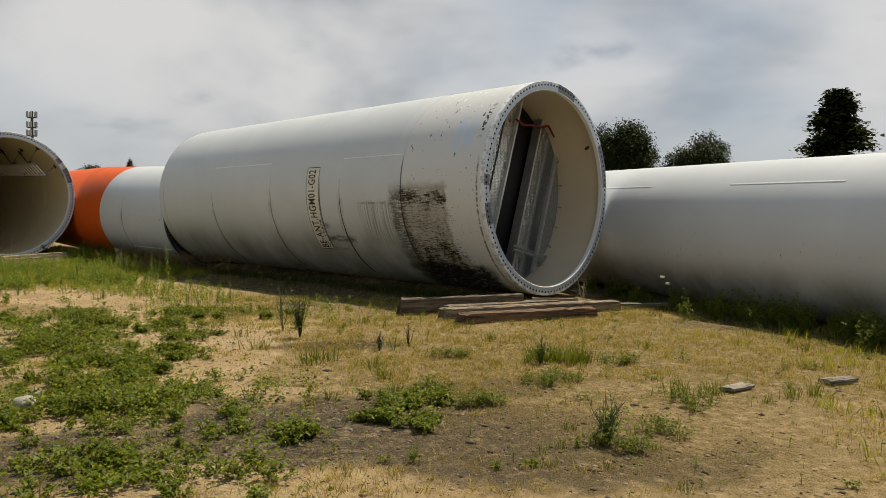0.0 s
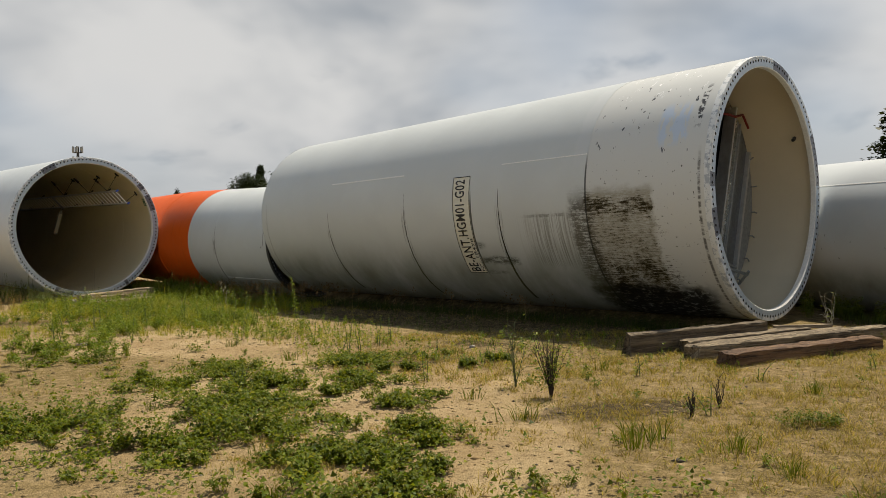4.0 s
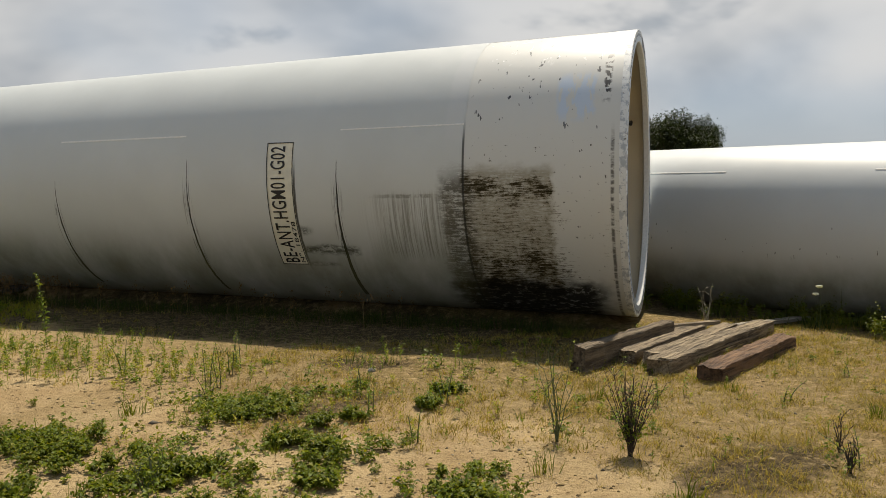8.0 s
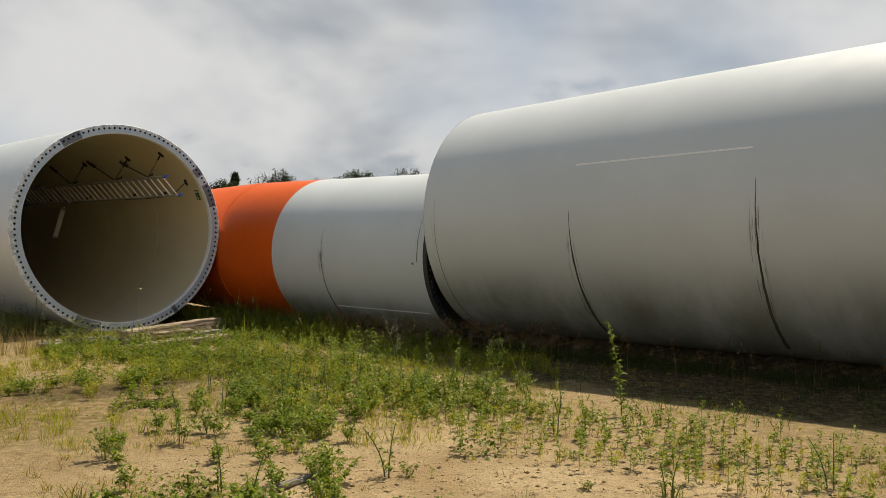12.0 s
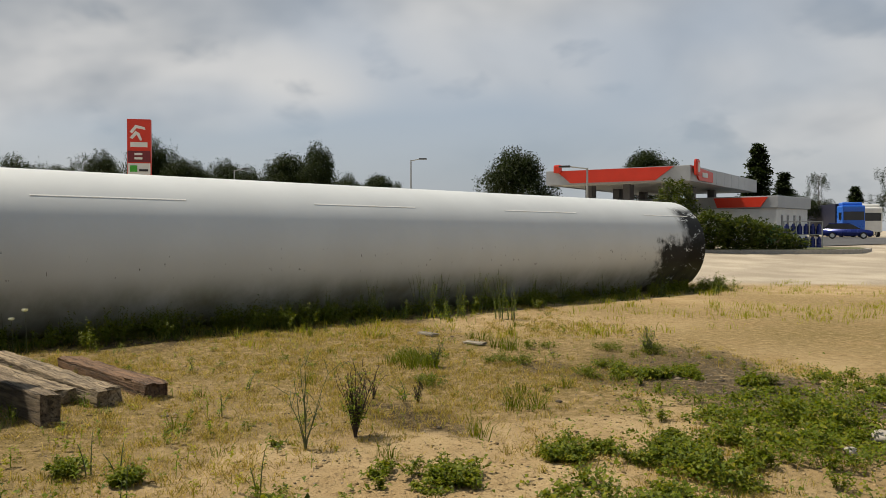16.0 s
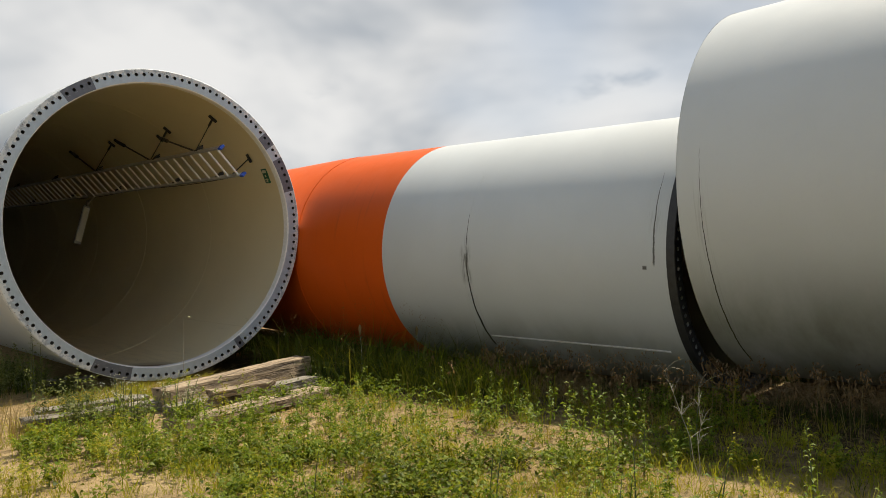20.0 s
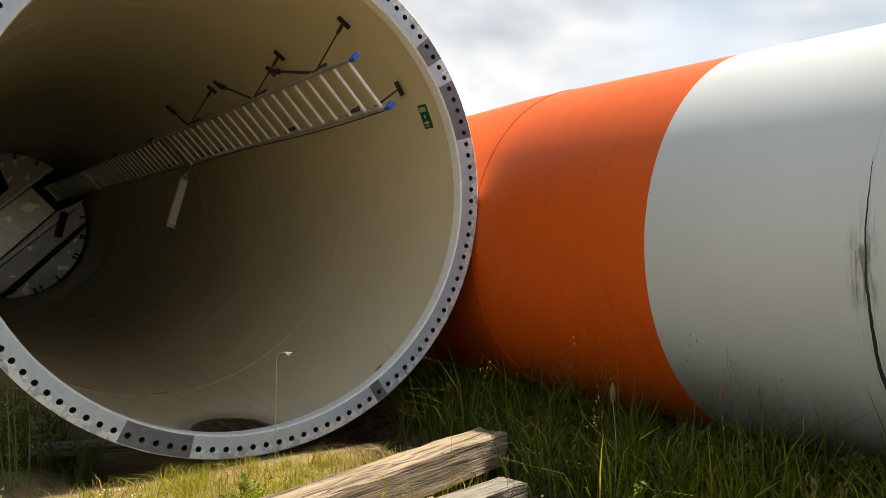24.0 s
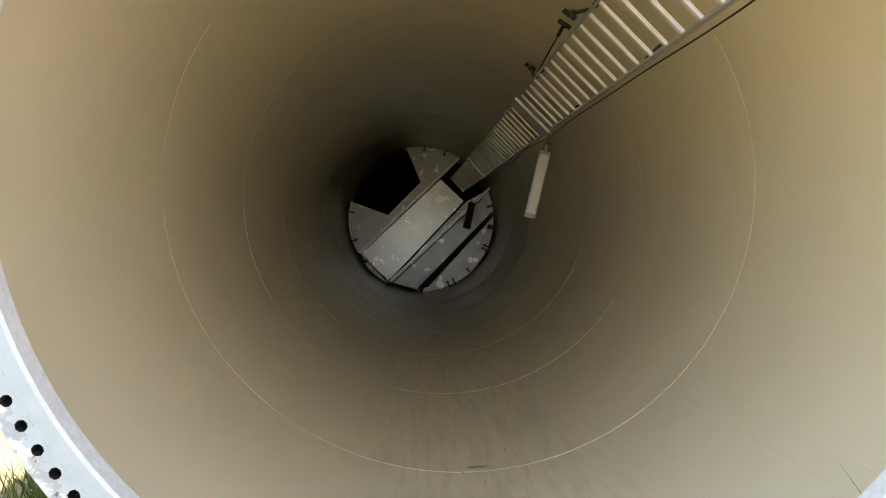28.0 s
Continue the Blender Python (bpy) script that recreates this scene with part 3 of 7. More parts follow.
def blades(base, height, lean, width, rng):
    """Bent tapering blades: arrays of places, heights, leans (x, y) and widths."""
    n = len(base)
    a = rng.uniform(0, 2 * math.pi, n)
    side = np.stack([np.cos(a), np.sin(a), 0 * a], 1) * width[:, None]
    ln = np.concatenate([lean, np.zeros((n, 1))], 1)
    up = np.zeros((n, 3))
    up[:, 2] = height
    mid = base + up * 0.55 + ln * 0.30
    tip = base + up * (1 - 0.25 * np.minimum(1, np.linalg.norm(lean, axis=1) / np.maximum(height, 0.01)))[:, None] + ln
    v = np.stack([base - side, base + side, mid - side * 0.7, mid + side * 0.7, tip], 1)
    i = np.arange(n)[:, None] * 5
    return v.reshape(-1, 3), i + np.array([[0, 1, 3, 2]]), i + np.array([[2, 3, 4]])


def leaves(place, ahead, size, rng, droop=0.25, wide=0.55):
    """Pointed leaves folded on the midrib, each from place along ahead (unit) for size metres."""
    n = len(place)
    up = np.array([0, 0, 1.0])
    side = np.cross(ahead, up)
    side /= np.linalg.norm(side, axis=1, keepdims=True) + 1e-6
    roll = rng.normal(0, 0.5, n)[:, None]
    nrm = np.cross(side, ahead)
    side = side * np.cos(roll) + nrm * np.sin(roll)
    s = size[:, None]
    mid = place + ahead * s * 0.5 + up * s * 0.06
    tip = place + ahead * s - up * s * droop
    w = s * wide * 0.5
    v = np.stack([place, mid + side * w + nrm * w * 0.3, tip, mid - side * w + nrm * w * 0.3, mid], 1)
    i = np.arange(n)[:, None] * 5
    return v.reshape(-1, 3), i + np.array([[0, 1, 4]]), i + np.array([[1, 2, 4]]), i + np.array([[2, 3, 4]]), i + np.array([[3, 0, 4]])


def ways(n, rng, low=0.0, high=0.9):
    a, e = rng.uniform(0, 2 * math.pi, n), rng.uniform(low, high, n)
    return np.stack([np.cos(a) * np.cos(e), np.sin(a) * np.cos(e), np.sin(e)], 1)


def noisy(x, y, scale, seed=0.0):
    return noise.noise(Vector((x * scale + seed, y * scale - seed, seed)))


def smooth01(v):
    v = min(1.0, max(0.0, v))
    return v * v * (3 - 2 * v)

# ---- ground ----
TUBES = {
    # end centre, heading, tilt, length, radius at both ends, where the shell starts
    "A": (2.765, 16.751, 2.165, 139.713, -0.472, 11.568, 2.064, 1.87, 0.0),
    "B": (-5.518, 23.53, 1.463, 138.25, 1.076, 13.0, 1.45, 1.549, 1.0),
    "C": (-13.133, 25.605, 2.008, 137.1, 1.1, 21.5, 1.983, 2.06, 0.0),
    "D": (4.219, 21.305, 1.375, -66.519, -0.345, 23.84, 1.378, 1.334, -0.6),
}


def tube_under(x, y):
    """How high the soil is banked up below the tubes at a place, or 0."""
    top = 0.0
    for cx, cy, cz, hd, tl, ln, r0, r1, s0 in TUBES.values():
        dx, dy = math.cos(radians(hd)), math.sin(radians(hd))
        s = (x - cx) * dx + (y - cy) * dy
        q = abs(-(x - cx) * dy + (y - cy) * dx)
        if s0 - 0.4 < s < ln + 0.5 and q < 0.7:
            bottom = cz + s * math.tan(radians(tl)) - (r0 + (r1 - r0) * s / ln)
            ends = smooth01((s - s0 - 0.1) / 0.5) * smooth01((ln - 0.1 - s) / 0.5)
            top = max(top, (bottom + 0.03) * smooth01((0.7 - q) / 0.5) * ends)
    return top


def hollow(x, y):
    """The ground gives way under the open tower section."""
    cx, cy, cz, hd, tl, ln, r0, r1, s0 = TUBES["C"]
    c, s = math.cos(radians(hd)), math.sin(radians(hd))
    u, v = (x - cx) * c + (y - cy) * s, -(x - cx) * s + (y - cy) * c
    return -0.16 * smooth01((u + 0.02) / 0.25) * smooth01((1.5 - abs(v)) / 0.5) if u < ln else 0.0


def ground_z(x, y):
    d = math.hypot(x + 7.5, y - 12.5)
    rise = 0.9 * smooth01((x - 14) / 28)
    near = max(0.0, 1 - d / 45)
    return rise + near * (0.035 * noisy(x, y, 0.35, 3) + 0.028 * noisy(x, y, 1.3, 7) + 0.014 * noisy(x, y, 4.0, 11)) + tube_under(x, y) + hollow(x, y)


def patch(x, y, cx, cy, rx, ry, turn=0.0, rag=0.35):
    c, s = math.cos(radians(turn)), math.sin(radians(turn))
    u, v = (x - cx) * c + (y - cy) * s, -(x - cx) * s + (y - cy) * c
    d = math.hypot(u / rx, v / ry) + rag * noisy(x, y, 1.4, cx) + rag * 0.6 * noisy(x, y, 4.0, cy)
    return smooth01((1.15 - d) / 0.4)


GRIT = [(0.5, 7.3, 1.9, 1.0, 10), (1.8, 6.6, 1.4, 0.7, 0), (1.2, 8.6, 1.0, 0.4, 20), (-1.6, 6.2, 1.0, 0.6, 0), (-10.5, 19.6, 1.2, 0.5, 40)]
# dark strips painting shade along and between tubes; the last three are plain soil
SOIL_SHADE = [(-2.9, 19.4, 7.0, 1.5, 139.7), (7.4, 12.6, 10.0, 1.9, -66.5), (-10.9, 26.4, 2.4, 1.6, 130), (-3.2, 19.7, 6.6, 1.6, 139.7), (8.6, 10.2, 12.5, 1.3, -66), (-9.6, 25.0, 2.6, 1.0, 138), (-12.0, 27.2, 1.5, 1.2, 40), (-0.3, 11.0, 0.9, 0.35, 20), (-1.9, 15.3, 0.6, 0.3, 140), (-2.6, 13.6, 0.8, 0.25, 30)]


def ground_masks(x, y):
    grit = max(patch(x, y, *p) for p in GRIT) if abs(x) < 25 else 0
    soil = 0.95 * max(patch(x, y, *p) for p in SOIL_SHADE) if abs(x) < 25 else 0
    turf = smooth01(0.55 + 0.9 * noisy(x, y, 0.22, 5) + (0.35 if x > -1 and y > 8.5 else 0) - 0.6 * patch(x, y, -6.3, 15.2, 1.8, 0.9) - 0.5 * patch(x, y, -3.6, 12.6, 2.2, 1.6))
    d = (x - 13) * 0.9 + (y + 4) * -0.43
    pave = smooth01((d + 0.6 * noisy(x, y, 0.5, 9)) / 2.0) if x > 5 else 0
    return grit, soil, turf * (1 - pave), pave


def axis_steps(lo, hi, step):
    inner = list(np.arange(lo, hi + step / 2, step))
    out, gap = [], step
    e = hi
    while e < 2500:
        gap *= 1.14
        e += gap
        out.append(e)
    left, gap, e = [], step, lo
    while e > -2500:
        gap *= 1.14
        e -= gap
        left.append(e)
    return left[::-1] + inner + out


def build_ground():
    xs, ys = axis_steps(-17.5, 14.0, 0.125), axis_steps(0.0, 29.0, 0.125)
    verts = np.empty((len(ys), len(xs), 3))
    masks = np.zeros((4, len(ys), len(xs)), np.float32)
    for j, y in enumerate(ys):
        for i, x in enumerate(xs):
            verts[j, i] = (x, y, ground_z(x, y))
            masks[:, j, i] = ground_masks(x, y)
    w = len(xs)
    j, i = np.meshgrid(np.arange(len(ys) - 1), np.arange(w - 1), indexing="ij")
    a = (j * w + i).ravel()
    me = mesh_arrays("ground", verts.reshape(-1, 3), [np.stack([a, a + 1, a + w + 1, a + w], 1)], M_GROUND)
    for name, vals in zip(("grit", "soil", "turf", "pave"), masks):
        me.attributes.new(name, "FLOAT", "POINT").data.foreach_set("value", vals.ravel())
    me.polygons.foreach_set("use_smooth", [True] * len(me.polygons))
    tagged(new("ground", me), "sandy ground with dry turf, grit, soil and painted shade along the tubes", "ground", kind="structure")


build_ground()

# ---- tower sections ----
def shell_radius(k, s):
    r0, r1, ln = TUBES[k][6], TUBES[k][7], TUBES[k][5]
    return r0 + (r1 - r0) * s / ln


def flange(parent, s, r, width, holes, patches=(), back=0.09, flip=1, mats=None):
    """A drilled ring: worn outer band, painted inner band, real bolt holes; patches are arcs of darker paint."""
    bm = bmesh.new()
    hole_r, hole_c = 0.022, r - width * 0.40
    seg = 8
    step = 2 * math.pi / holes
    at = lambda rad, a, x: (x, rad * math.cos(a), rad * math.sin(a))
    for i in range(holes):
        a0, am, a1 = i * step, (i + 0.5) * step, (i + 1) * step
        dark = any(lo <= math.degrees(am) <= hi for lo, hi in patches)
        ro, ri = hole_c + 0.034, hole_c - 0.034
        sq = [(ro, a0), (ro, am), (ro, a1), (hole_c, a1), (ri, a1), (ri, am), (ri, a0), (hole_c, a0)]
        ovs = [bm.verts.new(at(q, a, s)) for q, a in sq]
        rim, deep = [], []
        for q in range(seg):
            t = math.pi * 0.75 - q * math.pi / 4
            rr, aa = hole_c + hole_r * math.sin(t), am + hole_r * math.cos(t) / hole_c
            rim.append(bm.verts.new(at(rr, aa, s)))
            deep.append(bm.verts.new(at(rr, aa, s + flip * 0.07)))
        for q in range(seg):
            p = (q + 1) % seg
            f = bm.faces.new((ovs[q], ovs[p], rim[p], rim[q]))
            f.material_index = 2 if dark else (1 if q in (0, 1, 7) else 0)
            f = bm.faces.new((rim[q], rim[p], deep[p], deep[q]))
            f.material_index = 3
        bm.faces.new(deep).material_index = 3
        edge = 0.006
        for (r_a, x_a), (r_b, x_b), mi in (((ro, s), (r - edge, s), 1), ((r - edge, s), (r + 0.002, s + flip * edge), 1), ((r + 0.002, s + flip * edge), (r + 0.002, s + flip * back), 1)):
            q = [bm.verts.new(at(r_a, a0, x_a)), bm.verts.new(at(r_a, a1, x_a)), bm.verts.new(at(r_b, a1, x_b)), bm.verts.new(at(r_b, a0, x_b))]
            bm.faces.new(q).material_index = 2 if dark and mi == 1 and x_b == s else mi
        inner = r - width
        for (r_a, x_a), (r_b, x_b), mi in (((ri, s), (inner + 0.012, s), 0), ((inner + 0.012, s), (inner, s + flip * 0.012), 4), ((inner, s + flip * 0.012), (inner, s + flip * back), 4), ((inner, s + flip * back), (r - 0.03, s + flip * (back + 0.02)), 4)):
            q = [bm.verts.new(at(r_a, a0, x_a)), bm.verts.new(at(r_a, a1, x_a)), bm.verts.new(at(r_b, a1, x_b)), bm.verts.new(at(r_b, a0, x_b))]
            bm.faces.new(q).material_index = 2 if dark and mi == 0 else mi
    bmesh.ops.remove_doubles(bm, verts=bm.verts, dist=0.0008)
    bmesh.ops.recalc_face_normals(bm, faces=bm.faces)
    return part("flange", bm, mats or [M_STEEL, M_EDGE, M_STEEL_DARK, M_HOLE, M_WELD], parent, "drilled grey steel flange with worn edge")


def strip(parent, k, s0, s1, t0, t1, proud=0.004, name="weld_seam", mat=None, inside=False, seg=2):
    """A narrow raised strip on the shell, between two stations and two angles."""
    bm = bmesh.new()
    n = max(seg, int(abs(t1 - t0) / 3))
    ms = max(1, int((s1 - s0) / 0.6))
    g = []
    for i in range(ms + 1):
        s = s0 + (s1 - s0) * i / ms
        r = shell_radius(k, s) + (-0.03 - proud if inside else proud)
        g.append([(s, r * math.cos(radians(t0 + (t1 - t0) * j / n)), r * math.sin(radians(t0 + (t1 - t0) * j / n))) for j in range(n + 1)])
    vs = [[bm.verts.new(p) for p in row] for row in g]
    for i in range(ms):
        for j in range(n):
            bm.faces.new((vs[i][j], vs[i + 1][j], vs[i + 1][j + 1], vs[i][j + 1]))
    ext = bmesh.ops.extrude_face_region(bm, geom=list(bm.faces))
    shift = proud + 0.004
    for v in (e for e in ext["geom"] if isinstance(e, bmesh.types.BMVert)):
        q = math.hypot(v.co.y, v.co.z)
        f = (q + (shift if inside else -shift)) / q
        v.co.y, v.co.z = v.co.y * f, v.co.z * f
    bmesh.ops.recalc_face_normals(bm, faces=bm.faces)
    return part(name, bm, mat or M_WELD, parent)


def shell(parent, k, s0, s1, mat, name="shell", label="", step=0.8):
    bm = bmesh.new()
    n = max(1, int((s1 - s0) / step))
    lathe(bm, [(s0 + (s1 - s0) * i / n, shell_radius(k, s0 + (s1 - s0) * i / n)) for i in range(n + 1)], 160)
    return part(name, bm, mat, parent, label, True)


def lining(parent, k, s0, s1, mat, label=""):
    bm = bmesh.new()
    n = max(1, int((s1 - s0) / 1.5))
    lathe(bm, [(s1 - (s1 - s0) * i / n, shell_radius(k, s1 - (s1 - s0) * i / n) - 0.03) for i in range(n + 1)], 128)
    return part("lining", bm, mat, parent, label, True)


def end_plate(parent, s, r, mat):
    bm = bmesh.new()
    lathe(bm, [(s, 0.01), (s, r), (s - 0.05, r), (s - 0.05, 0.01)], 64)
    return part("end_cover", bm, mat, parent, "dark cover closing the far end")


def bent_text(body, s_base, t0, t1, height, radius, parent, name, bold=0.0):
    """Lettering that climbs round the shell from t0 to t1 degrees; its capitals are height metres tall along the tube."""
    cu = bpy.data.curves.new(name, "FONT")
    cu.body = body
    cu.offset, cu.space_character = bold, 1.08
    tmp = bpy.data.objects.new(name + "_curve", cu)
    scene.collection.objects.link(tmp)
    me = bpy.data.meshes.new_from_object(tmp.evaluated_get(bpy.context.evaluated_depsgraph_get()))
    bpy.data.objects.remove(tmp)
    co = np.empty(len(me.vertices) * 3)  # letters laid out flat
    me.vertices.foreach_get("co", co)
    co = co.reshape(-1, 3)
    lo, hi = co.min(0), co.max(0)
    t = np.radians(t0 + (t1 - t0) * (co[:, 0] - lo[0]) / (hi[0] - lo[0]))
    s = s_base + height * (co[:, 1] - lo[1]) / (hi[1] - lo[1])
    me.vertices.foreach_set("co", np.stack([s, radius * np.cos(t), radius * np.sin(t)], 1).ravel())
    me.update()
    me.materials.clear()
    me.materials.append(M_INK)
    ob = new(name, me)
    ob.parent = parent
    return ob


def tower_pose(k):
    return axis_pose(*TUBES[k][:5])


# the section with the sign: open drilled end, internal platform
A = thing("tower_section", "grey-white steel tower section with mossy stained end and lettered sign", "tower section", "tower sections", m=tower_pose("A"))
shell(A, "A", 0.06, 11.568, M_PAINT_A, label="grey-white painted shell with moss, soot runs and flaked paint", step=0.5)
lining(A, "A", 0.08, 11.5, TubePaint("cream_lining_plain", (0.66, 0.58, 0.42), 0.45, 0.08).done(), "cream painted inside")
flange(A, 0.0, 2.064, 0.17, 124, [(95, 112), (150, 176), (-1, 6), (340, 352)])
end_plate(A, 11.5, 1.868, M_DARK)
bm = bmesh.new()
lathe(bm, [(11.568, 1.872), (11.572, 1.80), (11.54, 1.79)], 128)
part("end_ring", bm, M_IRON, A, "dark steel ring at the covered end")
# bulge added to block sunlight slipping through the gap to the next section
bm = bmesh.new()
lathe(bm, [(11.56, 1.80), (11.62, 1.77), (11.645, 1.3), (11.65, 0.01)], 96)
part("end_sheet", bm, M_DARK, A, "black end cover, its bulge added to keep sun out of the gap")
strip(A, "A", 6.47, 8.84, 18.7, 19.4)
strip(A, "A", 2.10, 3.91, 18.5, 19.0, 0.003)
strip(A, "A", 0.3, 2.05, 74.6, 75.0, 0.003)
strip(A, "A", 2.092, 2.108, -80, 80, 0.004, "seam_ring", M_PAINT_A)
# sign
sign = strip(A, "A", 4.62, 5.04, -39.6, 14.3, 0.004, "sign_plate", M_SIGN_WHITE)
tagged(sign, "off-white sign with black lettering, yellowed by age")
R_SIGN = shell_radius("A", 4.8) + 0.012
bent_text("BE-ANT.HGM01-G02", 4.742, -38.4, 12.6, 0.232, R_SIGN, sign, "lettering", 0.010)
bent_text("Nº. 18478", 4.65, -38.4, -18.5, 0.065, R_SIGN, sign, "small_lettering", 0.012)
for s0, s1, t0, t1 in ((4.62, 5.04, 13.9, 14.3), (4.62, 5.04, -39.6, -39.2), (5.028, 5.04, -39.2, 13.9), (4.62, 4.632, -39.2, 13.9)):
    bm = bmesh.new()
    n = max(1, int((t1 - t0) / 4))
    rows = [[bm.verts.new((s, R_SIGN * math.cos(radians(t0 + (t1 - t0) * j / n)), R_SIGN * math.sin(radians(t0 + (t1 - t0) * j / n)))) for j in range(n + 1)] for s in (s0, s1)]
    for j in range(n):
        bm.faces.new((rows[0][j], rows[1][j], rows[1][j + 1], rows[0][j + 1]))
    part("border_line", bm, M_INK, sign)


def disc_cut(bm, r, x, cuts):
    """Helper for platform panels: a polygon in the (y, z) plane clipped to a circle, extruded 6 mm."""
    pts = []
    n = len(cuts)
    for i in range(n):
        (y0, z0), (y1, z1) = cuts[i], cuts[(i + 1) % n]
        for q in range(10):
            y, z = y0 + (y1 - y0) * q / 10, z0 + (z1 - z0) * q / 10
            d = math.hypot(y, z)
            if d > r:
                y, z = y * r / d, z * r / d
            pts.append((y, z))
    a = [bm.verts.new((x, y, z)) for y, z in pts]
    b = [bm.verts.new((x + 0.006, y, z)) for y, z in pts]
    bm.faces.new(a), bm.faces.new(b[::-1])
    for i in range(len(a)):
        j = (i + 1) % len(a)
        bm.faces.new((a[i], a[j], b[j], b[i]))


def turned(u, v, deg):
    c, s = math.cos(radians(deg)), math.sin(radians(deg))
    return (u * c - v * s, u * s + v * c)


# black disc added behind the platform, standing in for the unlit depth
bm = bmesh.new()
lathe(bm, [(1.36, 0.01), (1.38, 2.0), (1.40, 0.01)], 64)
part("tarpaulin", bm, M_DARK, A, "black disc added in place of the dark depth inside")

# platform inside the open end: tread plates on both sides of a dark slot, ribs between them
PA = thing("service_platform", "aluminium tread-plate platform with a slot inside the tower end", "platform", m=tower_pose("A"))
XA, LEAN = 1.15, 18
R_IN = shell_radius("A", XA) - 0.04
for u0, u1, nm in ((0.10, 2.5, "tread_plate"), (-1.05, -0.72, "tread_plate"), (-1.50, -1.06, "tread_plate"), (-2.5, -1.52, "tread_plate")):
    bm = bmesh.new()
    disc_cut(bm, R_IN, XA + (0.0 if u0 > -1 else 0.03), [turned(u0, -2.6, LEAN), turned(u1, -2.6, LEAN), turned(u1, 2.6, LEAN), turned(u0, 2.6, LEAN)])
    part(nm, bm, M_GALV if u0 < -1.2 else M_TREAD, PA)
for u, w, dep, mt in ((0.10, 0.05, 0.22, M_ALU), (-0.70, 0.05, 0.22, M_ALU), (-1.05, 0.03, 0.05, M_GALV), (-1.50, 0.07, 0.12, M_ALU), (0.45, 0.03, 0.05, M_IRON)):
    half = math.sqrt(max(0.1, R_IN ** 2 - u * u)) * 0.985
    bm = boxed(XA - dep * 0.35, XA + dep * 0.65, u - w / 2, u + w / 2, -half, half, bevel=0.006)
    bmesh.ops.rotate(bm, cent=(0, 0, 0), matrix=Matrix.Rotation(radians(LEAN), 3, "X"), verts=bm.verts)
    part("rib", bm, mt, PA)
for t in (175.3, 189.4, 202.9, 216.9, 160, 232):
    bm = bmesh.new()
    r = R_IN - 0.005
    c, s = math.cos(radians(t)), math.sin(radians(t))
    rod(bm, (XA - 0.06, c * r, s * r), (XA - 0.06, c * (r - 0.09), s * (r - 0.09)), 0.013)
    rod(bm, (XA - 0.06, c * (r - 0.09), s * (r - 0.09)), (XA + 0.01, c * (r - 0.09), s * (r - 0.09)), 0.013)
    part("clamp", bm, M_GALV, PA, "galvanised edge clamp")
bm = bmesh.new()
for a, b in (((0.95, -0.05, -1.20), (0.95, -1.2, -1.42)), ((0.95, -0.05, -1.12), (0.95, -0.75, -1.27)), ((0.95, -0.4, -1.15), (0.95, -0.4, -1.30)), ((0.9, -1.15, -1.36), (1.15, -1.25, -1.62)), ((0.95, -0.15, -1.1), (0.95, -0.22, -1.3))):
    rod(bm, a, b, 0.028, 6)
part("hinge_arm", bm, M_GALV, PA, "galvanised folding arm at the foot of the plates")
bm = bmesh.new()
pts = [(-0.25, 1.45), (-0.5, 1.36), (-0.8, 1.38), (-1.1, 1.36), (-1.4, 1.42), (-1.62, 1.2)]
for (y0, z0), (y1, z1) in zip(pts[:-1], pts[1:]):
    rod(bm, (1.05, y0, z0), (1.05, y1, z1), 0.022, 8)
part("red_hose", bm, M_HOSE, PA, "red plastic hose")
part("red_board", boxed(1.19, 1.22, -1.98, -1.72, -0.2, 0.75, bevel=0.01), M_RED, PA, "dull red board behind the plates")
part("wall_peg", rodded((0.3, 2.03 * math.cos(radians(152)), 2.03 * math.sin(radians(152))), (0.3, 1.93 * math.cos(radians(152)), 1.93 * math.sin(radians(152))), 0.03), M_IRON, PA)

# white section with an orange band
B = thing("tower_section", "white steel tower section with a broad orange band", "tower section", "tower sections", m=tower_pose("B"))
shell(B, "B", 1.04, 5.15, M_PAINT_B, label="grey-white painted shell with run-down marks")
bm = bmesh.new()
lathe(bm, [(5.15, shell_radius("B", 5.15)), (6.3, shell_radius("B", 6.3)), (7.5, shell_radius("B", 7.5) - 0.004), (9.0, 1.455), (11.0, 1.39), (13.0, 1.32)], 160)
part("orange_band", bm, M_ORANGE, B, "bright orange painted band", True)
lining(B, "B", 1.08, 7.5, M_LINING, "cream painted inside")
flange(B, 1.0, shell_radius("B", 1.0), 0.13, 96, mats=[M_IRON, M_IRON, M_IRON, M_GALV, M_IRON])
end_plate(B, 12.95, 1.31, M_DARK)
strip(B, "B", 1.26, 3.61, -41.6, -40.8)
strip(B, "B", 3.64, 3.655, -48, 40, 0.002, "seam_ring", M_PAINT_B)
strip(B, "B", 7.1, 7.12, -60, 80, 0.003, "seam_ring", M_ORANGE)

# the open section that the walk ends at
CT = thing("tower_section", "white steel tower section with wide open drilled mouth and cream inside", "tower section", "tower sections", m=tower_pose("C") @ Matrix.Diagonal((1, 1.025, 1, 1)))
shell(CT, "C", 0.06, 21.5, M_PAINT_C, label="grey-white painted shell")
lining(CT, "C", 0.1, 21.4, M_LINING, "cream painted inside with a rusty puddle stain near the mouth")
flange(CT, 0.0, 1.983, 0.174, 122, [(139, 146), (150, 165), (52, 66), (282, 297), (236, 240)], 0.11)
end_plate(CT, 21.4, 2.06, M_DARK)
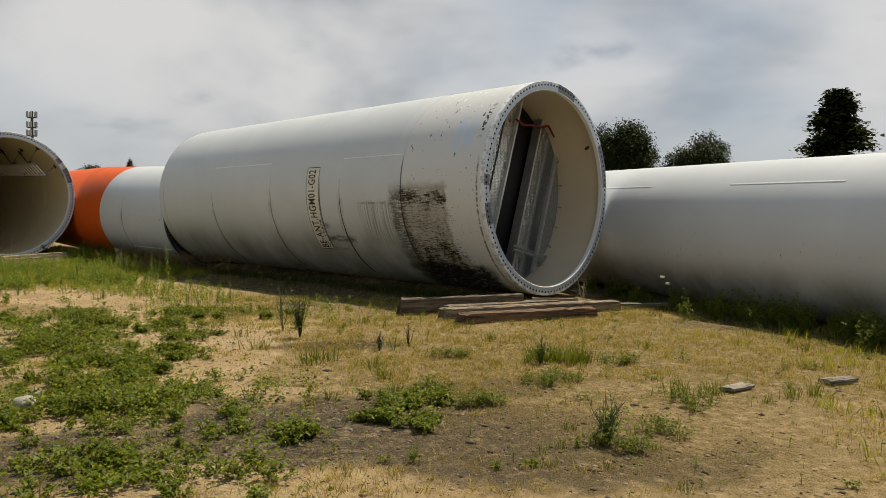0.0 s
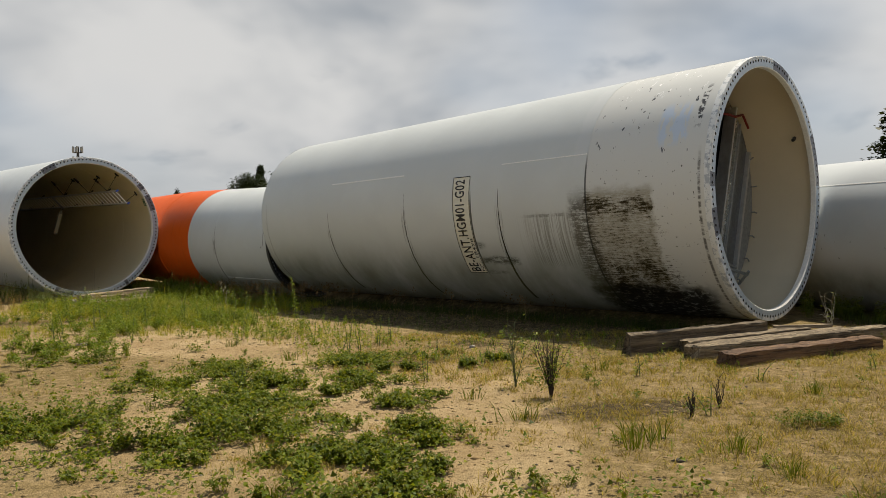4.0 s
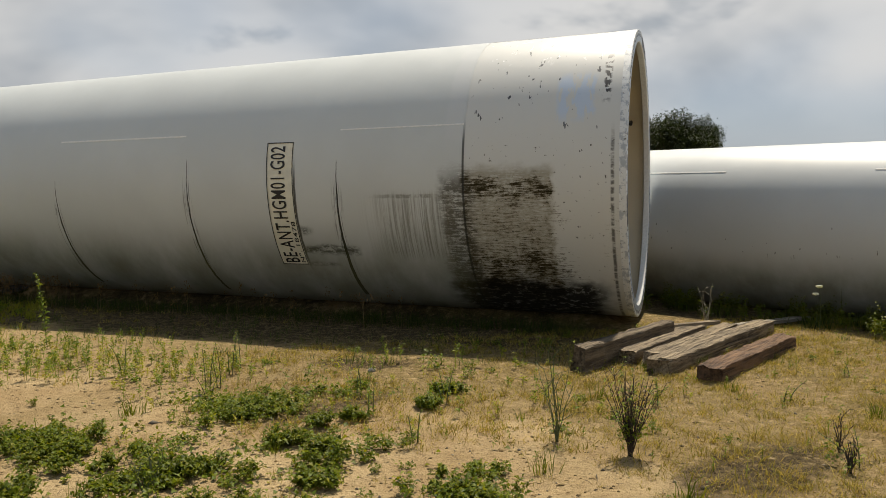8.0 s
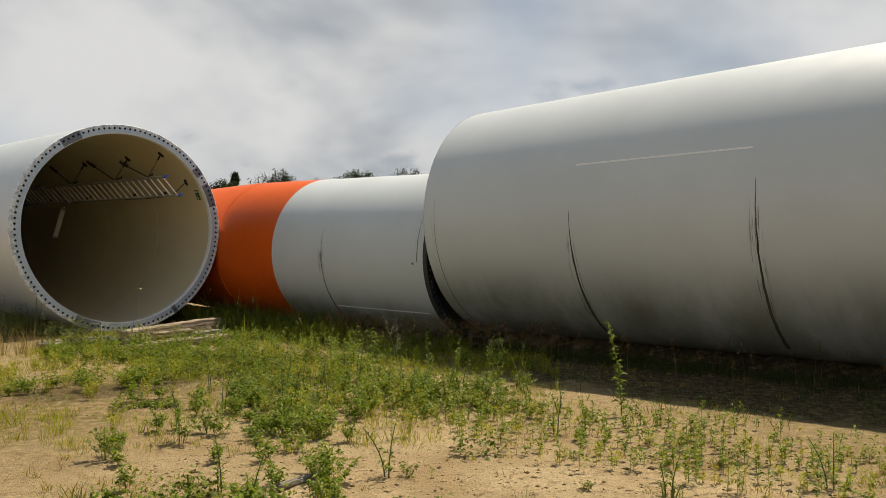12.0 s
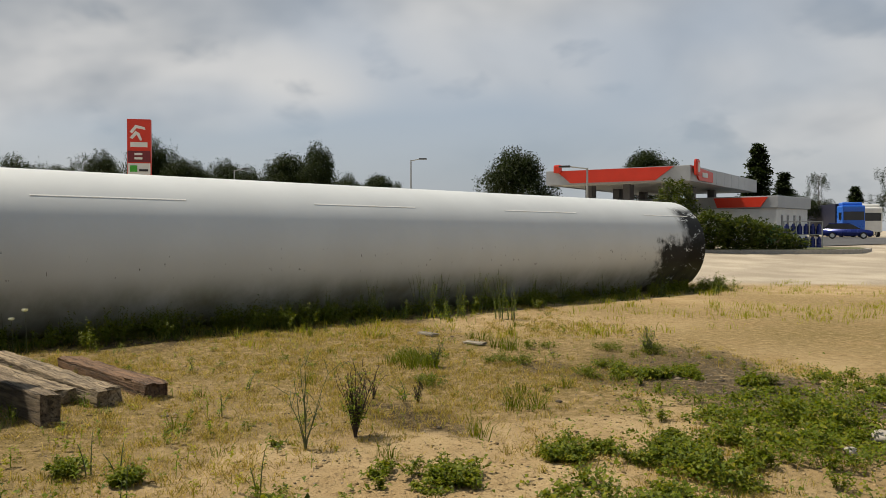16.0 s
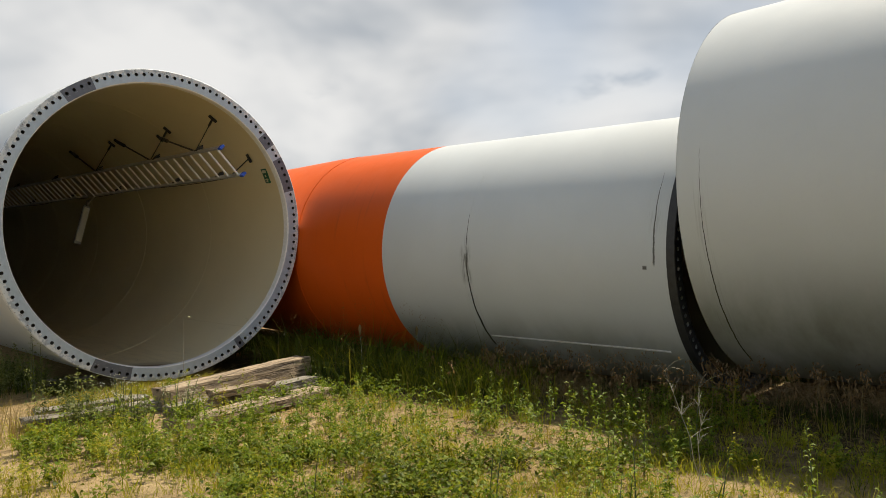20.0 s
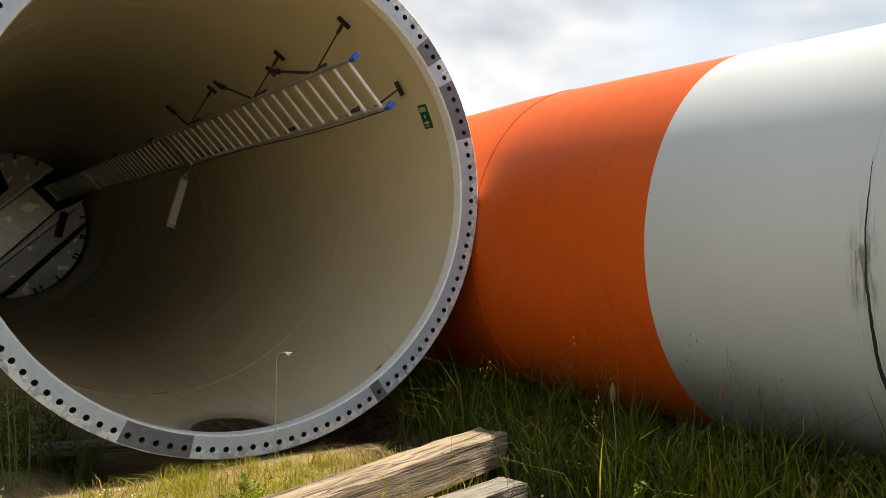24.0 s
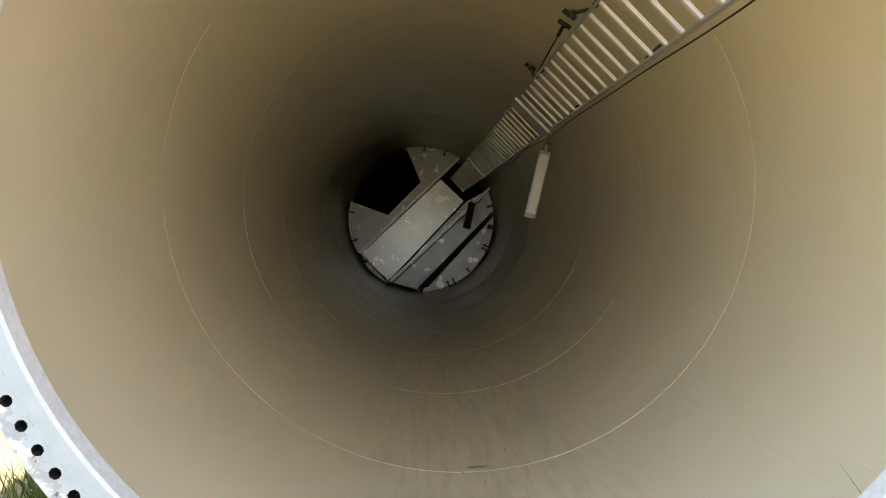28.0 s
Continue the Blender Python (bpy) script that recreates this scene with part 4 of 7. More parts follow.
for s in (2.66, 5.35, 7.95, 10.5, 13.1, 15.8):
    strip(CT, "C", s - 0.006, s + 0.006, -180, 180, 0.003, "weld_seam", M_WELD_CREAM, True, 96)
strip(CT, "C", 0.32, 2.6, -132.4, -132.15, 0.002, "weld_seam", M_LINING, True)
strip(CT, "C", 2.7, 5.3, 60, 60.5, 0.003, "weld_seam", M_WELD_CREAM, True)
ex = strip(CT, "C", 0.50, 0.64, 154.3, 160.9, 0.006, "exit_sign", M_GREEN_SIGN, True)
tagged(ex, "small dark green escape sign with white marks")
for s0, s1, t0, t1 in ((0.52, 0.62, 154.9, 156.2), (0.56, 0.58, 157.0, 158.0), (0.53, 0.61, 159.0, 159.5), (0.55, 0.57, 158.7, 160.4), (0.58, 0.62, 160.0, 160.3)):
    mark = strip(CT, "C", s0, s1, t0, t1, 0.012, "white_mark", M_PETAL, True)
    mark.parent = ex
ys = strip(CT, "C", 0.34, 0.44, -131.0, -128.4, 0.006, "warning_sticker", M_YELLOW, True)
mk = strip(CT, "C", 0.37, 0.41, -130.4, -129.0, 0.012, "black_mark", M_INK, True)
mk.parent = ys
strip(CT, "C", 0.16, 0.22, 133.6, 135.4, 0.006, "brown_sticker", M_SLEEPER_DARK, True)

# ladder along the inside
LU, LL = Vector((0, -0.83, 1.05)), Vector((0, -1.15, 0.70))
LAD = thing("ladder", "long aluminium ladder with blue end caps, fixed along the tower wall", "ladder", m=tower_pose("C"))
out = Vector((0, -0.738, 0.674))
for c in (LU, LL):
    bm = bmesh.new()
    for k in range(3):
        box(bm, 0.02 + 6.4 * k, 6.36 + 6.4 * k, -0.012, 0.012, -0.032, 0.032, bevel=0.004)
    bmesh.ops.transform(bm, matrix=Matrix.Translation(c) @ Matrix.Rotation(radians(42), 4, "X"), verts=bm.verts)
    part("rail", bm, M_ALU, LAD)
    bm = boxed(-0.05, 0.035, -0.018, 0.018, -0.038, 0.038, bevel=0.008)
    bmesh.ops.transform(bm, matrix=Matrix.Translation(c) @ Matrix.Rotation(radians(42), 4, "X"), verts=bm.verts)
    part("end_cap", bm, M_BLUE_CAP, LAD, "bright blue plastic end cap")
bm = boxed(-0.016, 0.016, -0.012, 0.012, -0.225, 0.225, bevel=0.003)
bmesh.ops.transform(bm, matrix=Matrix.Rotation(radians(-42.5), 4, "X"), verts=bm.verts)
rung_mesh = mesh_of(bm, "rung", plain("rung_aluminium", (0.78, 0.76, 0.70), 0.45, 0.2, 0.1, 12))
mid = (LU + LL) / 2
for i in range(68):
    ob = new("rung", rung_mesh)
    ob.parent = LAD
    ob.location = (0.13 + 0.28 * i, mid.y, mid.z)
for k in (5.65, 12.4, 18.0):
    bm = boxed(k - 0.14, k + 0.10, -0.014, 0.014, -0.25, 0.25, bevel=0.004)
    bmesh.ops.transform(bm, matrix=Matrix.Translation(mid - out * 0.05) @ Matrix.Rotation(radians(-42.5), 4, "X"), verts=bm.verts)
    part("joint_plate", bm, M_ALU, LAD, "galvanised plate across the ladder joint")
wall = lambda s, t: Vector((s, (shell_radius("C", s) - 0.035) * math.cos(radians(t)), (shell_radius("C", s) - 0.035) * math.sin(radians(t))))
for s in (0.80, 2.35, 4.7):
    foot = Vector((s, LU.y, LU.z)) + out * 0.03
    for s2, t, r in ((s + 0.06, 126.5, 0.008), (s + 2.1, 126.0 if s > 1 else 130.0, 0.014)):
        if s2 > 14:
            continue
        bm = bmesh.new()
        a = wall(s2, t)
        rod(bm, a, foot, r, 6)
        rod(bm, a, a + (foot - a) * 0.22, r * 2.2, 8)
        rod(bm, wall(s2, t - 2), wall(s2, t + 2), 0.024, 6)
        part("stay", bm, M_IRON, LAD, "thin dark stay rod with turnbuckle")
bm = bmesh.new()
rod(bm, wall(0.74, 148.8), Vector((0.34, LL.y, LL.z)) + out * 0.03, 0.010, 6)
rod(bm, wall(0.74, 146.8), wall(0.74, 150.8), 0.024, 6)
part("stay", bm, M_IRON, LAD, "thin dark stay rod with turnbuckle")
for s in (0.75, 2.2, 4.6, 7.0, 9.6):
    for c in (LU, LL):
        bm = bmesh.new()
        box(bm, s - 0.05, s + 0.05, -0.02, 0.02, -0.02, 0.09, bevel=0.006)
        rod(bm, (s, 0, 0.02), (s + 0.02, 0.0, 0.13), 0.012, 6)
        bmesh.ops.transform(bm, matrix=Matrix.Translation(c + out * 0.03) @ Matrix.Rotation(radians(47), 4, "X"), verts=bm.verts)
        part("bracket", bm, M_IRON, LAD)
bm = bmesh.new()
cpts = [Vector((s, LL.y - 0.06 - 0.02 * math.sin(s * 2.2), LL.z - 0.02 + 0.015 * math.cos(s * 1.7))) for s in np.arange(0.2, 12, 0.4)]
for a, b in zip(cpts[:-1], cpts[1:]):
    rod(bm, a, b, 0.006, 5)
part("cable", bm, M_IRON, LAD, "thin cable clipped beside the rail")

# tube lamp hanging below the ladder
LT = thing("tube_lamp", "unlit fluorescent tube lamp on a bent grey arm below the ladder", "lamp", m=tower_pose("C"))
top, low = Vector((6.1, -1.17, 0.50)), Vector((6.05, -0.96, -0.20))
way_l = (low - top).normalized()
ly = way_l.cross(Vector((1, 0, 0))).normalized()
lx = ly.cross(way_l)
mrot = Matrix.Translation((top + low) / 2) @ Matrix((ly, -lx, way_l)).transposed().to_4x4()
bm = boxed(-0.065, 0.065, -0.045, 0.02, -0.38, 0.38, bevel=0.012)
bmesh.ops.transform(bm, matrix=mrot, verts=bm.verts)
part("housing", bm, M_GALV, LT)
bm = boxed(-0.052, 0.052, 0.02, 0.05, -0.34, 0.34, bevel=0.014)
bmesh.ops.transform(bm, matrix=mrot, verts=bm.verts)
part("diffuser", bm, M_LAMP, LT)
bm = bmesh.new()
rod(bm, top - way_l * 0.02, top - way_l * 0.12, 0.035)
rod(bm, top - way_l * 0.10, Vector((5.75, LL.y, LL.z)) + Vector((0, -0.02, -0.03)), 0.022)
part("arm", bm, M_GALV, LT)

# platform deep inside
PC = thing("service_platform", "round aluminium tread-plate platform with an open hatch inside the tower", "platform", m=tower_pose("C"))
XC = 19.3
RC = shell_radius("C", XC) - 0.06
LC = 41.5
# coordinates across the disc, turned so that u runs along the long ribs
panels = [
    [(1.73, -0.85), (-1.04, 1.57), (-0.03, 0.99), (0.89, 0.14), (2.4, 0.78), (2.6, -0.8)],
    [(-1.04, 1.57), (-0.03, 0.99), (0.52, 2.5), (-0.6, 2.6), (-1.3, 2.2)],
    [(1.68, -0.88), (0.98, -1.66), (-1.18, 0.44), (-0.58, 1.07)],
    [(0.94, -1.68), (0.15, -1.96), (-1.99, 0.06), (-2.3, 0.5), (-1.98, 0.80), (-1.22, 0.40)],
    [(0.12, -2.1), (-0.8, -2.4), (-2.3, -1.2), (-2.3, -0.2), (-2.0, 0.0)],
    [(1.68, -0.92), (1.4, -1.7), (1.0, -1.70)],
]
for i, pl in enumerate(panels):
    bm = bmesh.new()
    disc_cut(bm, RC, XC - (0.05 if i == 2 else 0.0), pl)
    part("tread_plate", bm, M_TREAD_PALE, PC)
for a, b, w, dep, mt in (((-1.10, 1.62), (1.73, -0.86), 0.07, 0.16, M_ALU), ((-1.98, 0.83), (0.94, -1.66), 0.05, 0.12, M_ALU), ((-1.7, 0.50), (0.90, -1.74), 0.03, 0.06, M_IRON), ((-1.99, 0.07), (0.15, -1.94), 0.12, 0.03, M_DARK), ((-0.03, 0.99), (0.89, 0.14), 0.03, 0.08, M_ALU)):
    va, vb = Vector((0, *a)), Vector((0, *b))
    d = (vb - va).normalized()
    bm = boxed(-dep, 0.0, -w / 2, w / 2, -(vb - va).length / 2, (vb - va).length / 2, bevel=0.004)
    bmesh.ops.transform(bm, matrix=Matrix.Translation((va + vb) / 2 + Vector((XC - 0.004, 0, 0))) @ Matrix.Rotation(-math.atan2(d.y, d.z), 4, "X"), verts=bm.verts)
    part("rib", bm, mt, PC)
part("hatch_post", boxed(XC - 0.35, XC - 0.01, -0.09, 0.09, -0.36, 0.36, bevel=0.02, m=Matrix.Translation((0, -1.31, 0.04)) @ Matrix.Rotation(radians(14), 4, "X")), M_IRON, PC, "dark steel post beside the hatch")
for t in (-15, 8, 60, 95, 112, 172, -172, -152, -130, -110, -88, -60, -35, 190, 205, 245):
    bm = bmesh.new()
    c, s = math.cos(radians(t)), math.sin(radians(t))
    rod(bm, (XC - 0.05, c * (RC + 0.04), s * (RC + 0.04)), (XC - 0.05, c * (RC - 0.14), s * (RC - 0.14)), 0.022, 6)
    rod(bm, (XC - 0.09, c * (RC - 0.12), s * (RC - 0.12)), (XC, c * (RC - 0.12), s * (RC - 0.12)), 0.04, 6)
    part("clamp", bm, M_IRON, PC)

# long thin section on the far side
D = thing("tower_section", "long slim white steel tower section with a soot-blackened far end", "tower section", "tower sections", m=tower_pose("D"))
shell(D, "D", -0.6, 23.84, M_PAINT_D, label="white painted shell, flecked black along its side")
bm = bmesh.new()
lathe(bm, [(23.8, 0.01), (23.84, 1.33)], 96)
part("end_cover", bm, M_DARK, D, "black sheet over the end")
bm = bmesh.new()
lathe(bm, [(-0.55, 0.01), (-0.6, 1.378)], 96)
part("end_cover", bm, M_DARK, D, "black sheet over the end")
for s0, s1 in ((1.2, 3.9), (6.13, 8.54), (11.04, 13.46), (16.07, 18.55), (21.36, 23.4)):
    strip(D, "D", s0, s1, 138.0, 139.0, 0.006)

# ---- timber ----
def beam(name, p0, p1, w, h, z0, mat, label, category, group="", seed=0, rag=0.006, sag=0.0):
    """A worn timber from p0 to p1 (ground plan), its underside at z0: chipped ends, hollowed faces."""
    rng = random.Random(seed)
    a, b = Vector((*p0, 0)), Vector((*p1, 0))
    ln = (b - a).length
    bm = bmesh.new()
    n = max(6, int(ln / 0.12))
    rows = []
    prof = [(-0.5, 0.04), (-0.46, 0.0), (0.46, 0.0), (0.5, 0.04), (0.5, 0.94), (0.46, 1.0), (0.15, 1.0), (-0.1, 1.0), (-0.46, 1.0), (-0.5, 0.95)]
    for i in range(n + 1):
        f = i / n
        x = -ln / 2 + ln * f
        row = []
        for u, v in prof:
            k = rag * (1.6 if i in (0, n) else 1)
            row.append(bm.verts.new((x + (rng.uniform(-1, 1) * k * 2.2 if i in (0, n) else 0), u * w + rng.uniform(-1, 1) * k * 0.6, v * h + rng.uniform(-1, 1) * k * (0.7 if v > 0.5 else 0.1) + sag * f)))
        rows.append(row)
    for p, q in zip(rows[:-1], rows[1:]):
        for i in range(len(prof)):
            j = (i + 1) % len(prof)
            bm.faces.new((p[i], q[i], q[j], p[j]))
    bm.faces.new(rows[0]), bm.faces.new(rows[-1][::-1])
    bmesh.ops.recalc_face_normals(bm, faces=bm.faces)
    m = Matrix.Translation(((a.x + b.x) / 2, (a.y + b.y) / 2, z0)) @ Matrix.Rotation(math.atan2(b.y - a.y, b.x - a.x), 4, "Z")
    return solid(name, bm, mat, label, category, group, m=m)


SL = "sleepers beside the open tower end"
beam("sleeper", (0.10, 14.05), (2.12, 15.22), 0.17, 0.27, 0.0, M_SLEEPER_DARK, "dark weathered timber sleeper set on edge on sand", "sleeper", SL, 1, 0.012)
beam("sleeper", (0.82, 14.28), (2.75, 15.45), 0.24, 0.15, 0.0, M_SLEEPER, "grey-brown weathered timber sleeper lying flat", "sleeper", SL, 2, 0.012)
beam("sleeper", (1.02, 14.06), (3.30, 15.42), 0.20, 0.13, 0.01, M_SLEEPER, "grey-brown weathered timber sleeper lying flat", "sleeper", SL, 3, 0.012)
beam("sleeper", (0.80, 13.65), (3.80, 15.32), 0.25, 0.17, 0.0, M_SLEEPER, "long cracked grey-brown timber sleeper with dark end", "sleeper", SL, 4, 0.012)
beam("sleeper", (1.08, 13.22), (3.22, 14.38), 0.25, 0.15, 0.0, M_SLEEPER_RED, "rust-brown rotten timber sleeper in dry grass", "sleeper", SL, 5, 0.016)
beam("board", (3.35, 15.55), (5.10, 15.84), 0.14, 0.05, 0.04, M_PLANK_GREY, "thin pale grey board beside the sleepers", "board", "", 6)
beam("board", (2.35, 15.42), (3.15, 15.50), 0.12, 0.05, 0.13, M_SLEEPER, "short weathered board across the sleepers", "board", "", 7)
PLK = "timbers before the tower mouth"
beam("timber", (-12.35, 23.65), (-11.38, 25.68), 0.26, 0.22, 0.02, M_PLANK, "split sun-bleached timber with deep cracks", "timber", PLK, 11, 0.009, 0.05)
beam("timber", (-12.15, 23.35), (-11.15, 25.10), 0.20, 0.10, 0.02, M_PLANK_GREY, "flat bleached plank lying in grass", "timber", PLK, 12, 0.007)
beam("timber", (-11.80, 22.65), (-10.84, 24.35), 0.32, 0.09, 0.03, M_PLANK, "broad splintered pale plank lying in grass", "timber", PLK, 13, 0.008)
beam("timber", (-11.86, 23.72), (-11.42, 24.34), 0.16, 0.08, 0.12, M_PLANK, "short pale wood offcut on top of planks", "timber", PLK, 14, 0.01)
beam("timber", (-13.35, 22.85), (-12.35, 23.85), 0.24, 0.09, 0.02, M_PLANK_GREY, "grey crumbling plank half hidden by weeds", "timber", PLK, 15, 0.009)
beam("timber", (-13.55, 23.35), (-12.75, 24.15), 0.22, 0.08, 0.02, M_PLANK_GREY, "grey crumbling plank half hidden by weeds", "timber", PLK, 16, 0.009)
beam("board", (-15.3, 25.2), (-14.2, 25.75), 0.30, 0.06, 0.01, M_PLANK_GREY, "dark grey board below the flange", "board", "", 17)
beam("stick", (-7.96, 15.50), (-7.66, 15.95), 0.055, 0.035, 0.015, M_PLANK_GREY, "short grey wooden stick on sand", "stick", "", 18, 0.006)
beam("board", (3.66, 8.78), (3.92, 8.98), 0.16, 0.03, 0.01, M_PLANK_GREY, "small weathered grey board on sandy ground", "board", "", 19, 0.006)
beam("board", (4.78, 9.22), (5.10, 9.36), 0.16, 0.04, 0.01, M_PLANK_GREY, "small weathered grey board on sandy ground", "board", "", 20, 0.006)


def stone(x, y, r, mat, label, seed):
    bm = bmesh.new()
    bmesh.ops.create_icosphere(bm, subdivisions=3, radius=1.0)
    for v in bm.verts:
        k = 1 + 0.22 * noise.noise(v.co * 1.3 + Vector((seed, 0, 0))) + 0.08 * noise.noise(v.co * 4)
        v.co = Vector((v.co.x * r * k * 1.2, v.co.y * r * k, v.co.z * r * k * 0.75))
    solid("stone", bm, mat, label, "stone", smooth=True, m=Matrix.Translation((x, y, ground_z(x, y) + r * 0.4)))


stone(-2.62, 8.02, 0.05, M_STONE, "rounded pale stone among green leaves", 1)
stone(-1.91, 14.86, 0.035, M_STONE, "flat pale stone in grass", 2)
stone(-2.45, 7.55, 0.09, M_STONE, "angular pale stone beside green leaves", 3)
stone(-11.02, 23.1, 0.05, M_STONE, "small pale stone in grass", 4)

# ---- plants ----
RNG = np.random.default_rng(5)
A_DIR = Vector((math.cos(radians(139.713)), math.sin(radians(139.713))))


def inside_tube(x, y, grow=0.0):
    """True under a tube so low that no plant could stand there."""
    for cx, cy, cz, hd, tl, ln, r0, r1, s0 in TUBES.values():
        dx, dy = math.cos(radians(hd)), math.sin(radians(hd))
        s, q = (x - cx) * dx + (y - cy) * dy, abs(-(x - cx) * dy + (y - cy) * dx)
        if s0 - 0.05 < s < ln + 0.2 and q < 0.95 + grow:
            return True
    return False


def tube_clear(x, y):
    """Free height below the nearest tube at a place."""
    best = 9.0
    for cx, cy, cz, hd, tl, ln, r0, r1, s0 in TUBES.values():
        dx, dy = math.cos(radians(hd)), math.sin(radians(hd))
        s, q = (x - cx) * dx + (y - cy) * dy, abs(-(x - cx) * dy + (y - cy) * dx)
        if s0 - 0.1 < s < ln + 0.2 and q < r0:
            best = min(best, cz + s * math.tan(radians(tl)) - math.sqrt(max(0.0, r0 * r0 - q * q)))
    return best


def join(chunks):
    """Verts and face arrays of several pieces as one."""
    vs, fs, off = [], {}, 0
    for v, *faces in chunks:
        vs.append(v)
        for f in faces:
            fs.setdefault(f.shape[1], []).append(f + off)
        off += len(v)
    return np.concatenate(vs), [np.concatenate(f) for f in fs.values()]


def stuff(name, chunks, mat, label, category):
    v, f = join(chunks)
    return tagged(new(name, mesh_arrays(name, v, f, mat)), label, category, kind="stuff")


def tufts(spots, count, height, spread, lean, width):
    """Grass tufts: about count blades at each spot (x, y, scale)."""
    base, hgt, lns, wid = [], [], [], []
    for x, y, k in spots:
        n = max(2, int(count * k * RNG.uniform(0.6, 1.4)))
        a, r = RNG.uniform(0, 2 * math.pi, n), np.abs(RNG.normal(0, spread * k, n))
        bx, by = x + r * np.cos(a), y + r * np.sin(a)
        z = ground_z(x, y) - 0.005
        clear = tube_clear(x, y)
        h = np.minimum(RNG.uniform(0.45, 1.0, n) * height * k, clear * 0.95)
        base.append(np.stack([bx, by, np.full(n, z)], 1))
        hgt.append(h)
        d = RNG.normal(0, lean, (n, 2)) * h[:, None] + 0.35 * np.stack([np.cos(a), np.sin(a)], 1) * h[:, None]
        lns.append(d)
        wid.append(np.full(n, width) * RNG.uniform(0.6, 1.3, n) * min(1.5, max(0.7, k)))
    return blades(np.concatenate(base), np.concatenate(hgt), np.concatenate(lns), np.concatenate(wid), RNG)


def sprinkle(n, area, keep):
    """Random spots in a rectangle that pass keep(x, y) -> chance."""
    x0, x1, y0, y1 = area
    out = []
    for _ in range(n):
        x, y = RNG.uniform(x0, x1), RNG.uniform(y0, y1)
        if inside_tube(x, y):
            continue
        if RNG.random() < keep(x, y):
            out.append((x, y, RNG.uniform(0.6, 1.35)))
    return out


BARE = [(-2.5, 11.2, 1.5, 1.2, 20), (-1.6, 9.3, 1.0, 0.5, 0), (-6.6, 15.2, 1.7, 0.8, 20), (-3.4, 12.4, 0.9, 0.4, 0), (-8.0, 16.2, 0.9, 0.6, 0), (-10.6, 18.6, 1.1, 0.5, 10), (-4.9, 14.6, 1.3, 0.5, 30)]


def bare(x, y):
    """How much a place is open sand."""
    return max(patch(x, y, *b) for b in BARE)


# patches of low broad leaves: centre, size
LEAF_BEDS = [(-2.0, 8.1, 1.5, 0.85), (-3.6, 9.7, 1.5, 0.8), (-5.2, 10.4, 1.6, 0.8), (-0.95, 6.0, 1.0, 0.6), (-0.8, 7.2, 0.4, 0.3), (-4.6, 12.5, 0.8, 0.5),
             (-4.1, 12.2, 0.55, 0.35), (-4.95, 13.5, 0.6, 0.35), (-3.2, 14.0, 0.9, 0.5), (-2.3, 11.6, 0.3, 0.25), (-2.2, 10.2, 0.28, 0.22), (-2.7, 9.4, 0.55, 0.35),
             (-2.4, 11.15, 0.25, 0.2), (-3.0, 12.15, 0.3, 0.22), (-4.2, 11.3, 0.8, 0.5), (-1.7, 7.6, 0.8, 0.45), (-2.3, 6.8, 0.9, 0.5), (0.72, 8.0, 0.45, 0.28), (-0.1, 6.9, 0.25, 0.18),
             (-7.6, 18.5, 1.0, 0.7), (-8.4, 19.6, 1.1, 0.8), (-9.6, 20.8, 1.0, 0.7), (-10.6, 21.6, 1.0, 0.5), (-8.8, 21.4, 0.9, 0.6), (-3.9, 13.3, 0.4, 0.25), (-2.35, 10.1, 0.25, 0.2),
             (-3.5, 11.3, 0.35, 0.25), (-2.9, 10.6, 0.3, 0.22), (-3.0, 9.9, 0.3, 0.2), (-7.2, 13.9, 0.5, 0.35), (-6.6, 14.3, 0.25, 0.18), (-9.9, 18.6, 0.8, 0.5), (-11.0, 20.2, 0.7, 0.5), (-6.7, 16.5, 0.3, 0.2)]


def leaf_bed(cx, cy, rx, ry):
    n = int(2900 * rx * ry * 2.1)
    chunks = []
    x, y = RNG.normal(cx, rx * 0.5, n), RNG.normal(cy, ry * 0.5, n)
    keep = np.array([noisy(a, b, 2.3, 2.5) + 0.4 * noisy(a, b, 6, 1) > -0.02 for a, b in zip(x, y)])
    x, y = x[keep], y[keep]
    n = len(x)
    z = np.array([ground_z(a, b) for a, b in zip(x, y)])
    mound = np.array([max(0.15, 0.55 + 1.5 * noisy(a, b, 3.6, 9.5)) for a, b in zip(x, y)])
    h = np.abs(RNG.normal(0.06, 0.045, n)) * (1 + 0.9 * min(1.0, ry)) * mound
    p = np.stack([x, y, z + h], 1)
    return leaves(p, ways(n, RNG, -0.1, 0.7), RNG.uniform(0.026, 0.052, n), RNG, 0.25, 0.75)


stuff("leaf_bed", [leaf_bed(*b) for b in LEAF_BEDS], M_CLOVER, "low green broad-leaved weeds in patches on sand", "weeds")
singles = sprinkle(260, (-9, 3, 5.5, 16), lambda x, y: 0.35 if x < 0 else 0.12)
stuff("leaf_bed", [leaf_bed(x, y, 0.10 * k, 0.09 * k) for x, y, k in singles][:200], M_CLOVER, "small green seedlings on sand", "weeds")

# turf
dry = sprinkle(13000, (-3.5, 9.5, 5.5, 16.5), lambda x, y: 0.85 * smooth01(0.5 + 0.9 * noisy(x, y, 0.5, 4) + (0.25 if y > 9 else -0.2)) * (1 - 0.8 * patch(x, y, 0.5, 7.3, 1.9, 1.0, 10)) * (1 - 0.92 * bare(x, y)))
stuff("dry_grass", [tufts(dry, 20, 0.075, 0.07, 0.95, 0.0024)], M_GRASS_DRY, "short parched yellow grass on sand", "grass")
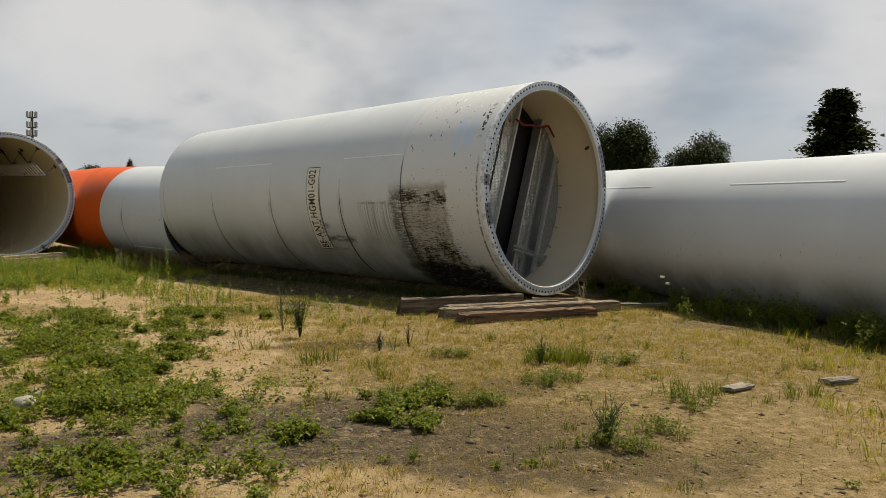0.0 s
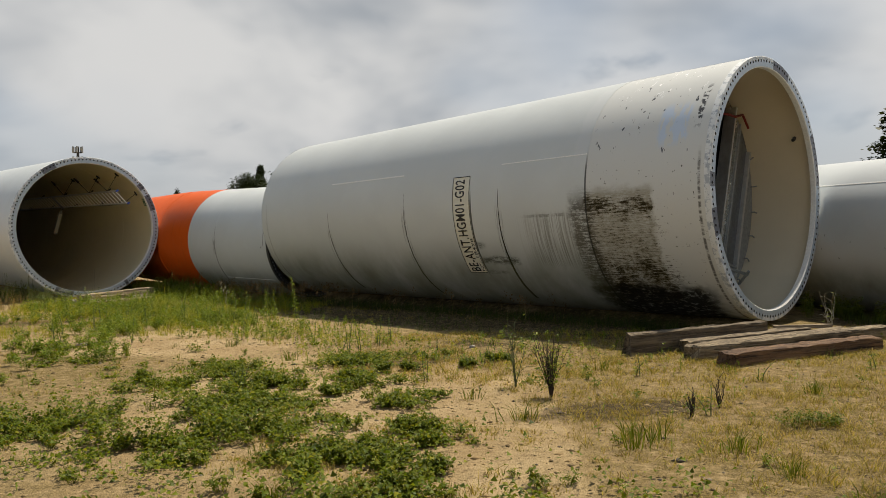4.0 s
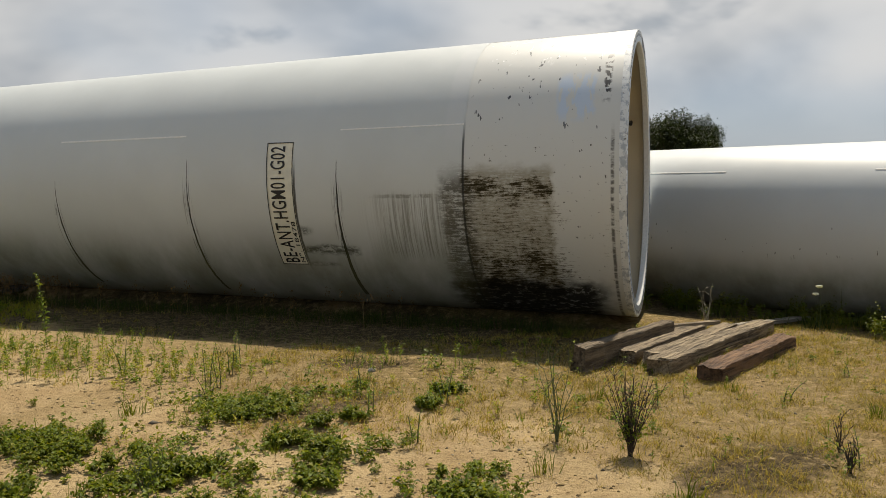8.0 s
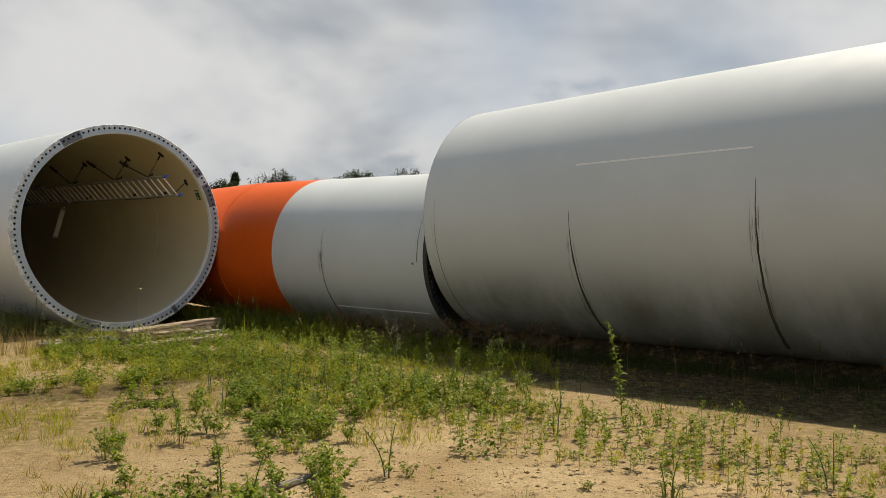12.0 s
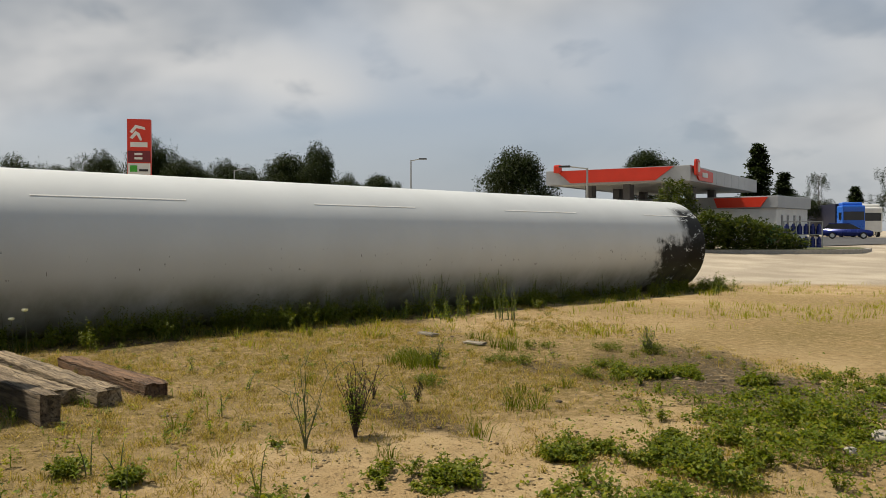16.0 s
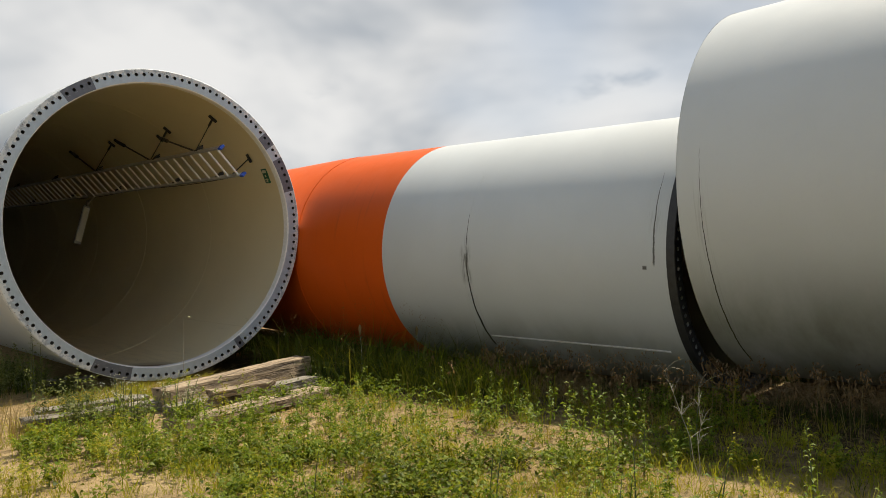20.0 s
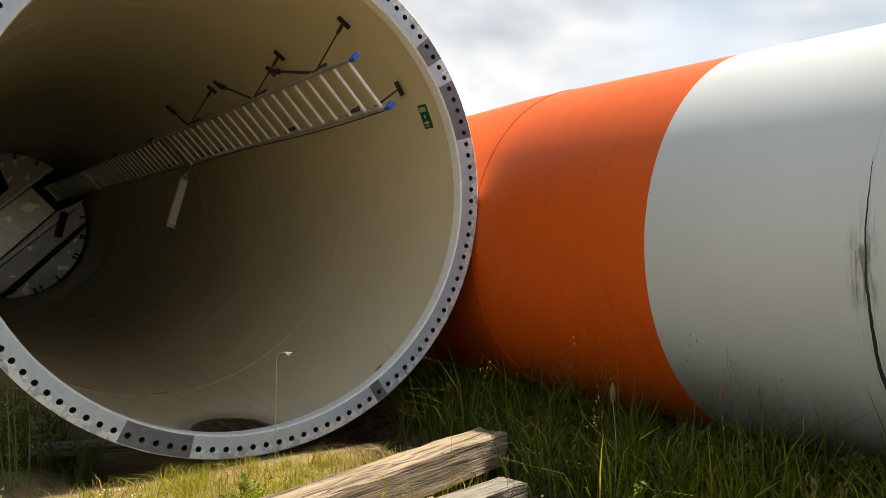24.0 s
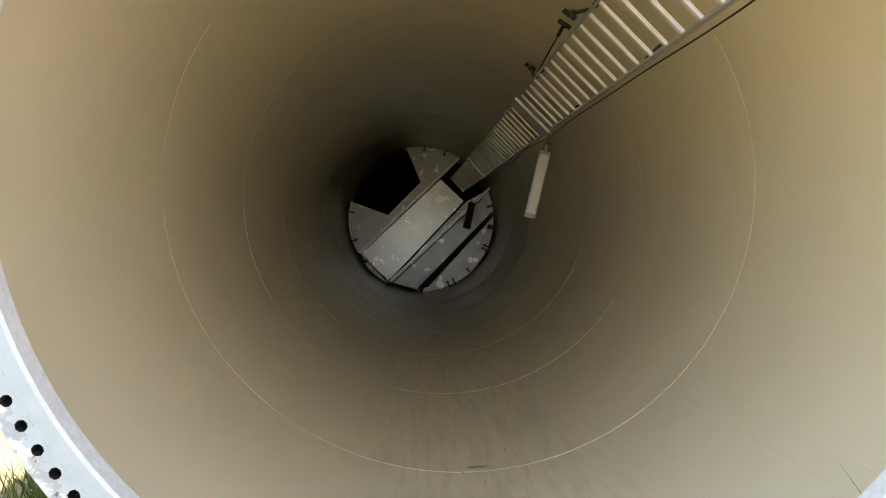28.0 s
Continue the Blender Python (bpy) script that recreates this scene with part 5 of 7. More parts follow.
dry2 = sprinkle(6000, (-16, -2, 9, 25), lambda x, y: 0.8 * smooth01(0.35 + 0.9 * noisy(x, y, 0.6, 8)) * (1 - 0.9 * bare(x, y)))
stuff("dry_grass", [tufts(dry2, 13, 0.085, 0.06, 0.85, 0.0025)], M_GRASS_DRY, "thin parched grass on sand", "grass")
yel = sprinkle(8500, (-13.5, -5.5, 16.5, 25.5), lambda x, y: 0.95 * smooth01(0.35 + 0.8 * noisy(x, y, 0.5, 6) + 0.5 * patch(x, y, -8.6, 21.8, 2.6, 2.0) - 0.7 * patch(x, y, -10.8, 18.6, 1.2, 0.6) - 0.6 * patch(x, y, -8.6, 17.3, 0.6, 0.5)))
stuff("yellow_green_grass", [tufts(yel[::2], 13, 0.16, 0.06, 0.6, 0.0026)], M_GRASS_YELLOW, "yellow-green meadow grass, ankle high", "grass")
seed = sprinkle(2600, (-8.0, -2.2, 13.6, 19.0), lambda x, y: 0.75 * patch(x, y, -5.0, 16.6, 2.6, 1.0, 140, 0.2))
seed += sprinkle(500, (-4.5, 0.5, 12.5, 16), lambda x, y: 0.30)
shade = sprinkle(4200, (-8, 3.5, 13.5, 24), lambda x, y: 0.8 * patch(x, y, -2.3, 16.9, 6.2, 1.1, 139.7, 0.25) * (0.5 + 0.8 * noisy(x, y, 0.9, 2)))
stuff("shade_grass", [tufts(shade, 9, 0.15, 0.06, 0.5, 0.0024)], M_GRASS_SHADED, "thin green grass in the tower's shade", "grass")
# grass in dark shrub greens, painting the black band of shade below the tube
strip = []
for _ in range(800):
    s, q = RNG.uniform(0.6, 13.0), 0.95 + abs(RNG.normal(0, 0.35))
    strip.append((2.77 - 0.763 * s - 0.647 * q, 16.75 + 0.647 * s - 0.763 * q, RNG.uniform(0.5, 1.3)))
stuff("shade_grass", [tufts(strip, 10, 0.24, 0.08, 0.45, 0.0026)], M_SHRUB, "rank grass under the tower section, coloured dark as shade", "grass")
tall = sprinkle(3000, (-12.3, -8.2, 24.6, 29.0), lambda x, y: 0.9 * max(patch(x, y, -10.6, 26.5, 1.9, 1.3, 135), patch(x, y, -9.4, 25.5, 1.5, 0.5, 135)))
stuff("tall_grass", [tufts(tall[::2], 9, 0.42, 0.06, 0.40, 0.0034)], M_GRASS_SHADED, "undergrowth of grass between two tower sections, coloured dark as shade", "grass")
stuff("tall_grass", [tufts(tall[1::4], 7, 0.72, 0.05, 0.60, 0.0048)], M_GRASS, "tall arching green grass between two tower sections", "grass")
front = sprinkle(1700, (-11.6, -7.4, 22.8, 26.2), lambda x, y: 0.9 * patch(x, y, -9.7, 24.75, 1.7, 0.45, 138, 0.25))
stuff("tall_grass", [tufts(front[::3], 9, 0.46, 0.05, 0.55, 0.0050)], M_GRASS_YELLOW, "sunlit yellow-green grass before the orange band", "grass")
stuff("tall_grass", [tufts(front[1::3], 8, 0.40, 0.05, 0.5, 0.0045)], M_GRASS, "sunlit green grass before the orange band", "grass")
left = sprinkle(2000, (-18.5, -14.0, 23.5, 28), lambda x, y: 0.75 * patch(x, y, -16.0, 25.7, 1.9, 1.4, 20))
stuff("tall_grass", [tufts(left, 10, 0.42, 0.06, 0.45, 0.0034)], M_GRASS_SHADED, "tall green grass beside the tower mouth", "grass")
# fills the gaps with dark-coloured growth where deep shade belongs
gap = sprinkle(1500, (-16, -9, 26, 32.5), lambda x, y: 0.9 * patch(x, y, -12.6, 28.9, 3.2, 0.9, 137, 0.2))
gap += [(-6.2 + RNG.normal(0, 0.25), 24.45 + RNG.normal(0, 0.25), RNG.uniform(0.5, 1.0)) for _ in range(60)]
stuff("tall_grass", [tufts(gap, 12, 0.5, 0.07, 0.4, 0.005)], M_GRASS_SHADED, "tall grass filling the gaps between tower sections, coloured dark as shade", "grass")
lip = sprinkle(420, (-14.6, -11.2, 24.0, 26.6), lambda x, y: 0.8 * patch(x, y, -12.9, 25.0, 1.6, 0.35, 47, 0.2))
lip += sprinkle(900, (-14.6, -11.0, 23.8, 26.6), lambda x, y: 0.9 * patch(x, y, -12.8, 24.9, 1.7, 0.5, 47, 0.2))
stuff("yellow_green_grass", [tufts(lip[::2], 14, 0.13, 0.05, 0.55, 0.0028)], M_GRASS_YELLOW, "yellow-green grass at the foot of the flange", "grass")
stuff("dry_grass", [tufts(lip[1::2], 12, 0.15, 0.05, 0.6, 0.0026)], M_GRASS_DRY, "reddish dry grass at the foot of the flange", "grass")
green = [(-1.3, 10.6, 1.5), (-0.5, 9.7, 1.6), (-0.35, 9.9, 1.4), (0.2, 9.6, 1.3), (3.1, 8.6, 1.8), (3.2, 8.5, 1.5), (4.2, 8.6, 1.3), (4.45, 8.7, 1.2), (2.2, 10.1, 1.6), (2.0, 10.3, 1.5), (-0.5, 9.95, 1.2), (0.55, 8.3, 1.2)]
green += [(2.2 + RNG.normal(0, 0.3), 6.8 + RNG.normal(0, 0.3), 0.7) for _ in range(14)] + [(2.1 + RNG.normal(0, 0.25), 10.1 + RNG.normal(0, 0.15), 1.4) for _ in range(10)]
green += [(x, y, k) for x, y, k in sprinkle(150, (-9.5, 8, 6, 15.5), lambda x, y: 0.35)]
stuff("green_grass", [tufts(green, 30, 0.17, 0.055, 0.4, 0.0030)], M_GRASS, "green grass tufts on sand", "grass")
far = []
for s in np.arange(3.2, 25.0, 0.10):
    q = 1.15 + abs(RNG.normal(0, 0.45))
    far.append((4.219 + 0.3985 * s - 0.9172 * q, 21.305 - 0.9172 * s - 0.3985 * q, RNG.uniform(0.6, 1.6)))
stuff("verge_grass", [tufts(far, 22, 0.18, 0.12, 0.4, 0.0042)], M_GRASS_SHADED, "rank green grass along the slim tower section", "grass")
mead = sprinkle(6500, (4, 22, -8, 13), lambda x, y: 0.7 * smooth01(0.4 + 0.9 * noisy(x, y, 0.4, 12)) * (1 - smooth01(((x - 13) * 0.9 - (y + 4) * 0.43) / 2)))
stuff("yellow_green_grass", [tufts(mead, 10, 0.17, 0.10, 0.45, 0.0045)], M_GRASS_YELLOW, "patchy yellow-green grass towards the road", "grass")
def leafy_stems(spots, height, per, leaf):
    """Thin upright stems closely set with leaves."""
    chunks = []
    base = np.array([(x, y, ground_z(x, y)) for x, y, k in spots])
    h = np.array([height * k for x, y, k in spots]) * RNG.uniform(0.6, 1.1, len(spots))
    lean = RNG.normal(0, 0.12, (len(spots), 2)) * h[:, None]
    chunks.append(blades(base, h, lean, np.full(len(spots), 0.003), RNG))
    f = RNG.uniform(0.15, 1.0, (len(spots), per))
    p = base[:, None] + np.concatenate([lean, h[:, None]], 1)[:, None] * f[..., None] * np.array([1, 1, 0.95])
    p = p.reshape(-1, 3)
    chunks.append(leaves(p, ways(len(p), RNG, 0.0, 0.9), leaf * RNG.uniform(0.6, 1.2, len(p)), RNG, 0.25, 0.32))
    return chunks


mid_weeds = sprinkle(2600, (-12.5, -6.0, 16.8, 24.5), lambda x, y: 0.55 * max(patch(x, y, -8.0, 19.4, 1.9, 1.1, 120), patch(x, y, -9.3, 22.2, 2.4, 1.5, 140), patch(x, y, -11.4, 22.2, 1.5, 0.9, 40)))
stuff("meadow_weeds", leafy_stems(mid_weeds, 0.36, 22, 0.055), M_WEED, "knee-high leafy green weeds in the grass", "weeds")
stuff("seedlings", leafy_stems(seed[::2], 0.20, 20, 0.050), M_WEED, "upright narrow-leaved green seedlings dotted over sand", "weeds")
stuff("seedlings", leafy_stems(seed[1::2], 0.13, 16, 0.042), M_GRASS_YELLOW, "upright yellow-green seedlings dotted over sand", "weeds")
low_weeds = sprinkle(3000, (-7, 9, 6, 16.5), lambda x, y: (0.25 + 0.4 * max(0, noisy(x, y, 0.8, 33))) * (1 - 0.85 * bare(x, y)))
stuff("meadow_weeds", leafy_stems(low_weeds, 0.10, 9, 0.035), M_WEED, "small leafy green weeds scattered on dry ground", "weeds")


def clumps(spots, radius, height, stems, per, leaf):
    """Bushy little plants: leafy stems that spread from one root, highest in the middle."""
    roots = []
    for x, y, k in spots:
        n = max(3, int(stems * k))
        a, r = RNG.uniform(0, 6.283, n), np.sqrt(RNG.random(n)) * radius * k
        for i in range(n):
            roots.append((x + 0.3 * r[i] * math.cos(a[i]), y + 0.3 * r[i] * math.sin(a[i]), 0.7 * r[i] * math.cos(a[i]), 0.7 * r[i] * math.sin(a[i]), height * k * (1.05 - 0.55 * r[i] / (radius * k)) * RNG.uniform(0.6, 1.1)))
    q = np.array(roots)
    z = np.array([ground_z(a, b) for a, b in q[:, :2]])
    h = np.minimum(q[:, 4], np.array([tube_clear(a, b) for a, b in q[:, :2]]) * 0.9)
    base = np.stack([q[:, 0], q[:, 1], z], 1)
    out = [blades(base, h, q[:, 2:4], np.full(len(q), 0.0022), RNG)]
    f = RNG.uniform(0.2, 1.0, (len(q), per)) ** 0.8
    p = base[:, None] + np.stack([q[:, 2, None] * f ** 1.5, q[:, 3, None] * f ** 1.5, h[:, None] * f], 2)
    p = p.reshape(-1, 3) + RNG.normal(0, 0.006, (len(q) * per, 3))
    out.append(leaves(p, ways(len(p), RNG, -0.2, 0.9), leaf * RNG.uniform(0.5, 1.25, len(p)), RNG, 0.25, 0.45))
    return out


bushy = sprinkle(1100, (-12.8, -5.5, 16.6, 24.6), lambda x, y: 0.6 * smooth01(0.15 + 1.8 * noisy(x, y, 0.9, 41)) * (1 - 0.8 * patch(x, y, -10.8, 18.6, 1.2, 0.6)))
stuff("bushy_weeds", clumps(bushy, 0.16, 0.24, 13, 16, 0.042), M_WEED, "bushy green weeds in clumps on sandy ground", "weeds")
bushy = sprinkle(520, (-12.8, -5.5, 16.6, 24.6), lambda x, y: 0.6 * smooth01(0.3 + 1.6 * noisy(x, y, 0.7, 77)))
stuff("bushy_weeds", clumps(bushy, 0.11, 0.33, 9, 20, 0.030), M_GRASS_YELLOW, "yellow-green feathery weeds in clumps", "weeds")
bushy = [(b[0] + RNG.normal(0, b[2] * 0.55), b[1] + RNG.normal(0, b[3] * 0.55), RNG.uniform(0.5, 1.3)) for b in LEAF_BEDS[:19] for _ in range(int(6 + 26 * b[2] * b[3]))]
stuff("bushy_weeds", clumps(bushy, 0.13, 0.13, 11, 14, 0.042), M_CLOVER, "low bushy green weeds on sand", "weeds")
bushy = sprinkle(420, (-7.5, 8, 6.0, 16.5), lambda x, y: 0.25 + 0.5 * max(0, noisy(x, y, 0.7, 51)))
stuff("bushy_weeds", clumps(bushy, 0.09, 0.10, 8, 10, 0.030), M_CLOVER, "small scattered green weeds on dry ground", "weeds")
# round clumps on open sand: place, radius
CLUMPS = [(-3.3, 13.6, 0.42), (-3.2, 12.7, 0.2), (-3.19, 11.75, 0.15), (-2.47, 11.2, 0.17), (-2.25, 10.2, 0.10), (-2.06, 9.8, 0.10), (-2.27, 9.35, 0.14), (-2.63, 9.3, 0.2), (-2.8, 9.0, 0.12), (-2.08, 8.75, 0.18),
          (-1.96, 9.15, 0.1), (-4.72, 13.0, 0.28), (-3.94, 11.45, 0.38), (-3.8, 10.9, 0.1), (-5.0, 12.2, 0.18), (-5.6, 12.7, 0.14), (-3.43, 10.3, 0.18), (-3.24, 9.95, 0.13), (-4.83, 13.4, 0.33), (-4.05, 12.3, 0.4),
          (-3.0, 12.45, 0.1), (-2.57, 13.15, 0.07), (-2.86, 13.05, 0.09), (-1.88, 13.25, 0.13), (-1.5, 13.65, 0.16), (-2.4, 9.6, 0.16), (0.68, 7.85, 0.31), (0.5, 7.35, 0.16), (-0.06, 6.85, 0.15), (0.87, 7.3, 0.2)]
bushy = [(x + RNG.normal(0, r * 0.45), y + RNG.normal(0, r * 0.45), RNG.uniform(0.7, 1.2)) for x, y, r in CLUMPS for _ in range(int(3 + 55 * r * r + 12 * r))]
stuff("bushy_weeds", clumps(bushy, 0.11, 0.14, 14, 19, 0.040), M_CLOVER, "round clumps of broad-leaved green weeds on open sand", "weeds")
spots = [(-8.3, 15.2, 0.45), (-8.0, 14.9, 0.4), (-7.5, 13.6, 0.45), (-7.3, 14.25, 0.4), (-8.4, 16.5, 0.5), (-8.6, 17.3, 0.5), (-7.5, 18.4, 0.5), (-8.3, 19.2, 0.5), (-7.0, 18.9, 0.4), (-6.6, 18.4, 0.3), (-8.9, 14.4, 0.4), (-9.6, 18.85, 0.5), (-11.9, 22.4, 0.5), (-10.9, 22.6, 0.5)]
bushy = [(x + RNG.normal(0, r), y + RNG.normal(0, r), RNG.uniform(0.6, 1.35)) for x, y, r in spots for _ in range(9)]
stuff("bushy_weeds", clumps(bushy, 0.14, 0.27, 11, 17, 0.045), M_WEED, "bright green leafy weeds in clumps on sand", "weeds")
bushy = [(x + RNG.normal(0, 0.12), y + RNG.normal(0, 0.1), RNG.uniform(0.7, 1.2)) for x, y in ((1.92, 8.95), (2.2, 9.1), (2.3, 6.75), (2.6, 7.2), (3.2, 8.2), (0.9, 8.4), (1.3, 7.9), (2.9, 10.2), (1.0, 10.4)) for _ in range(6)]
stuff("bushy_weeds", clumps(bushy, 0.15, 0.16, 12, 13, 0.030), M_GRASS, "low wiry green weeds on gritty ground", "weeds")
verge = []
for s in np.arange(2.5, 24.6, 0.055):
    w = 0.35 + 0.9 * max(0.0, noisy(s, 0.0, 0.55, 3.3))
    d = 1.35 + abs(RNG.normal(0, 0.3))
    if RNG.random() < w:
        verge.append((4.219 + 0.3985 * s - 0.9172 * d, 21.305 - 0.9172 * s - 0.3985 * d, RNG.uniform(0.5, 0.8) + w * 0.7))
stuff("verge_weeds", clumps(verge, 0.18, 0.46, 11, 16, 0.05), M_GRASS, "rank bushy weeds along the slim tower section", "weeds")
# straw and dead bits lying flat
st = sprinkle(9000, (-3.5, 8, 5.5, 13), lambda x, y: 0.35 + 0.6 * smooth01(0.4 + noisy(x, y, 0.6, 15)))
st += sprinkle(9000, (-9, 9, 5.5, 17), lambda x, y: 0.25 + 0.6 * smooth01(0.4 + noisy(x, y, 0.6, 15)))
sb = np.array([(x, y, ground_z(x, y) + 0.006) for x, y, k in st])
sa = RNG.uniform(0, 6.283, len(sb))
sl = RNG.uniform(0.03, 0.12, len(sb))
flatten = [blades(sb[i], np.full(len(sb[i]), 0.012), np.stack([np.cos(sa[i]) * sl[i], np.sin(sa[i]) * sl[i]], 1), np.full(len(sb[i]), 0.0022), RNG) for i in (slice(0, None, 2), slice(1, None, 2))]
stuff("straw_litter", flatten[:1], M_STRAW, "loose bits of pale straw on sand", "litter")
stuff("straw_litter", flatten[1:], M_STEM_DARK, "loose dark dead stalks on sand", "litter")
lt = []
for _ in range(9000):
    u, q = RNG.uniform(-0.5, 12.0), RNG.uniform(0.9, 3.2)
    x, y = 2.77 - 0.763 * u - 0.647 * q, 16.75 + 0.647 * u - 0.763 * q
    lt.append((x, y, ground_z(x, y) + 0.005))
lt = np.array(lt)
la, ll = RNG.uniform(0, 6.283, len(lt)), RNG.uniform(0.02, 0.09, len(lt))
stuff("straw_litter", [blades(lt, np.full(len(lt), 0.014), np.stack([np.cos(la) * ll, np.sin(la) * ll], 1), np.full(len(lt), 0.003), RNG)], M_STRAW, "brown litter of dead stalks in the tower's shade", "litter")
bushy = sprinkle(420, (-16.8, -11.6, 22.0, 26.0), lambda x, y: 0.75 * max(patch(x, y, -15.0, 24.9, 1.0, 0.6, 20, 0.3), 0.8 * patch(x, y, -12.7, 22.75, 0.8, 0.35, 0, 0.3)))
stuff("bushy_weeds", clumps(bushy, 0.16, 0.56, 11, 20, 0.042), M_SAGE, "knee-high grey-green weeds before the tower mouth", "weeds")
bushy = sprinkle(190, (-12.0, -8.0, 24.6, 28.0), lambda x, y: 0.6 * patch(x, y, -10.3, 26.3, 1.9, 1.1, 135, 0.3))
stuff("bushy_weeds", clumps(bushy, 0.15, 0.40, 9, 14, 0.055), M_GRASS_SHADED, "leafy weeds in tall grass, coloured dark as shade", "weeds")
# brown panicles along the edge of the shade
heads, stalks = [], []
for i in range(240):
    t = RNG.random()
    x, y = -5.6 - 3.6 * t + RNG.normal(0, 0.25), 22.0 + 2.5 * t + RNG.normal(0, 0.30)
    if i > 190:
        s, q = RNG.uniform(2.0, 12.0), RNG.uniform(1.2, 2.2)
        x, y = 2.77 - 0.763 * s - 0.647 * q, 16.75 + 0.647 * s - 0.763 * q
    z, h = ground_z(x, y), RNG.uniform(0.28, 0.50)
    tip = np.array([x + RNG.normal(0, 0.08), y + RNG.normal(0, 0.08), z + h])
    stalks.append((x, y, z, tip))
    n = 16
    p = tip + RNG.normal(0, 1, (n, 3)) * np.array([0.022, 0.022, 0.045])
    w = ways(n, RNG, -1.3, 0.2)
    heads.append(leaves(p, w, RNG.uniform(0.025, 0.05, n), RNG, 0.3, 0.35))
stuff("seed_heads", heads, M_SEED, "drooping brown grass seed heads", "grass")
sb = np.array([[s[0], s[1], s[2]] for s in stalks])
tp = np.array([s[3] for s in stalks])
stuff("grass_stalks", [blades(sb, (tp - sb)[:, 2] * 1.02, (tp - sb)[:, :2], np.full(len(sb), 0.0025), RNG)], M_STRAW, "thin straw-coloured grass stalks", "grass")
heads, stalks = [], []
for _ in range(70):
    x, y = -10.4 + RNG.normal(0, 0.9), 25.9 + RNG.normal(0, 0.5)
    if inside_tube(x, y) or x < -11.9 + 0.9 * (y - 25.2):
        continue
    z, h = ground_z(x, y), RNG.uniform(0.55, 0.95)
    tip = np.array([x + RNG.normal(0, 0.1), y + RNG.normal(0, 0.1), z + min(h, tube_clear(x, y) * 0.9)])
    stalks.append((x, y, z, tip))
    heads.append(leaves(tip + RNG.normal(0, 1, (18, 3)) * np.array([0.018, 0.018, 0.05]), ways(18, RNG, 0.2, 1.3), RNG.uniform(0.012, 0.03, 18), RNG, 0.2, 0.3))
stuff("seed_heads", heads, M_SEED, "thin upright grass seed heads", "grass")
sb = np.array([[s[0], s[1], s[2]] for s in stalks])
tp = np.array([s[3] for s in stalks])
stuff("grass_stalks", [blades(sb, (tp - sb)[:, 2] * 1.02, (tp - sb)[:, :2], np.full(len(sb), 0.002), RNG)], M_STRAW, "thin grass stalks in tall grass", "grass")
pale = [(-13.4 + RNG.normal(0, 0.18), 22.4 + RNG.normal(0, 0.2), RNG.uniform(0.8, 1.2)) for _ in range(26)]
stuff("straw_grass", [tufts(pale, 7, 0.62, 0.03, 0.14, 0.0030)], M_STRAW, "tall bleached straw grass beside the weeds", "grass")

# grit and crumbs on the sand
gs = sprinkle(15000, (-9, 7, 5.6, 17), lambda x, y: min(1.0, 0.10 + 0.85 * max(patch(x, y, *p) for p in GRIT) + 0.25 * max(0, noisy(x, y, 0.9, 21))))
gp = np.array([(x, y, ground_z(x, y)) for x, y, k in gs])
gr = np.abs(RNG.normal(0.006, 0.007, len(gp))) + 0.003
oct_v = np.array([(1, 0, 0), (-1, 0, 0), (0, 1, 0), (0, -1, 0), (0, 0, 0.7), (0, 0, -0.7)], float)
gv = (gp[:, None] + oct_v[None] * gr[:, None, None] * RNG.uniform(0.6, 1.4, (len(gp), 6, 1))).reshape(-1, 3)
gf = (np.arange(len(gp))[:, None, None] * 6 + np.array([(0, 2, 4), (2, 1, 4), (1, 3, 4), (3, 0, 4), (2, 0, 5), (1, 2, 5), (3, 1, 5), (0, 3, 5)])[None]).reshape(-1, 3)
tagged(new("grit", mesh_arrays("grit", gv, [gf], M_GRIT)), "loose grit and pebbles on sand", "gravel", kind="stuff")
ds = sprinkle(42000, (-9, 7, 5.4, 17), lambda x, y: min(1.0, 0.30 + 0.5 * max(0, noisy(x, y, 0.7, 61)) + 0.35 * bare(x, y)))
dp = np.array([(x, y, ground_z(x, y)) for x, y, k in ds])
dr = RNG.gamma(1.6, 0.0035, len(dp)) + 0.004
dv = (dp[:, None] + oct_v[None] * dr[:, None, None] * RNG.uniform(0.5, 1.5, (len(dp), 6, 1)) * np.array([1.2, 1.2, 0.8])).reshape(-1, 3)
df = (np.arange(len(dp))[:, None, None] * 6 + gf[:8][None]).reshape(-1, 3)
tagged(new("clods", mesh_arrays("clods", dv, [df], M_CLOD)), "crumbs and small clods of sand", "gravel", kind="stuff")
cs = sprinkle(1500, (-9, 8, 5.6, 17), lambda x, y: min(1.0, 0.12 + 0.9 * max(patch(x, y, *p) for p in GRIT)))
cp = np.array([(x, y, ground_z(x, y) + 0.004) for x, y, k in cs])
cr = RNG.gamma(2.0, 0.007, len(cp)) + 0.008
cv = (cp[:, None] + oct_v[None] * cr[:, None, None] * RNG.uniform(0.6, 1.4, (len(cp), 6, 1)) * np.array([1, 1, 0.7])).reshape(-1, 3)
tagged(new("pebbles", mesh_arrays("pebbles", cv, [gf[:len(cp) * 8]], M_GRIT)), "grey and beige pebbles on gritty sand", "gravel", kind="stuff")
# dry litter of twigs
tw = sprinkle(900, (-7, 5, 6, 16), lambda x, y: 0.1 + 0.8 * max(patch(x, y, -1.3, 11.2, 1.4, 0.5, 10), patch(x, y, -1.9, 15.4, 0.7, 0.4), patch(x, y, 0.6, 11.2, 0.9, 0.4)))
tb = np.array([(x, y, ground_z(x, y) + 0.008) for x, y, k in tw])
ta = RNG.uniform(0, 2 * math.pi, len(tb))
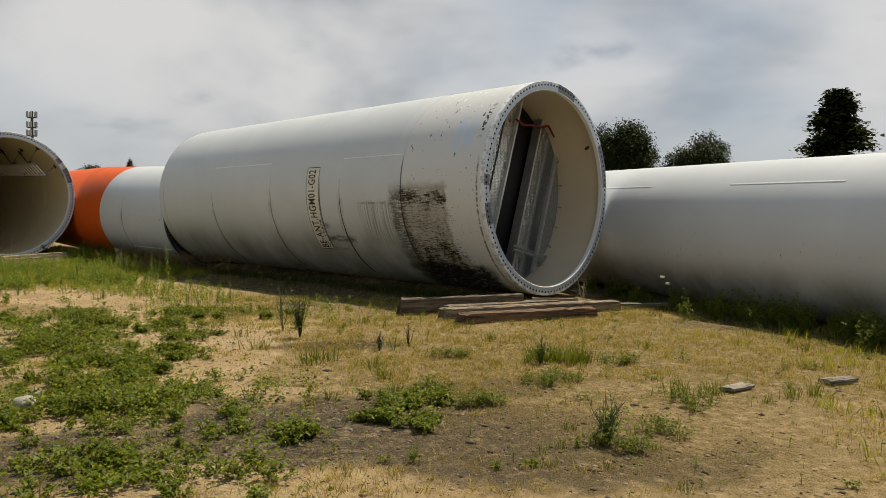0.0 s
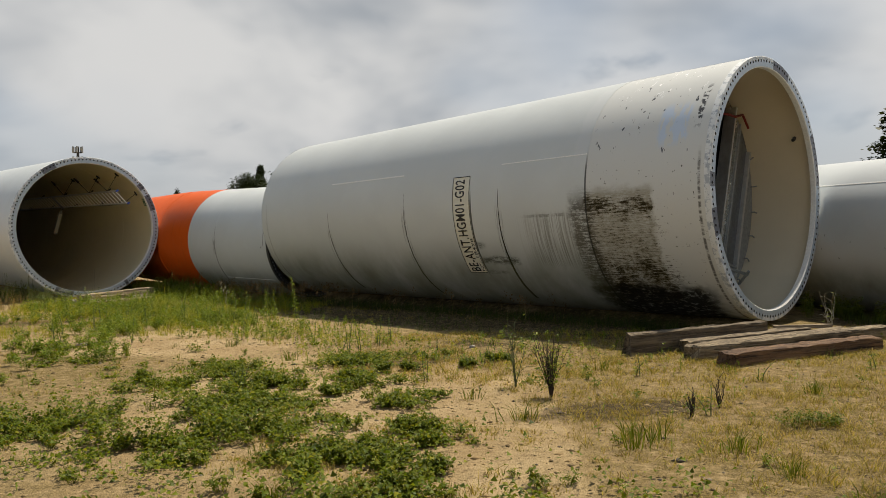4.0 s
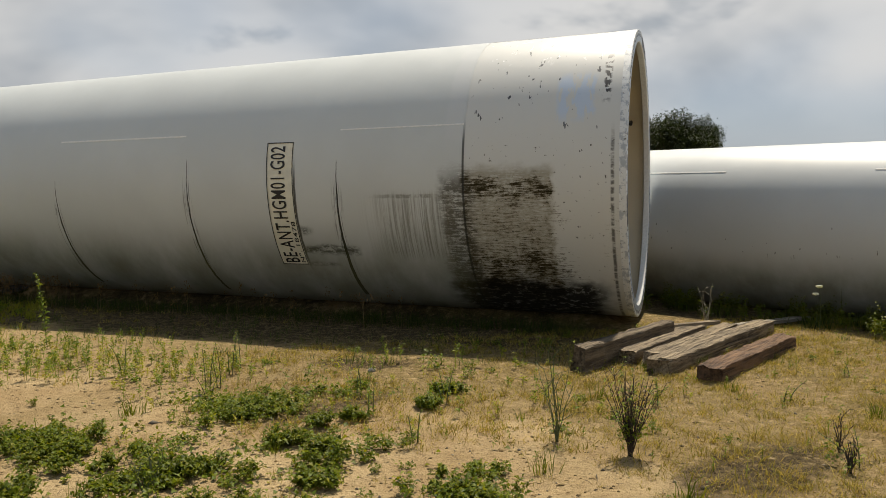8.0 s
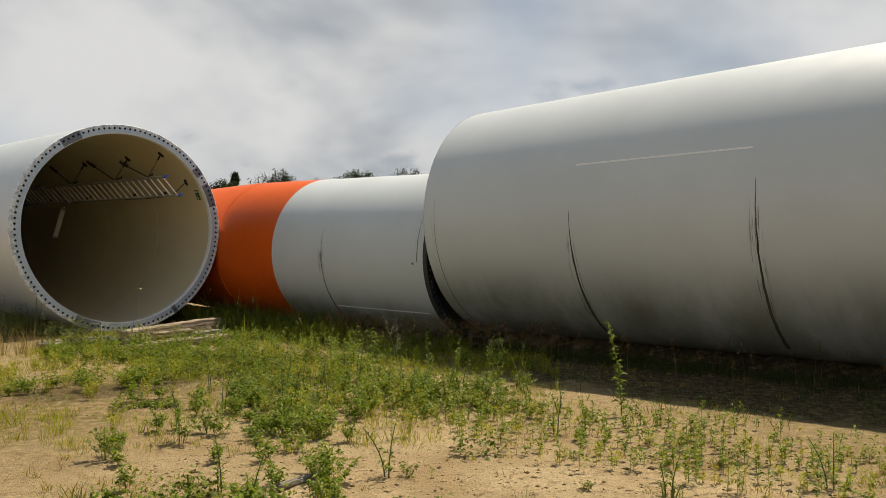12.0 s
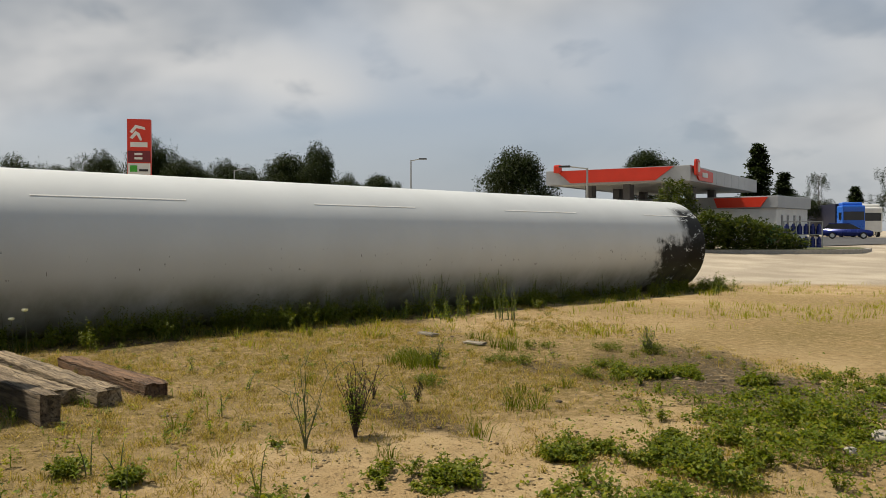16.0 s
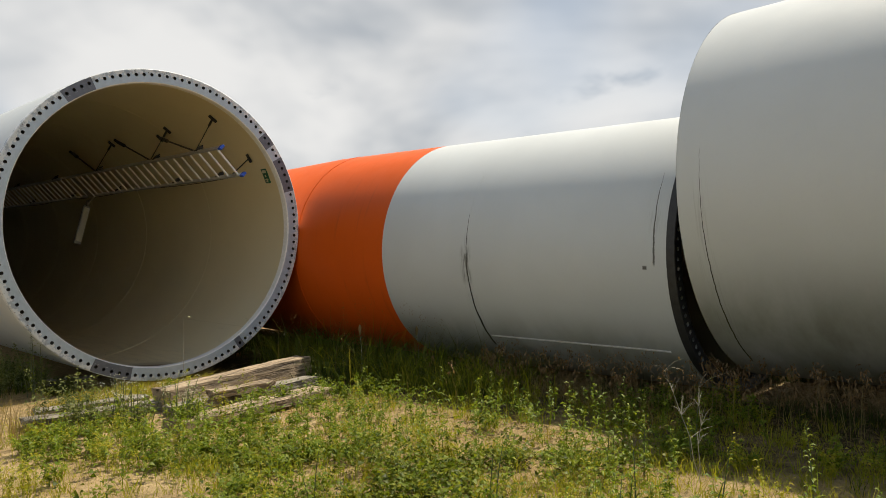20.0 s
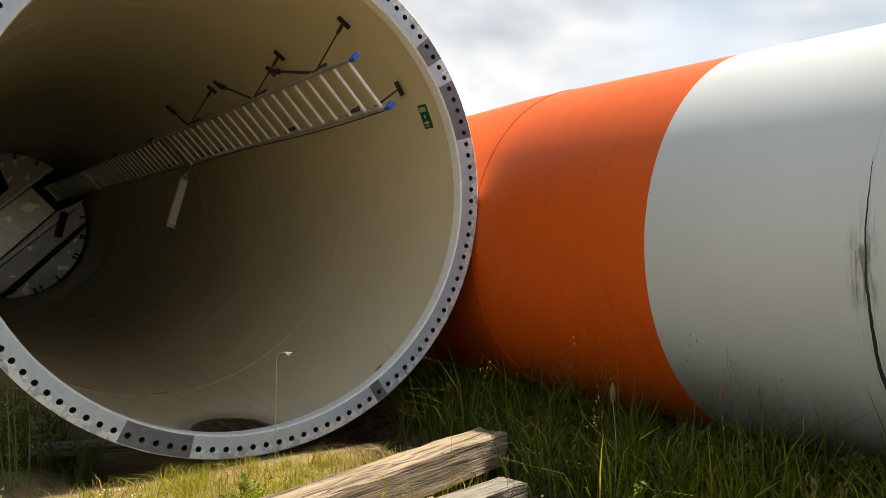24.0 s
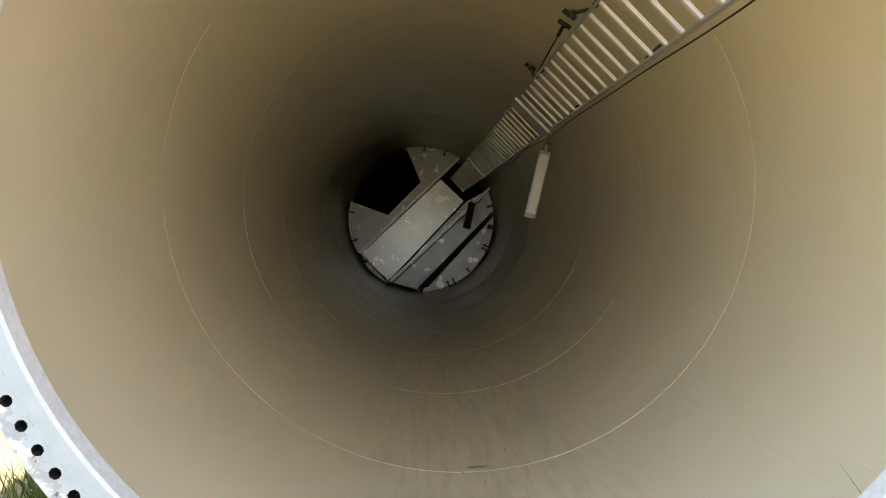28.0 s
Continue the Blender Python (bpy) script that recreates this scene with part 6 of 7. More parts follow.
tl = RNG.uniform(0.05, 0.22, len(tb))
stuff("twig_litter", [blades(tb, np.full(len(tb), 0.015), np.stack([np.cos(ta) * tl, np.sin(ta) * tl], 1), np.full(len(tb), 0.0035), RNG)], M_STEM_DARK, "dead brown twigs and stalks on sand", "litter")


# single plants
def stalk(bm, pts, r0, r1):
    pts = [Vector(p) for p in pts]
    n = len(pts) - 1
    rings = []
    for i, p in enumerate(pts):
        d = (pts[min(n, i + 1)] - pts[max(0, i - 1)]).normalized()
        u = d.orthogonal().normalized()
        w = d.cross(u)
        r = r0 + (r1 - r0) * i / n
        rings.append([bm.verts.new(p + (u * math.cos(a) + w * math.sin(a)) * r) for a in (0, 1.2566, 2.5133, 3.7699, 5.0265)])
    for p, q in zip(rings[:-1], rings[1:]):
        for i in range(5):
            j = (i + 1) % 5
            bm.faces.new((p[i], p[j], q[j], q[i]))
    bm.faces.new(rings[0][::-1]), bm.faces.new(rings[-1])


def weed(x, y, h, lean=(0.0, 0.0), label="tall green weed with narrow leaves", leafy=60, leaf=0.09, group="tall weeds", head=0, stems=1):
    """An upright weed: stems, narrow leaves all the way up, perhaps a pale flower head."""
    z = ground_z(x, y) - 0.01
    t = thing("weed", label, "weed", group, m=Matrix.Translation((x, y, z)))
    lv, fl = [], []
    for q in range(stems):
        bm = bmesh.new()
        a = q * 2.4
        ox, oy = (0.04 * math.cos(a) * q ** 0.5, 0.04 * math.sin(a) * q ** 0.5)
        hh = h * (1 if q == 0 else RNG.uniform(0.55, 0.95))
        bend = (lean[0] + RNG.normal(0, 0.05), lean[1] + RNG.normal(0, 0.05))
        pts = [Vector((ox + bend[0] * f * f + 0.5 * ox * f, oy + bend[1] * f * f + 0.5 * oy * f, hh * (f - 0.12 * f * f * min(1, abs(bend[0]) + abs(bend[1]))))) for f in np.linspace(0, 1, 7)]
        stalk(bm, pts, 0.006, 0.002)
        part("stem", bm, M_STEM, t)
        n = max(6, leafy // stems)
        f = np.linspace(0.08, 1, n)
        p = np.array([[ox + bend[0] * k * k + 0.5 * ox * k, oy + bend[1] * k * k + 0.5 * oy * k, hh * (k - 0.12 * k * k * min(1, abs(bend[0]) + abs(bend[1])))] for k in f])
        lv.append(leaves(p, ways(n, RNG, 0.1, 0.9), leaf * RNG.uniform(0.6, 1.1, n) * (1.1 - 0.6 * f), RNG, 0.3, 0.28))
        if head:
            k = head
            p = np.array(pts[-1])[None] + RNG.normal(0, 1, (k, 3)) * np.array([0.03, 0.03, 0.008])
            fl.append(leaves(p, ways(k, RNG, 0.2, 1.2), np.full(k, 0.011), RNG, 0.1, 0.9))
    v, f = join(lv)
    ob = new("leaves", mesh_arrays("leaves", v, f, M_WEED))
    ob.parent = t
    if fl:
        v, f = join(fl)
        ob = tagged(new("tiny_flowers", mesh_arrays("tiny_flowers", v, f, M_PETAL)), "tiny white flowers", kind="stuff")
        ob.parent = t
    return t


weed(-5.2, 17.95, 0.92, (-0.16, 0.10), "tall drooping green weed with narrow leaves", 110, 0.11)
for x, y, h in ((-7.1, 20.3, 0.55), (-6.4, 20.0, 0.5), (-6.2, 20.05, 0.52), (-6.75, 20.1, 0.4), (-7.45, 21.6, 0.5), (-7.9, 21.15, 0.45), (-8.15, 21.1, 0.38), (-7.55, 21.3, 0.35)):
    weed(x, y, h, (RNG.normal(0, 0.04), RNG.normal(0, 0.04)), leafy=46)
for x, y, h in ((-6.77, 19.88, 0.55), (-6.28, 19.82, 0.6), (-6.01, 19.39, 0.55), (-7.87, 19.4, 0.62), (-6.7, 19.03, 0.42), (-7.13, 18.8, 0.4), (-7.6, 18.73, 0.4), (-8.31, 19.54, 0.45), (-9.03, 18.96, 0.4), (-6.86, 18.72, 0.36), (-8.48, 19.22, 0.4),
                (-6.03, 18.35, 0.36), (-5.75, 18.15, 0.32), (-6.49, 18.38, 0.35), (-7.32, 18.75, 0.42), (-8.13, 20.06, 0.5), (-8.66, 19.39, 0.45), (-7.24, 15.85, 0.42), (-3.57, 14.56, 0.5), (-3.27, 15.29, 0.45), (-5.41, 15.4, 0.3), (-8.0, 15.1, 0.4), (-8.3, 15.5, 0.42)):
    weed(x, y, h, (RNG.normal(0, 0.03), RNG.normal(0, 0.03)), "upright lime-green weed with narrow leaves", 60, 0.085, "upright weeds", stems=2)
for x, y, h in ((-3.45, 14.75, 0.42), (-2.3, 13.9, 0.35), (-8.3, 17.8, 0.5), (-8.0, 18.0, 0.55), (-8.5, 18.4, 0.5), (-9.2, 17.3, 0.45), (-9.0, 18.0, 0.5), (-7.2, 18.9, 0.45), (-1.6, 13.5, 0.3), (-2.3, 12.4, 0.3), (-2.4, 13.2, 0.28),
                (-4.3, 15.6, 0.38), (-3.15, 15.6, 0.42), (-5.9, 17.2, 0.35), (-9.5, 19.2, 0.5), (-8.9, 20.2, 0.45), (-10.0, 20.4, 0.4), (-3.6, 14.2, 0.3), (-1.7, 13.3, 0.25), (0.3, 10.8, 0.25), (0.0, 12.6, 0.25), (1.2, 12.3, 0.22), (2.6, 12.9, 0.2)):
    weed(x, y, h, (RNG.normal(0, 0.03), RNG.normal(0, 0.03)), "small upright green weed on sand", 34, 0.075, "small weeds", stems=2)
for x, y in ((-12.0, 23.15), (-12.45, 23.0), (-11.7, 22.75), (-12.7, 23.4), (-12.2, 22.75)):
    weed(x, y, RNG.uniform(0.34, 0.5), (0, 0), "bushy green weed with tiny white flowers", 190, 0.05, "white-flowered weeds", 10, 9)
for x, y in ((-14.6, 24.1), (-14.95, 24.6), (-15.5, 25.0), (-14.3, 24.6), (-15.9, 25.5)):
    weed(x, y, RNG.uniform(0.7, 0.95), (RNG.normal(0, 0.1), RNG.normal(0, 0.1)), "tall grey-green weed with pale flower tips", 130, 0.08, "tall pale weeds", 8, 5)
for x, y, h in ((8.1, 9.6, 0.75), (8.4, 8.6, 0.9), (8.9, 8.0, 1.0), (8.7, 7.2, 0.95), (9.6, 6.4, 0.8), (7.6, 10.6, 0.7), (10.2, 4.6, 0.7), (10.9, 3.2, 0.6), (6.9, 12.4, 0.5), (11.4, 1.2, 0.6), (6.5, 13.5, 0.5), (9.9, 5.5, 0.7), (11.0, -0.2, 0.5)):
    weed(x - 0.3, y, h, (0, 0), "bushy green weed at the foot of the slim tower section", 150, 0.11, "verge weeds", 0, 8)


for x, y, h in ((7.57, 8.51, 0.85), (7.39, 7.93, 0.75), (6.85, 7.34, 0.95), (6.66, 7.16, 0.8), (7.47, 9.73, 0.75), (7.72, 9.47, 0.6), (7.49, 9.92, 0.55), (7.7, 11.32, 0.4), (7.41, 12.64, 0.45), (7.38, 9.1, 0.4), (7.09, 8.36, 0.4), (7.4, 10.59, 0.3)):
    weed(x, y, h, (0, 0), "bushy sunlit green weed before the slim tower section", 150, 0.09, "verge weeds", 3, 7)


def umbel(x, y, h, label="slender weed with a flat white umbel"):
    t = thing("wild_carrot", label, "flower", "white umbels", m=Matrix.Translation((x, y, ground_z(x, y) - 0.01)))
    bm = bmesh.new()
    stalk(bm, [Vector((0.03 * math.sin(3 * f), 0.02 * f, h * f)) for f in np.linspace(0, 1, 6)], 0.004, 0.002)
    top = Vector((0.03 * math.sin(3), 0.02, h))
    part("stem", bm, M_STEM, t)
    hd = bmesh.new()
    bmesh.ops.create_icosphere(hd, subdivisions=3, radius=0.038)
    for v in hd.verts:
        k = 1 + 0.55 * noise.noise(v.co * 95 + Vector((x, y, 0)))
        v.co = Vector((v.co.x * k, v.co.y * k, v.co.z * 0.22 * k + (0.012 if v.co.z > 0 else -0.3 * (0.05 - math.hypot(v.co.x, v.co.y))))) + top
    part("flower_head", hd, M_PETAL, t)


for x, y, h in ((4.55, 15.1, 0.62), (4.7, 15.3, 0.5), (7.9, 11.6, 0.8), (7.2, 12.2, 0.6), (6.2, 14.4, 0.55), (8.6, 9.1, 0.9), (5.5, 15.6, 0.6), (5.9, 14.9, 0.5), (9.4, 7.4, 0.8), (6.9, 13.0, 0.5)):
    umbel(x, y, h)


def bare_shrub(x, y, h, mat, n, label, twigs=2, leafy=0, name="dry_shrub", thin=1.0):
    """Bare branching stems from one root."""
    t = thing(name, label, "shrub", m=Matrix.Translation((x, y, ground_z(x, y) - 0.02)))
    tips = []
    for i in range(n):
        bm = bmesh.new()
        a, sp = RNG.uniform(0, 6.28), RNG.uniform(0.05, 0.34)
        hh = h * RNG.uniform(0.55, 1.0)
        pts = [Vector((sp * f ** 1.3 * h * math.cos(a) + RNG.normal(0, 0.006), sp * f ** 1.3 * h * math.sin(a) + RNG.normal(0, 0.006), hh * f)) for f in np.linspace(0, 1, 6)]
        stalk(bm, pts, 0.0055 * thin, 0.002 * thin)
        for k in range(twigs):
            b = pts[RNG.integers(2, 6)]
            e = b + Vector((RNG.normal(0, 0.10), RNG.normal(0, 0.10), RNG.uniform(0.04, 0.16))) * h * 1.3 * thin
            m2 = (b + e) / 2 + Vector((0, 0, 0.03 * thin))
            stalk(bm, [b, m2, e], 0.0028 * thin, 0.0012 * thin)
            tips.append(e)
        part("stem", bm, mat, t)
    if leafy:
        p = np.array([tips[i % len(tips)] for i in range(leafy)]) * RNG.uniform(0.4, 1.0, (leafy, 1))
        v, *f = leaves(p, ways(leafy, RNG, 0, 0.9), RNG.uniform(0.025, 0.05, leafy), RNG)
        ob = new("leaves", mesh_arrays("leaves", v, f, M_WEED))
        ob.parent = t


bare_shrub(-1.02, 11.55, 0.62, M_STEM_DARK, 34, "thin dark-stemmed shrub with few small leaves on sand", 3, 330, thin=0.8)
bare_shrub(0.12, 10.72, 0.24, M_STEM_DARK, 9, "small dead thistle stalk on sand", 3, 14)
bare_shrub(0.45, 11.1, 0.30, M_STEM_DARK, 6, "small dead thistle stalk on sand", 3, 8)
bare_shrub(-7.55, 21.05, 0.95, M_STEM_DRY, 2, "pale dried branching weed skeleton", 16, 0, "dry_shrub", 0.6)
bare_shrub(-1.35, 12.0, 0.72, M_STEM, 7, "thin weed with pale buds on bare stems", 4, 30)
bare_shrub(2.0, 10.0, 0.34, M_STEM, 16, "low green broom-like shrub in dry grass", 3, 160)
bare_shrub(2.2, 6.9, 0.36, M_STEM, 22, "low green broom-like shrub in dry grass", 3, 200)
bare_shrub(-4.2, 11.9, 0.3, M_STEM, 8, "leafy seedling shrub on sand", 3, 120)
bare_shrub(3.3, 15.9, 0.7, M_STEM_DRY, 5, "straggly dry weed beside the tower rim", 4, 12)

# a nodding white seed head before the mouth, and a poppy
t = thing("cotton_stalk", "single thin stalk with a nodding white seed head", "weed", m=Matrix.Translation((-12.66, 24.95, -0.04)))
bm = bmesh.new()
stalk(bm, [Vector((0.02 * f, 0.0, 0.9 * f)) for f in np.linspace(0, 1, 6)] + [Vector((0.05, 0.01, 0.925)), Vector((0.08, 0.02, 0.92))], 0.0025, 0.0015)
part("stem", bm, M_STEM_DRY, t)
v, *f = leaves(np.array((0.08, 0.02, 0.92))[None] + RNG.normal(0, 0.005, (24, 3)), ways(24, RNG, -0.6, 0.2) * np.array([0.5, 0.5, 1.0]) + np.array([0.7, 0.1, 0]), np.full(24, 0.024), RNG, 0.1, 0.3)
ob = new("seed_head", mesh_arrays("seed_head", v, f, M_PETAL))
ob.parent = t
for x, y, h in ((-10.55, 25.15, 0.62), (-9.9, 25.5, 0.55), (-9.42, 25.62, 0.72)):
    t = thing("foxtail_stalk", "single straw-coloured stalk with a pale foxtail head", "grass", "foxtail stalks", m=Matrix.Translation((x, y, ground_z(x, y))))
    bm = bmesh.new()
    stalk(bm, [Vector((0.02 * math.sin(3 * f), 0.015 * f, h * f)) for f in np.linspace(0, 1, 6)], 0.0025, 0.0015)
    part("stem", bm, M_STEM_DRY, t)
    bm = bmesh.new()
    bmesh.ops.create_icosphere(bm, subdivisions=3, radius=0.02)
    for v in bm.verts:
        k = 1 + 0.5 * noise.noise(v.co * 160 + Vector((x, y, 0)))
        v.co = Vector((v.co.x * k * 0.8 + 0.003, v.co.y * k * 0.8 + 0.015, v.co.z * 3.2 + h + 0.05))
    part("seed_head", bm, M_STRAW, t, "pale bristly foxtail head")
t = thing("poppy", "small orange-red poppy in grass", "flower", m=Matrix.Translation((-11.75, 25.6, 0)))
part("stem", rodded((0, 0, 0), (0.01, 0, 0.16), 0.002, 5), M_STEM, t)
bm = bmesh.new()
for a in range(5):
    r = bmesh.ops.create_uvsphere(bm, u_segments=8, v_segments=5, radius=0.02, matrix=Matrix.Translation((0.01 + 0.016 * math.cos(a * 1.257), 0.016 * math.sin(a * 1.257), 0.17)) @ Matrix.Diagonal((1, 1, 0.5, 1)))
part("petals", bm, M_POPPY, t)

# ---- trees and the filling station far off ----
def tree_kind(kind, h, w, seed):
    """A tapered trunk with limbs and an uneven crown of many small leaves, built once at the origin."""
    rng = np.random.default_rng(seed)
    t = thing("tree", "", "tree")
    bm = bmesh.new()
    clumps = []
    if kind == "spruce":
        stalk(bm, [Vector((0, 0, h * f)) for f in np.linspace(0, 1, 6)], 0.16, 0.02)
        for z in np.arange(0.10, 0.99, 0.045):
            reach = w * 0.5 * (1.04 - z) ** 0.85
            for k in range(9):
                a = rng.uniform(0, 6.28)
                r = reach * rng.uniform(0.55, 1.1)
                e = Vector((r * math.cos(a), r * math.sin(a), h * z - r * 0.22))
                rod(bm, (0, 0, h * z), e, 0.025, 4, 0.008)
                for f in np.linspace(0.25, 1, 6):
                    clumps.append((e.x * f, e.y * f, h * z + (e.z - h * z) * f, 0.34, 0.14))
    elif kind == "birch":
        stalk(bm, [Vector((0.1 * math.sin(4 * f), 0, h * f * 0.95)) for f in np.linspace(0, 1, 7)], 0.13, 0.02)
        for k in range(46):
            a, z = rng.uniform(0, 6.28), rng.uniform(0.25, 0.97)
            r = w * 0.5 * rng.uniform(0.35, 1.0) * (1.1 - abs(z - 0.5))
            e = Vector((r * math.cos(a), r * math.sin(a), h * z))
            rod(bm, (0, 0, h * z - 0.5), e, 0.03, 4, 0.008)
            for q in range(9):
                clumps.append((e.x * 1.05, e.y * 1.05, e.z - q * 0.16, 0.20, 0.15))
    else:
        fork = h * 0.28
        stalk(bm, [Vector((0, 0, fork * f)) for f in np.linspace(0, 1, 4)], 0.22, 0.16)
        lobes = [(Vector((rng.uniform(-0.3, 0.3) * w, rng.uniform(-0.3, 0.3) * w, h * rng.uniform(0.42, 0.84))), rng.uniform(0.15, 0.26) * w) for _ in range(13)]
        lobes += [(Vector((rng.uniform(-0.1, 0.1) * w, 0, h * 0.86)), 0.16 * w), (Vector((0, 0, h * 0.6)), 0.3 * w)]
        for c, r in lobes:
            stalk(bm, [Vector((0, 0, fork)), c * 0.6 + Vector((0, 0, fork * 0.3)), c], 0.10, 0.02)
            n = int(110 * (r / (0.2 * w)) ** 2)
            d = rng.normal(0, 1, (n, 3))
            d /= np.linalg.norm(d, axis=1, keepdims=True)
            rad = r * rng.uniform(0.55, 1.18, n)
            for p in np.array(c)[None] + d * rad[:, None] * np.array([1, 1, 0.85]):
                clumps.append((*p, 0.27, 0.20))
    cl = np.array(clumps)
    per = 13
    p = np.repeat(cl[:, :3], per, 0) + rng.normal(0, 1, (len(cl) * per, 3)) * np.repeat(cl[:, 4:5], per, 0)
    v, *f = leaves(p, ways(len(p), rng, -0.9, 0.9), np.repeat(cl[:, 3], per) * rng.uniform(0.45, 0.95, len(p)), rng, 0.2, 0.7)
    part("trunk", bm, M_BARK, t)
    ob = new("crown", mesh_arrays("crown", v, f, M_TREE))
    ob.parent = t
    return t


TREE_LABELS = {"round": "dark green broad-crowned tree on the skyline", "spruce": "dark conifer on the skyline", "birch": "slender birch with hanging twigs"}
kinds = {"round": [tree_kind("round", 10, 7, 1), tree_kind("round", 10, 6.2, 2), tree_kind("round", 10, 8, 3)], "spruce": [tree_kind("spruce", 10, 4.6, 4)], "birch": [tree_kind("birch", 10, 4.2, 5)]}
TREES = [
    (80.6, 31.0, 9.6, 6.5, "round"), (86.2, 27.8, 9.1, 5.5, "round"), (81.8, 23.3, 10.3, 6.0, "round"), (87.3, 18.2, 12.5, 6.0, "round"), (82.4, 14.8, 9.8, 5.5, "round"), (84.4, 10.9, 9.9, 6.2, "round"),
    (87.3, 7.8, 9.5, 5.5, "round"), (82.0, 4.1, 10.7, 6.0, "round"), (79.7, 1.3, 11.6, 5.2, "round"), (76.2, -1.8, 8.1, 3.6, "round"), (75.6, -4.7, 8.0, 4.6, "round"), (62.2, -14.7, 9.7, 7.2, "round"),
    (60.2, -17.0, 5.8, 4.4, "round"), (74.2, -35.7, 11.5, 7.2, "round"), (66.5, -44.8, 11.3, 6.5, "spruce"), (67.5, -49.0, 8.3, 5.5, "spruce"), (82.3, -66.8, 9.8, 4.0, "birch"), (88.0, -78.3, 8.3, 5.6, "spruce"),
    (78.0, -74.5, 10.8, 5.0, "birch"), (19.2, 94.4, 13.3, 8.4, "round"), (17.2, 99.7, 13.2, 6.0, "round"), (27.3, 92.5, 11.7, 8.4, "round"), (44.2, 96.9, 17.0, 15.0, "spruce"), (41.9, 66.0, 10.2, 8.0, "round"),
    (44.9, 66.2, 9.9, 5.0, "round"), (-35.2, 108.7, 10.7, 6.0, "round"), (-27.8, 105.4, 11.4, 7.4, "round"), (-24.9, 116.2, 11.3, 4.0, "round"), (-19.2, 112.1, 12.2, 7.0, "round"), (-13.4, 109.1, 11.8, 5.2, "round"),
    (-36.8, 119.0, 12.3, 4.8, "spruce"), (-59.3, 142.8, 11.2, 2.0, "round"), (-12.0, 114.7, 12.3, 4.8, "round"), (-7.0, 111.8, 12.7, 5.0, "round"), (-58.9, 127.6, 9.1, 7.0, "round"), (79.0, -60.0, 6.5, 7.0, "round"), (90.0, -70.0, 7.0, 9.0, "round"),
]
for i, (x, y, top, w, kind) in enumerate(TREES):
    src = kinds[kind][i % len(kinds[kind])]
    gz = ground_z(x, y) - 0.1
    h = top - gz
    base_w = {"round": (7, 6.2, 8)[i % 3], "spruce": 4.6, "birch": 4.2}[kind]
    t = copy_thing(src, Matrix.Translation((x, y, gz)) @ Matrix.Rotation(i * 1.9, 4, "Z") @ Matrix.Diagonal((w / base_w, w / base_w, h / 10, 1)))
    tagged(t, TREE_LABELS[kind], "tree", "trees on the skyline")
for srcs in kinds.values():
    for src in srcs:
        for o in (*src.children_recursive, src):
            bpy.data.objects.remove(o)


def bush(x, y, w, h, n, seed, mat, label):
    rng = np.random.default_rng(seed)
    z = ground_z(x, y)
    t = thing("hedge_shrub", label, "shrub", "shrubs on the kerbed island", m=Matrix.Translation((x, y, z)))
    bm = bmesh.new()
    for k in range(9):
        a = k * 0.7
        stalk(bm, [Vector((0.1 * math.cos(a), 0.1 * math.sin(a), -0.05)), Vector((0.25 * w * math.cos(a), 0.25 * w * math.sin(a), h * 0.5)), Vector((0.38 * w * math.cos(a), 0.38 * w * math.sin(a), h * 0.8))], 0.03, 0.008)
    part("branchwork", bm, M_BARK, t)
    d = rng.normal(0, 1, (n, 3))
    d /= np.linalg.norm(d, axis=1, keepdims=True)
    r = rng.uniform(0.5, 1.0, n) ** 0.5 * (1 + 0.25 * np.sin(d[:, 0] * 7 + seed) * np.cos(d[:, 1] * 6))
    p = d * r[:, None] * np.array([w / 2, w / 2, h / 2]) + np.array([0, 0, h / 2])
    p = p[p[:, 2] > 0.05]
    v, *f = leaves(p, ways(len(p), rng, -0.3, 1.0), rng.uniform(0.14, 0.28, len(p)), rng, 0.2, 0.6)
    ob = new("foliage", mesh_arrays("foliage", v, f, mat))
    ob.parent = t


bush(30.3, -13.6, 2.6, 2.2, 3200, 1, M_SHRUB, "dense green shrub on a kerbed island")
bush(29.9, -15.4, 2.8, 1.9, 3200, 2, M_SHRUB, "dense green shrub on a kerbed island")
bush(29.7, -17.0, 2.4, 1.5, 1200, 3, M_SHRUB, "dense green shrub on a kerbed island")
bush(29.5, -18.3, 1.6, 0.9, 700, 4, M_SHRUB, "low green shrub on a kerbed island")
bush(32.9, -13.1, 2.6, 3.9, 3000, 5, M_SHRUB, "tall shrub with yellowish leaves")

# kerbed island
M_KERB = plain("concrete_kerb", (0.36, 0.34, 0.30), 0.85, 0, 0.3, 6, 0.2)
M_ASPHALT = plain("asphalt", (0.075, 0.075, 0.075), 0.9, 0, 0.3, 14, 0.2)
M_RED_PAINT = plain("red_fascia", (0.60, 0.028, 0.006), 0.4, 0, 0.1, 1)
M_GREY_PANEL = plain("grey_fascia", (0.36, 0.38, 0.40), 0.45, 0.2, 0.15, 1)
M_WHITE_PANEL = plain("white_render", (0.70, 0.70, 0.67), 0.7, 0, 0.12, 1.5)
M_GLASS_DARK = plain("dark_glazing", (0.02, 0.022, 0.025), 0.1)
M_COLUMN = plain("dark_column", (0.09, 0.09, 0.10), 0.5)
M_TYRE = plain("tyre", (0.02, 0.02, 0.02), 0.85)
M_CAR = plain("dark_blue_car_paint", (0.012, 0.025, 0.16), 0.25, 0.3, 0.1, 2)
M_TRUCK = plain("bright_blue_cab", (0.02, 0.14, 0.62), 0.3, 0, 0.1, 2)
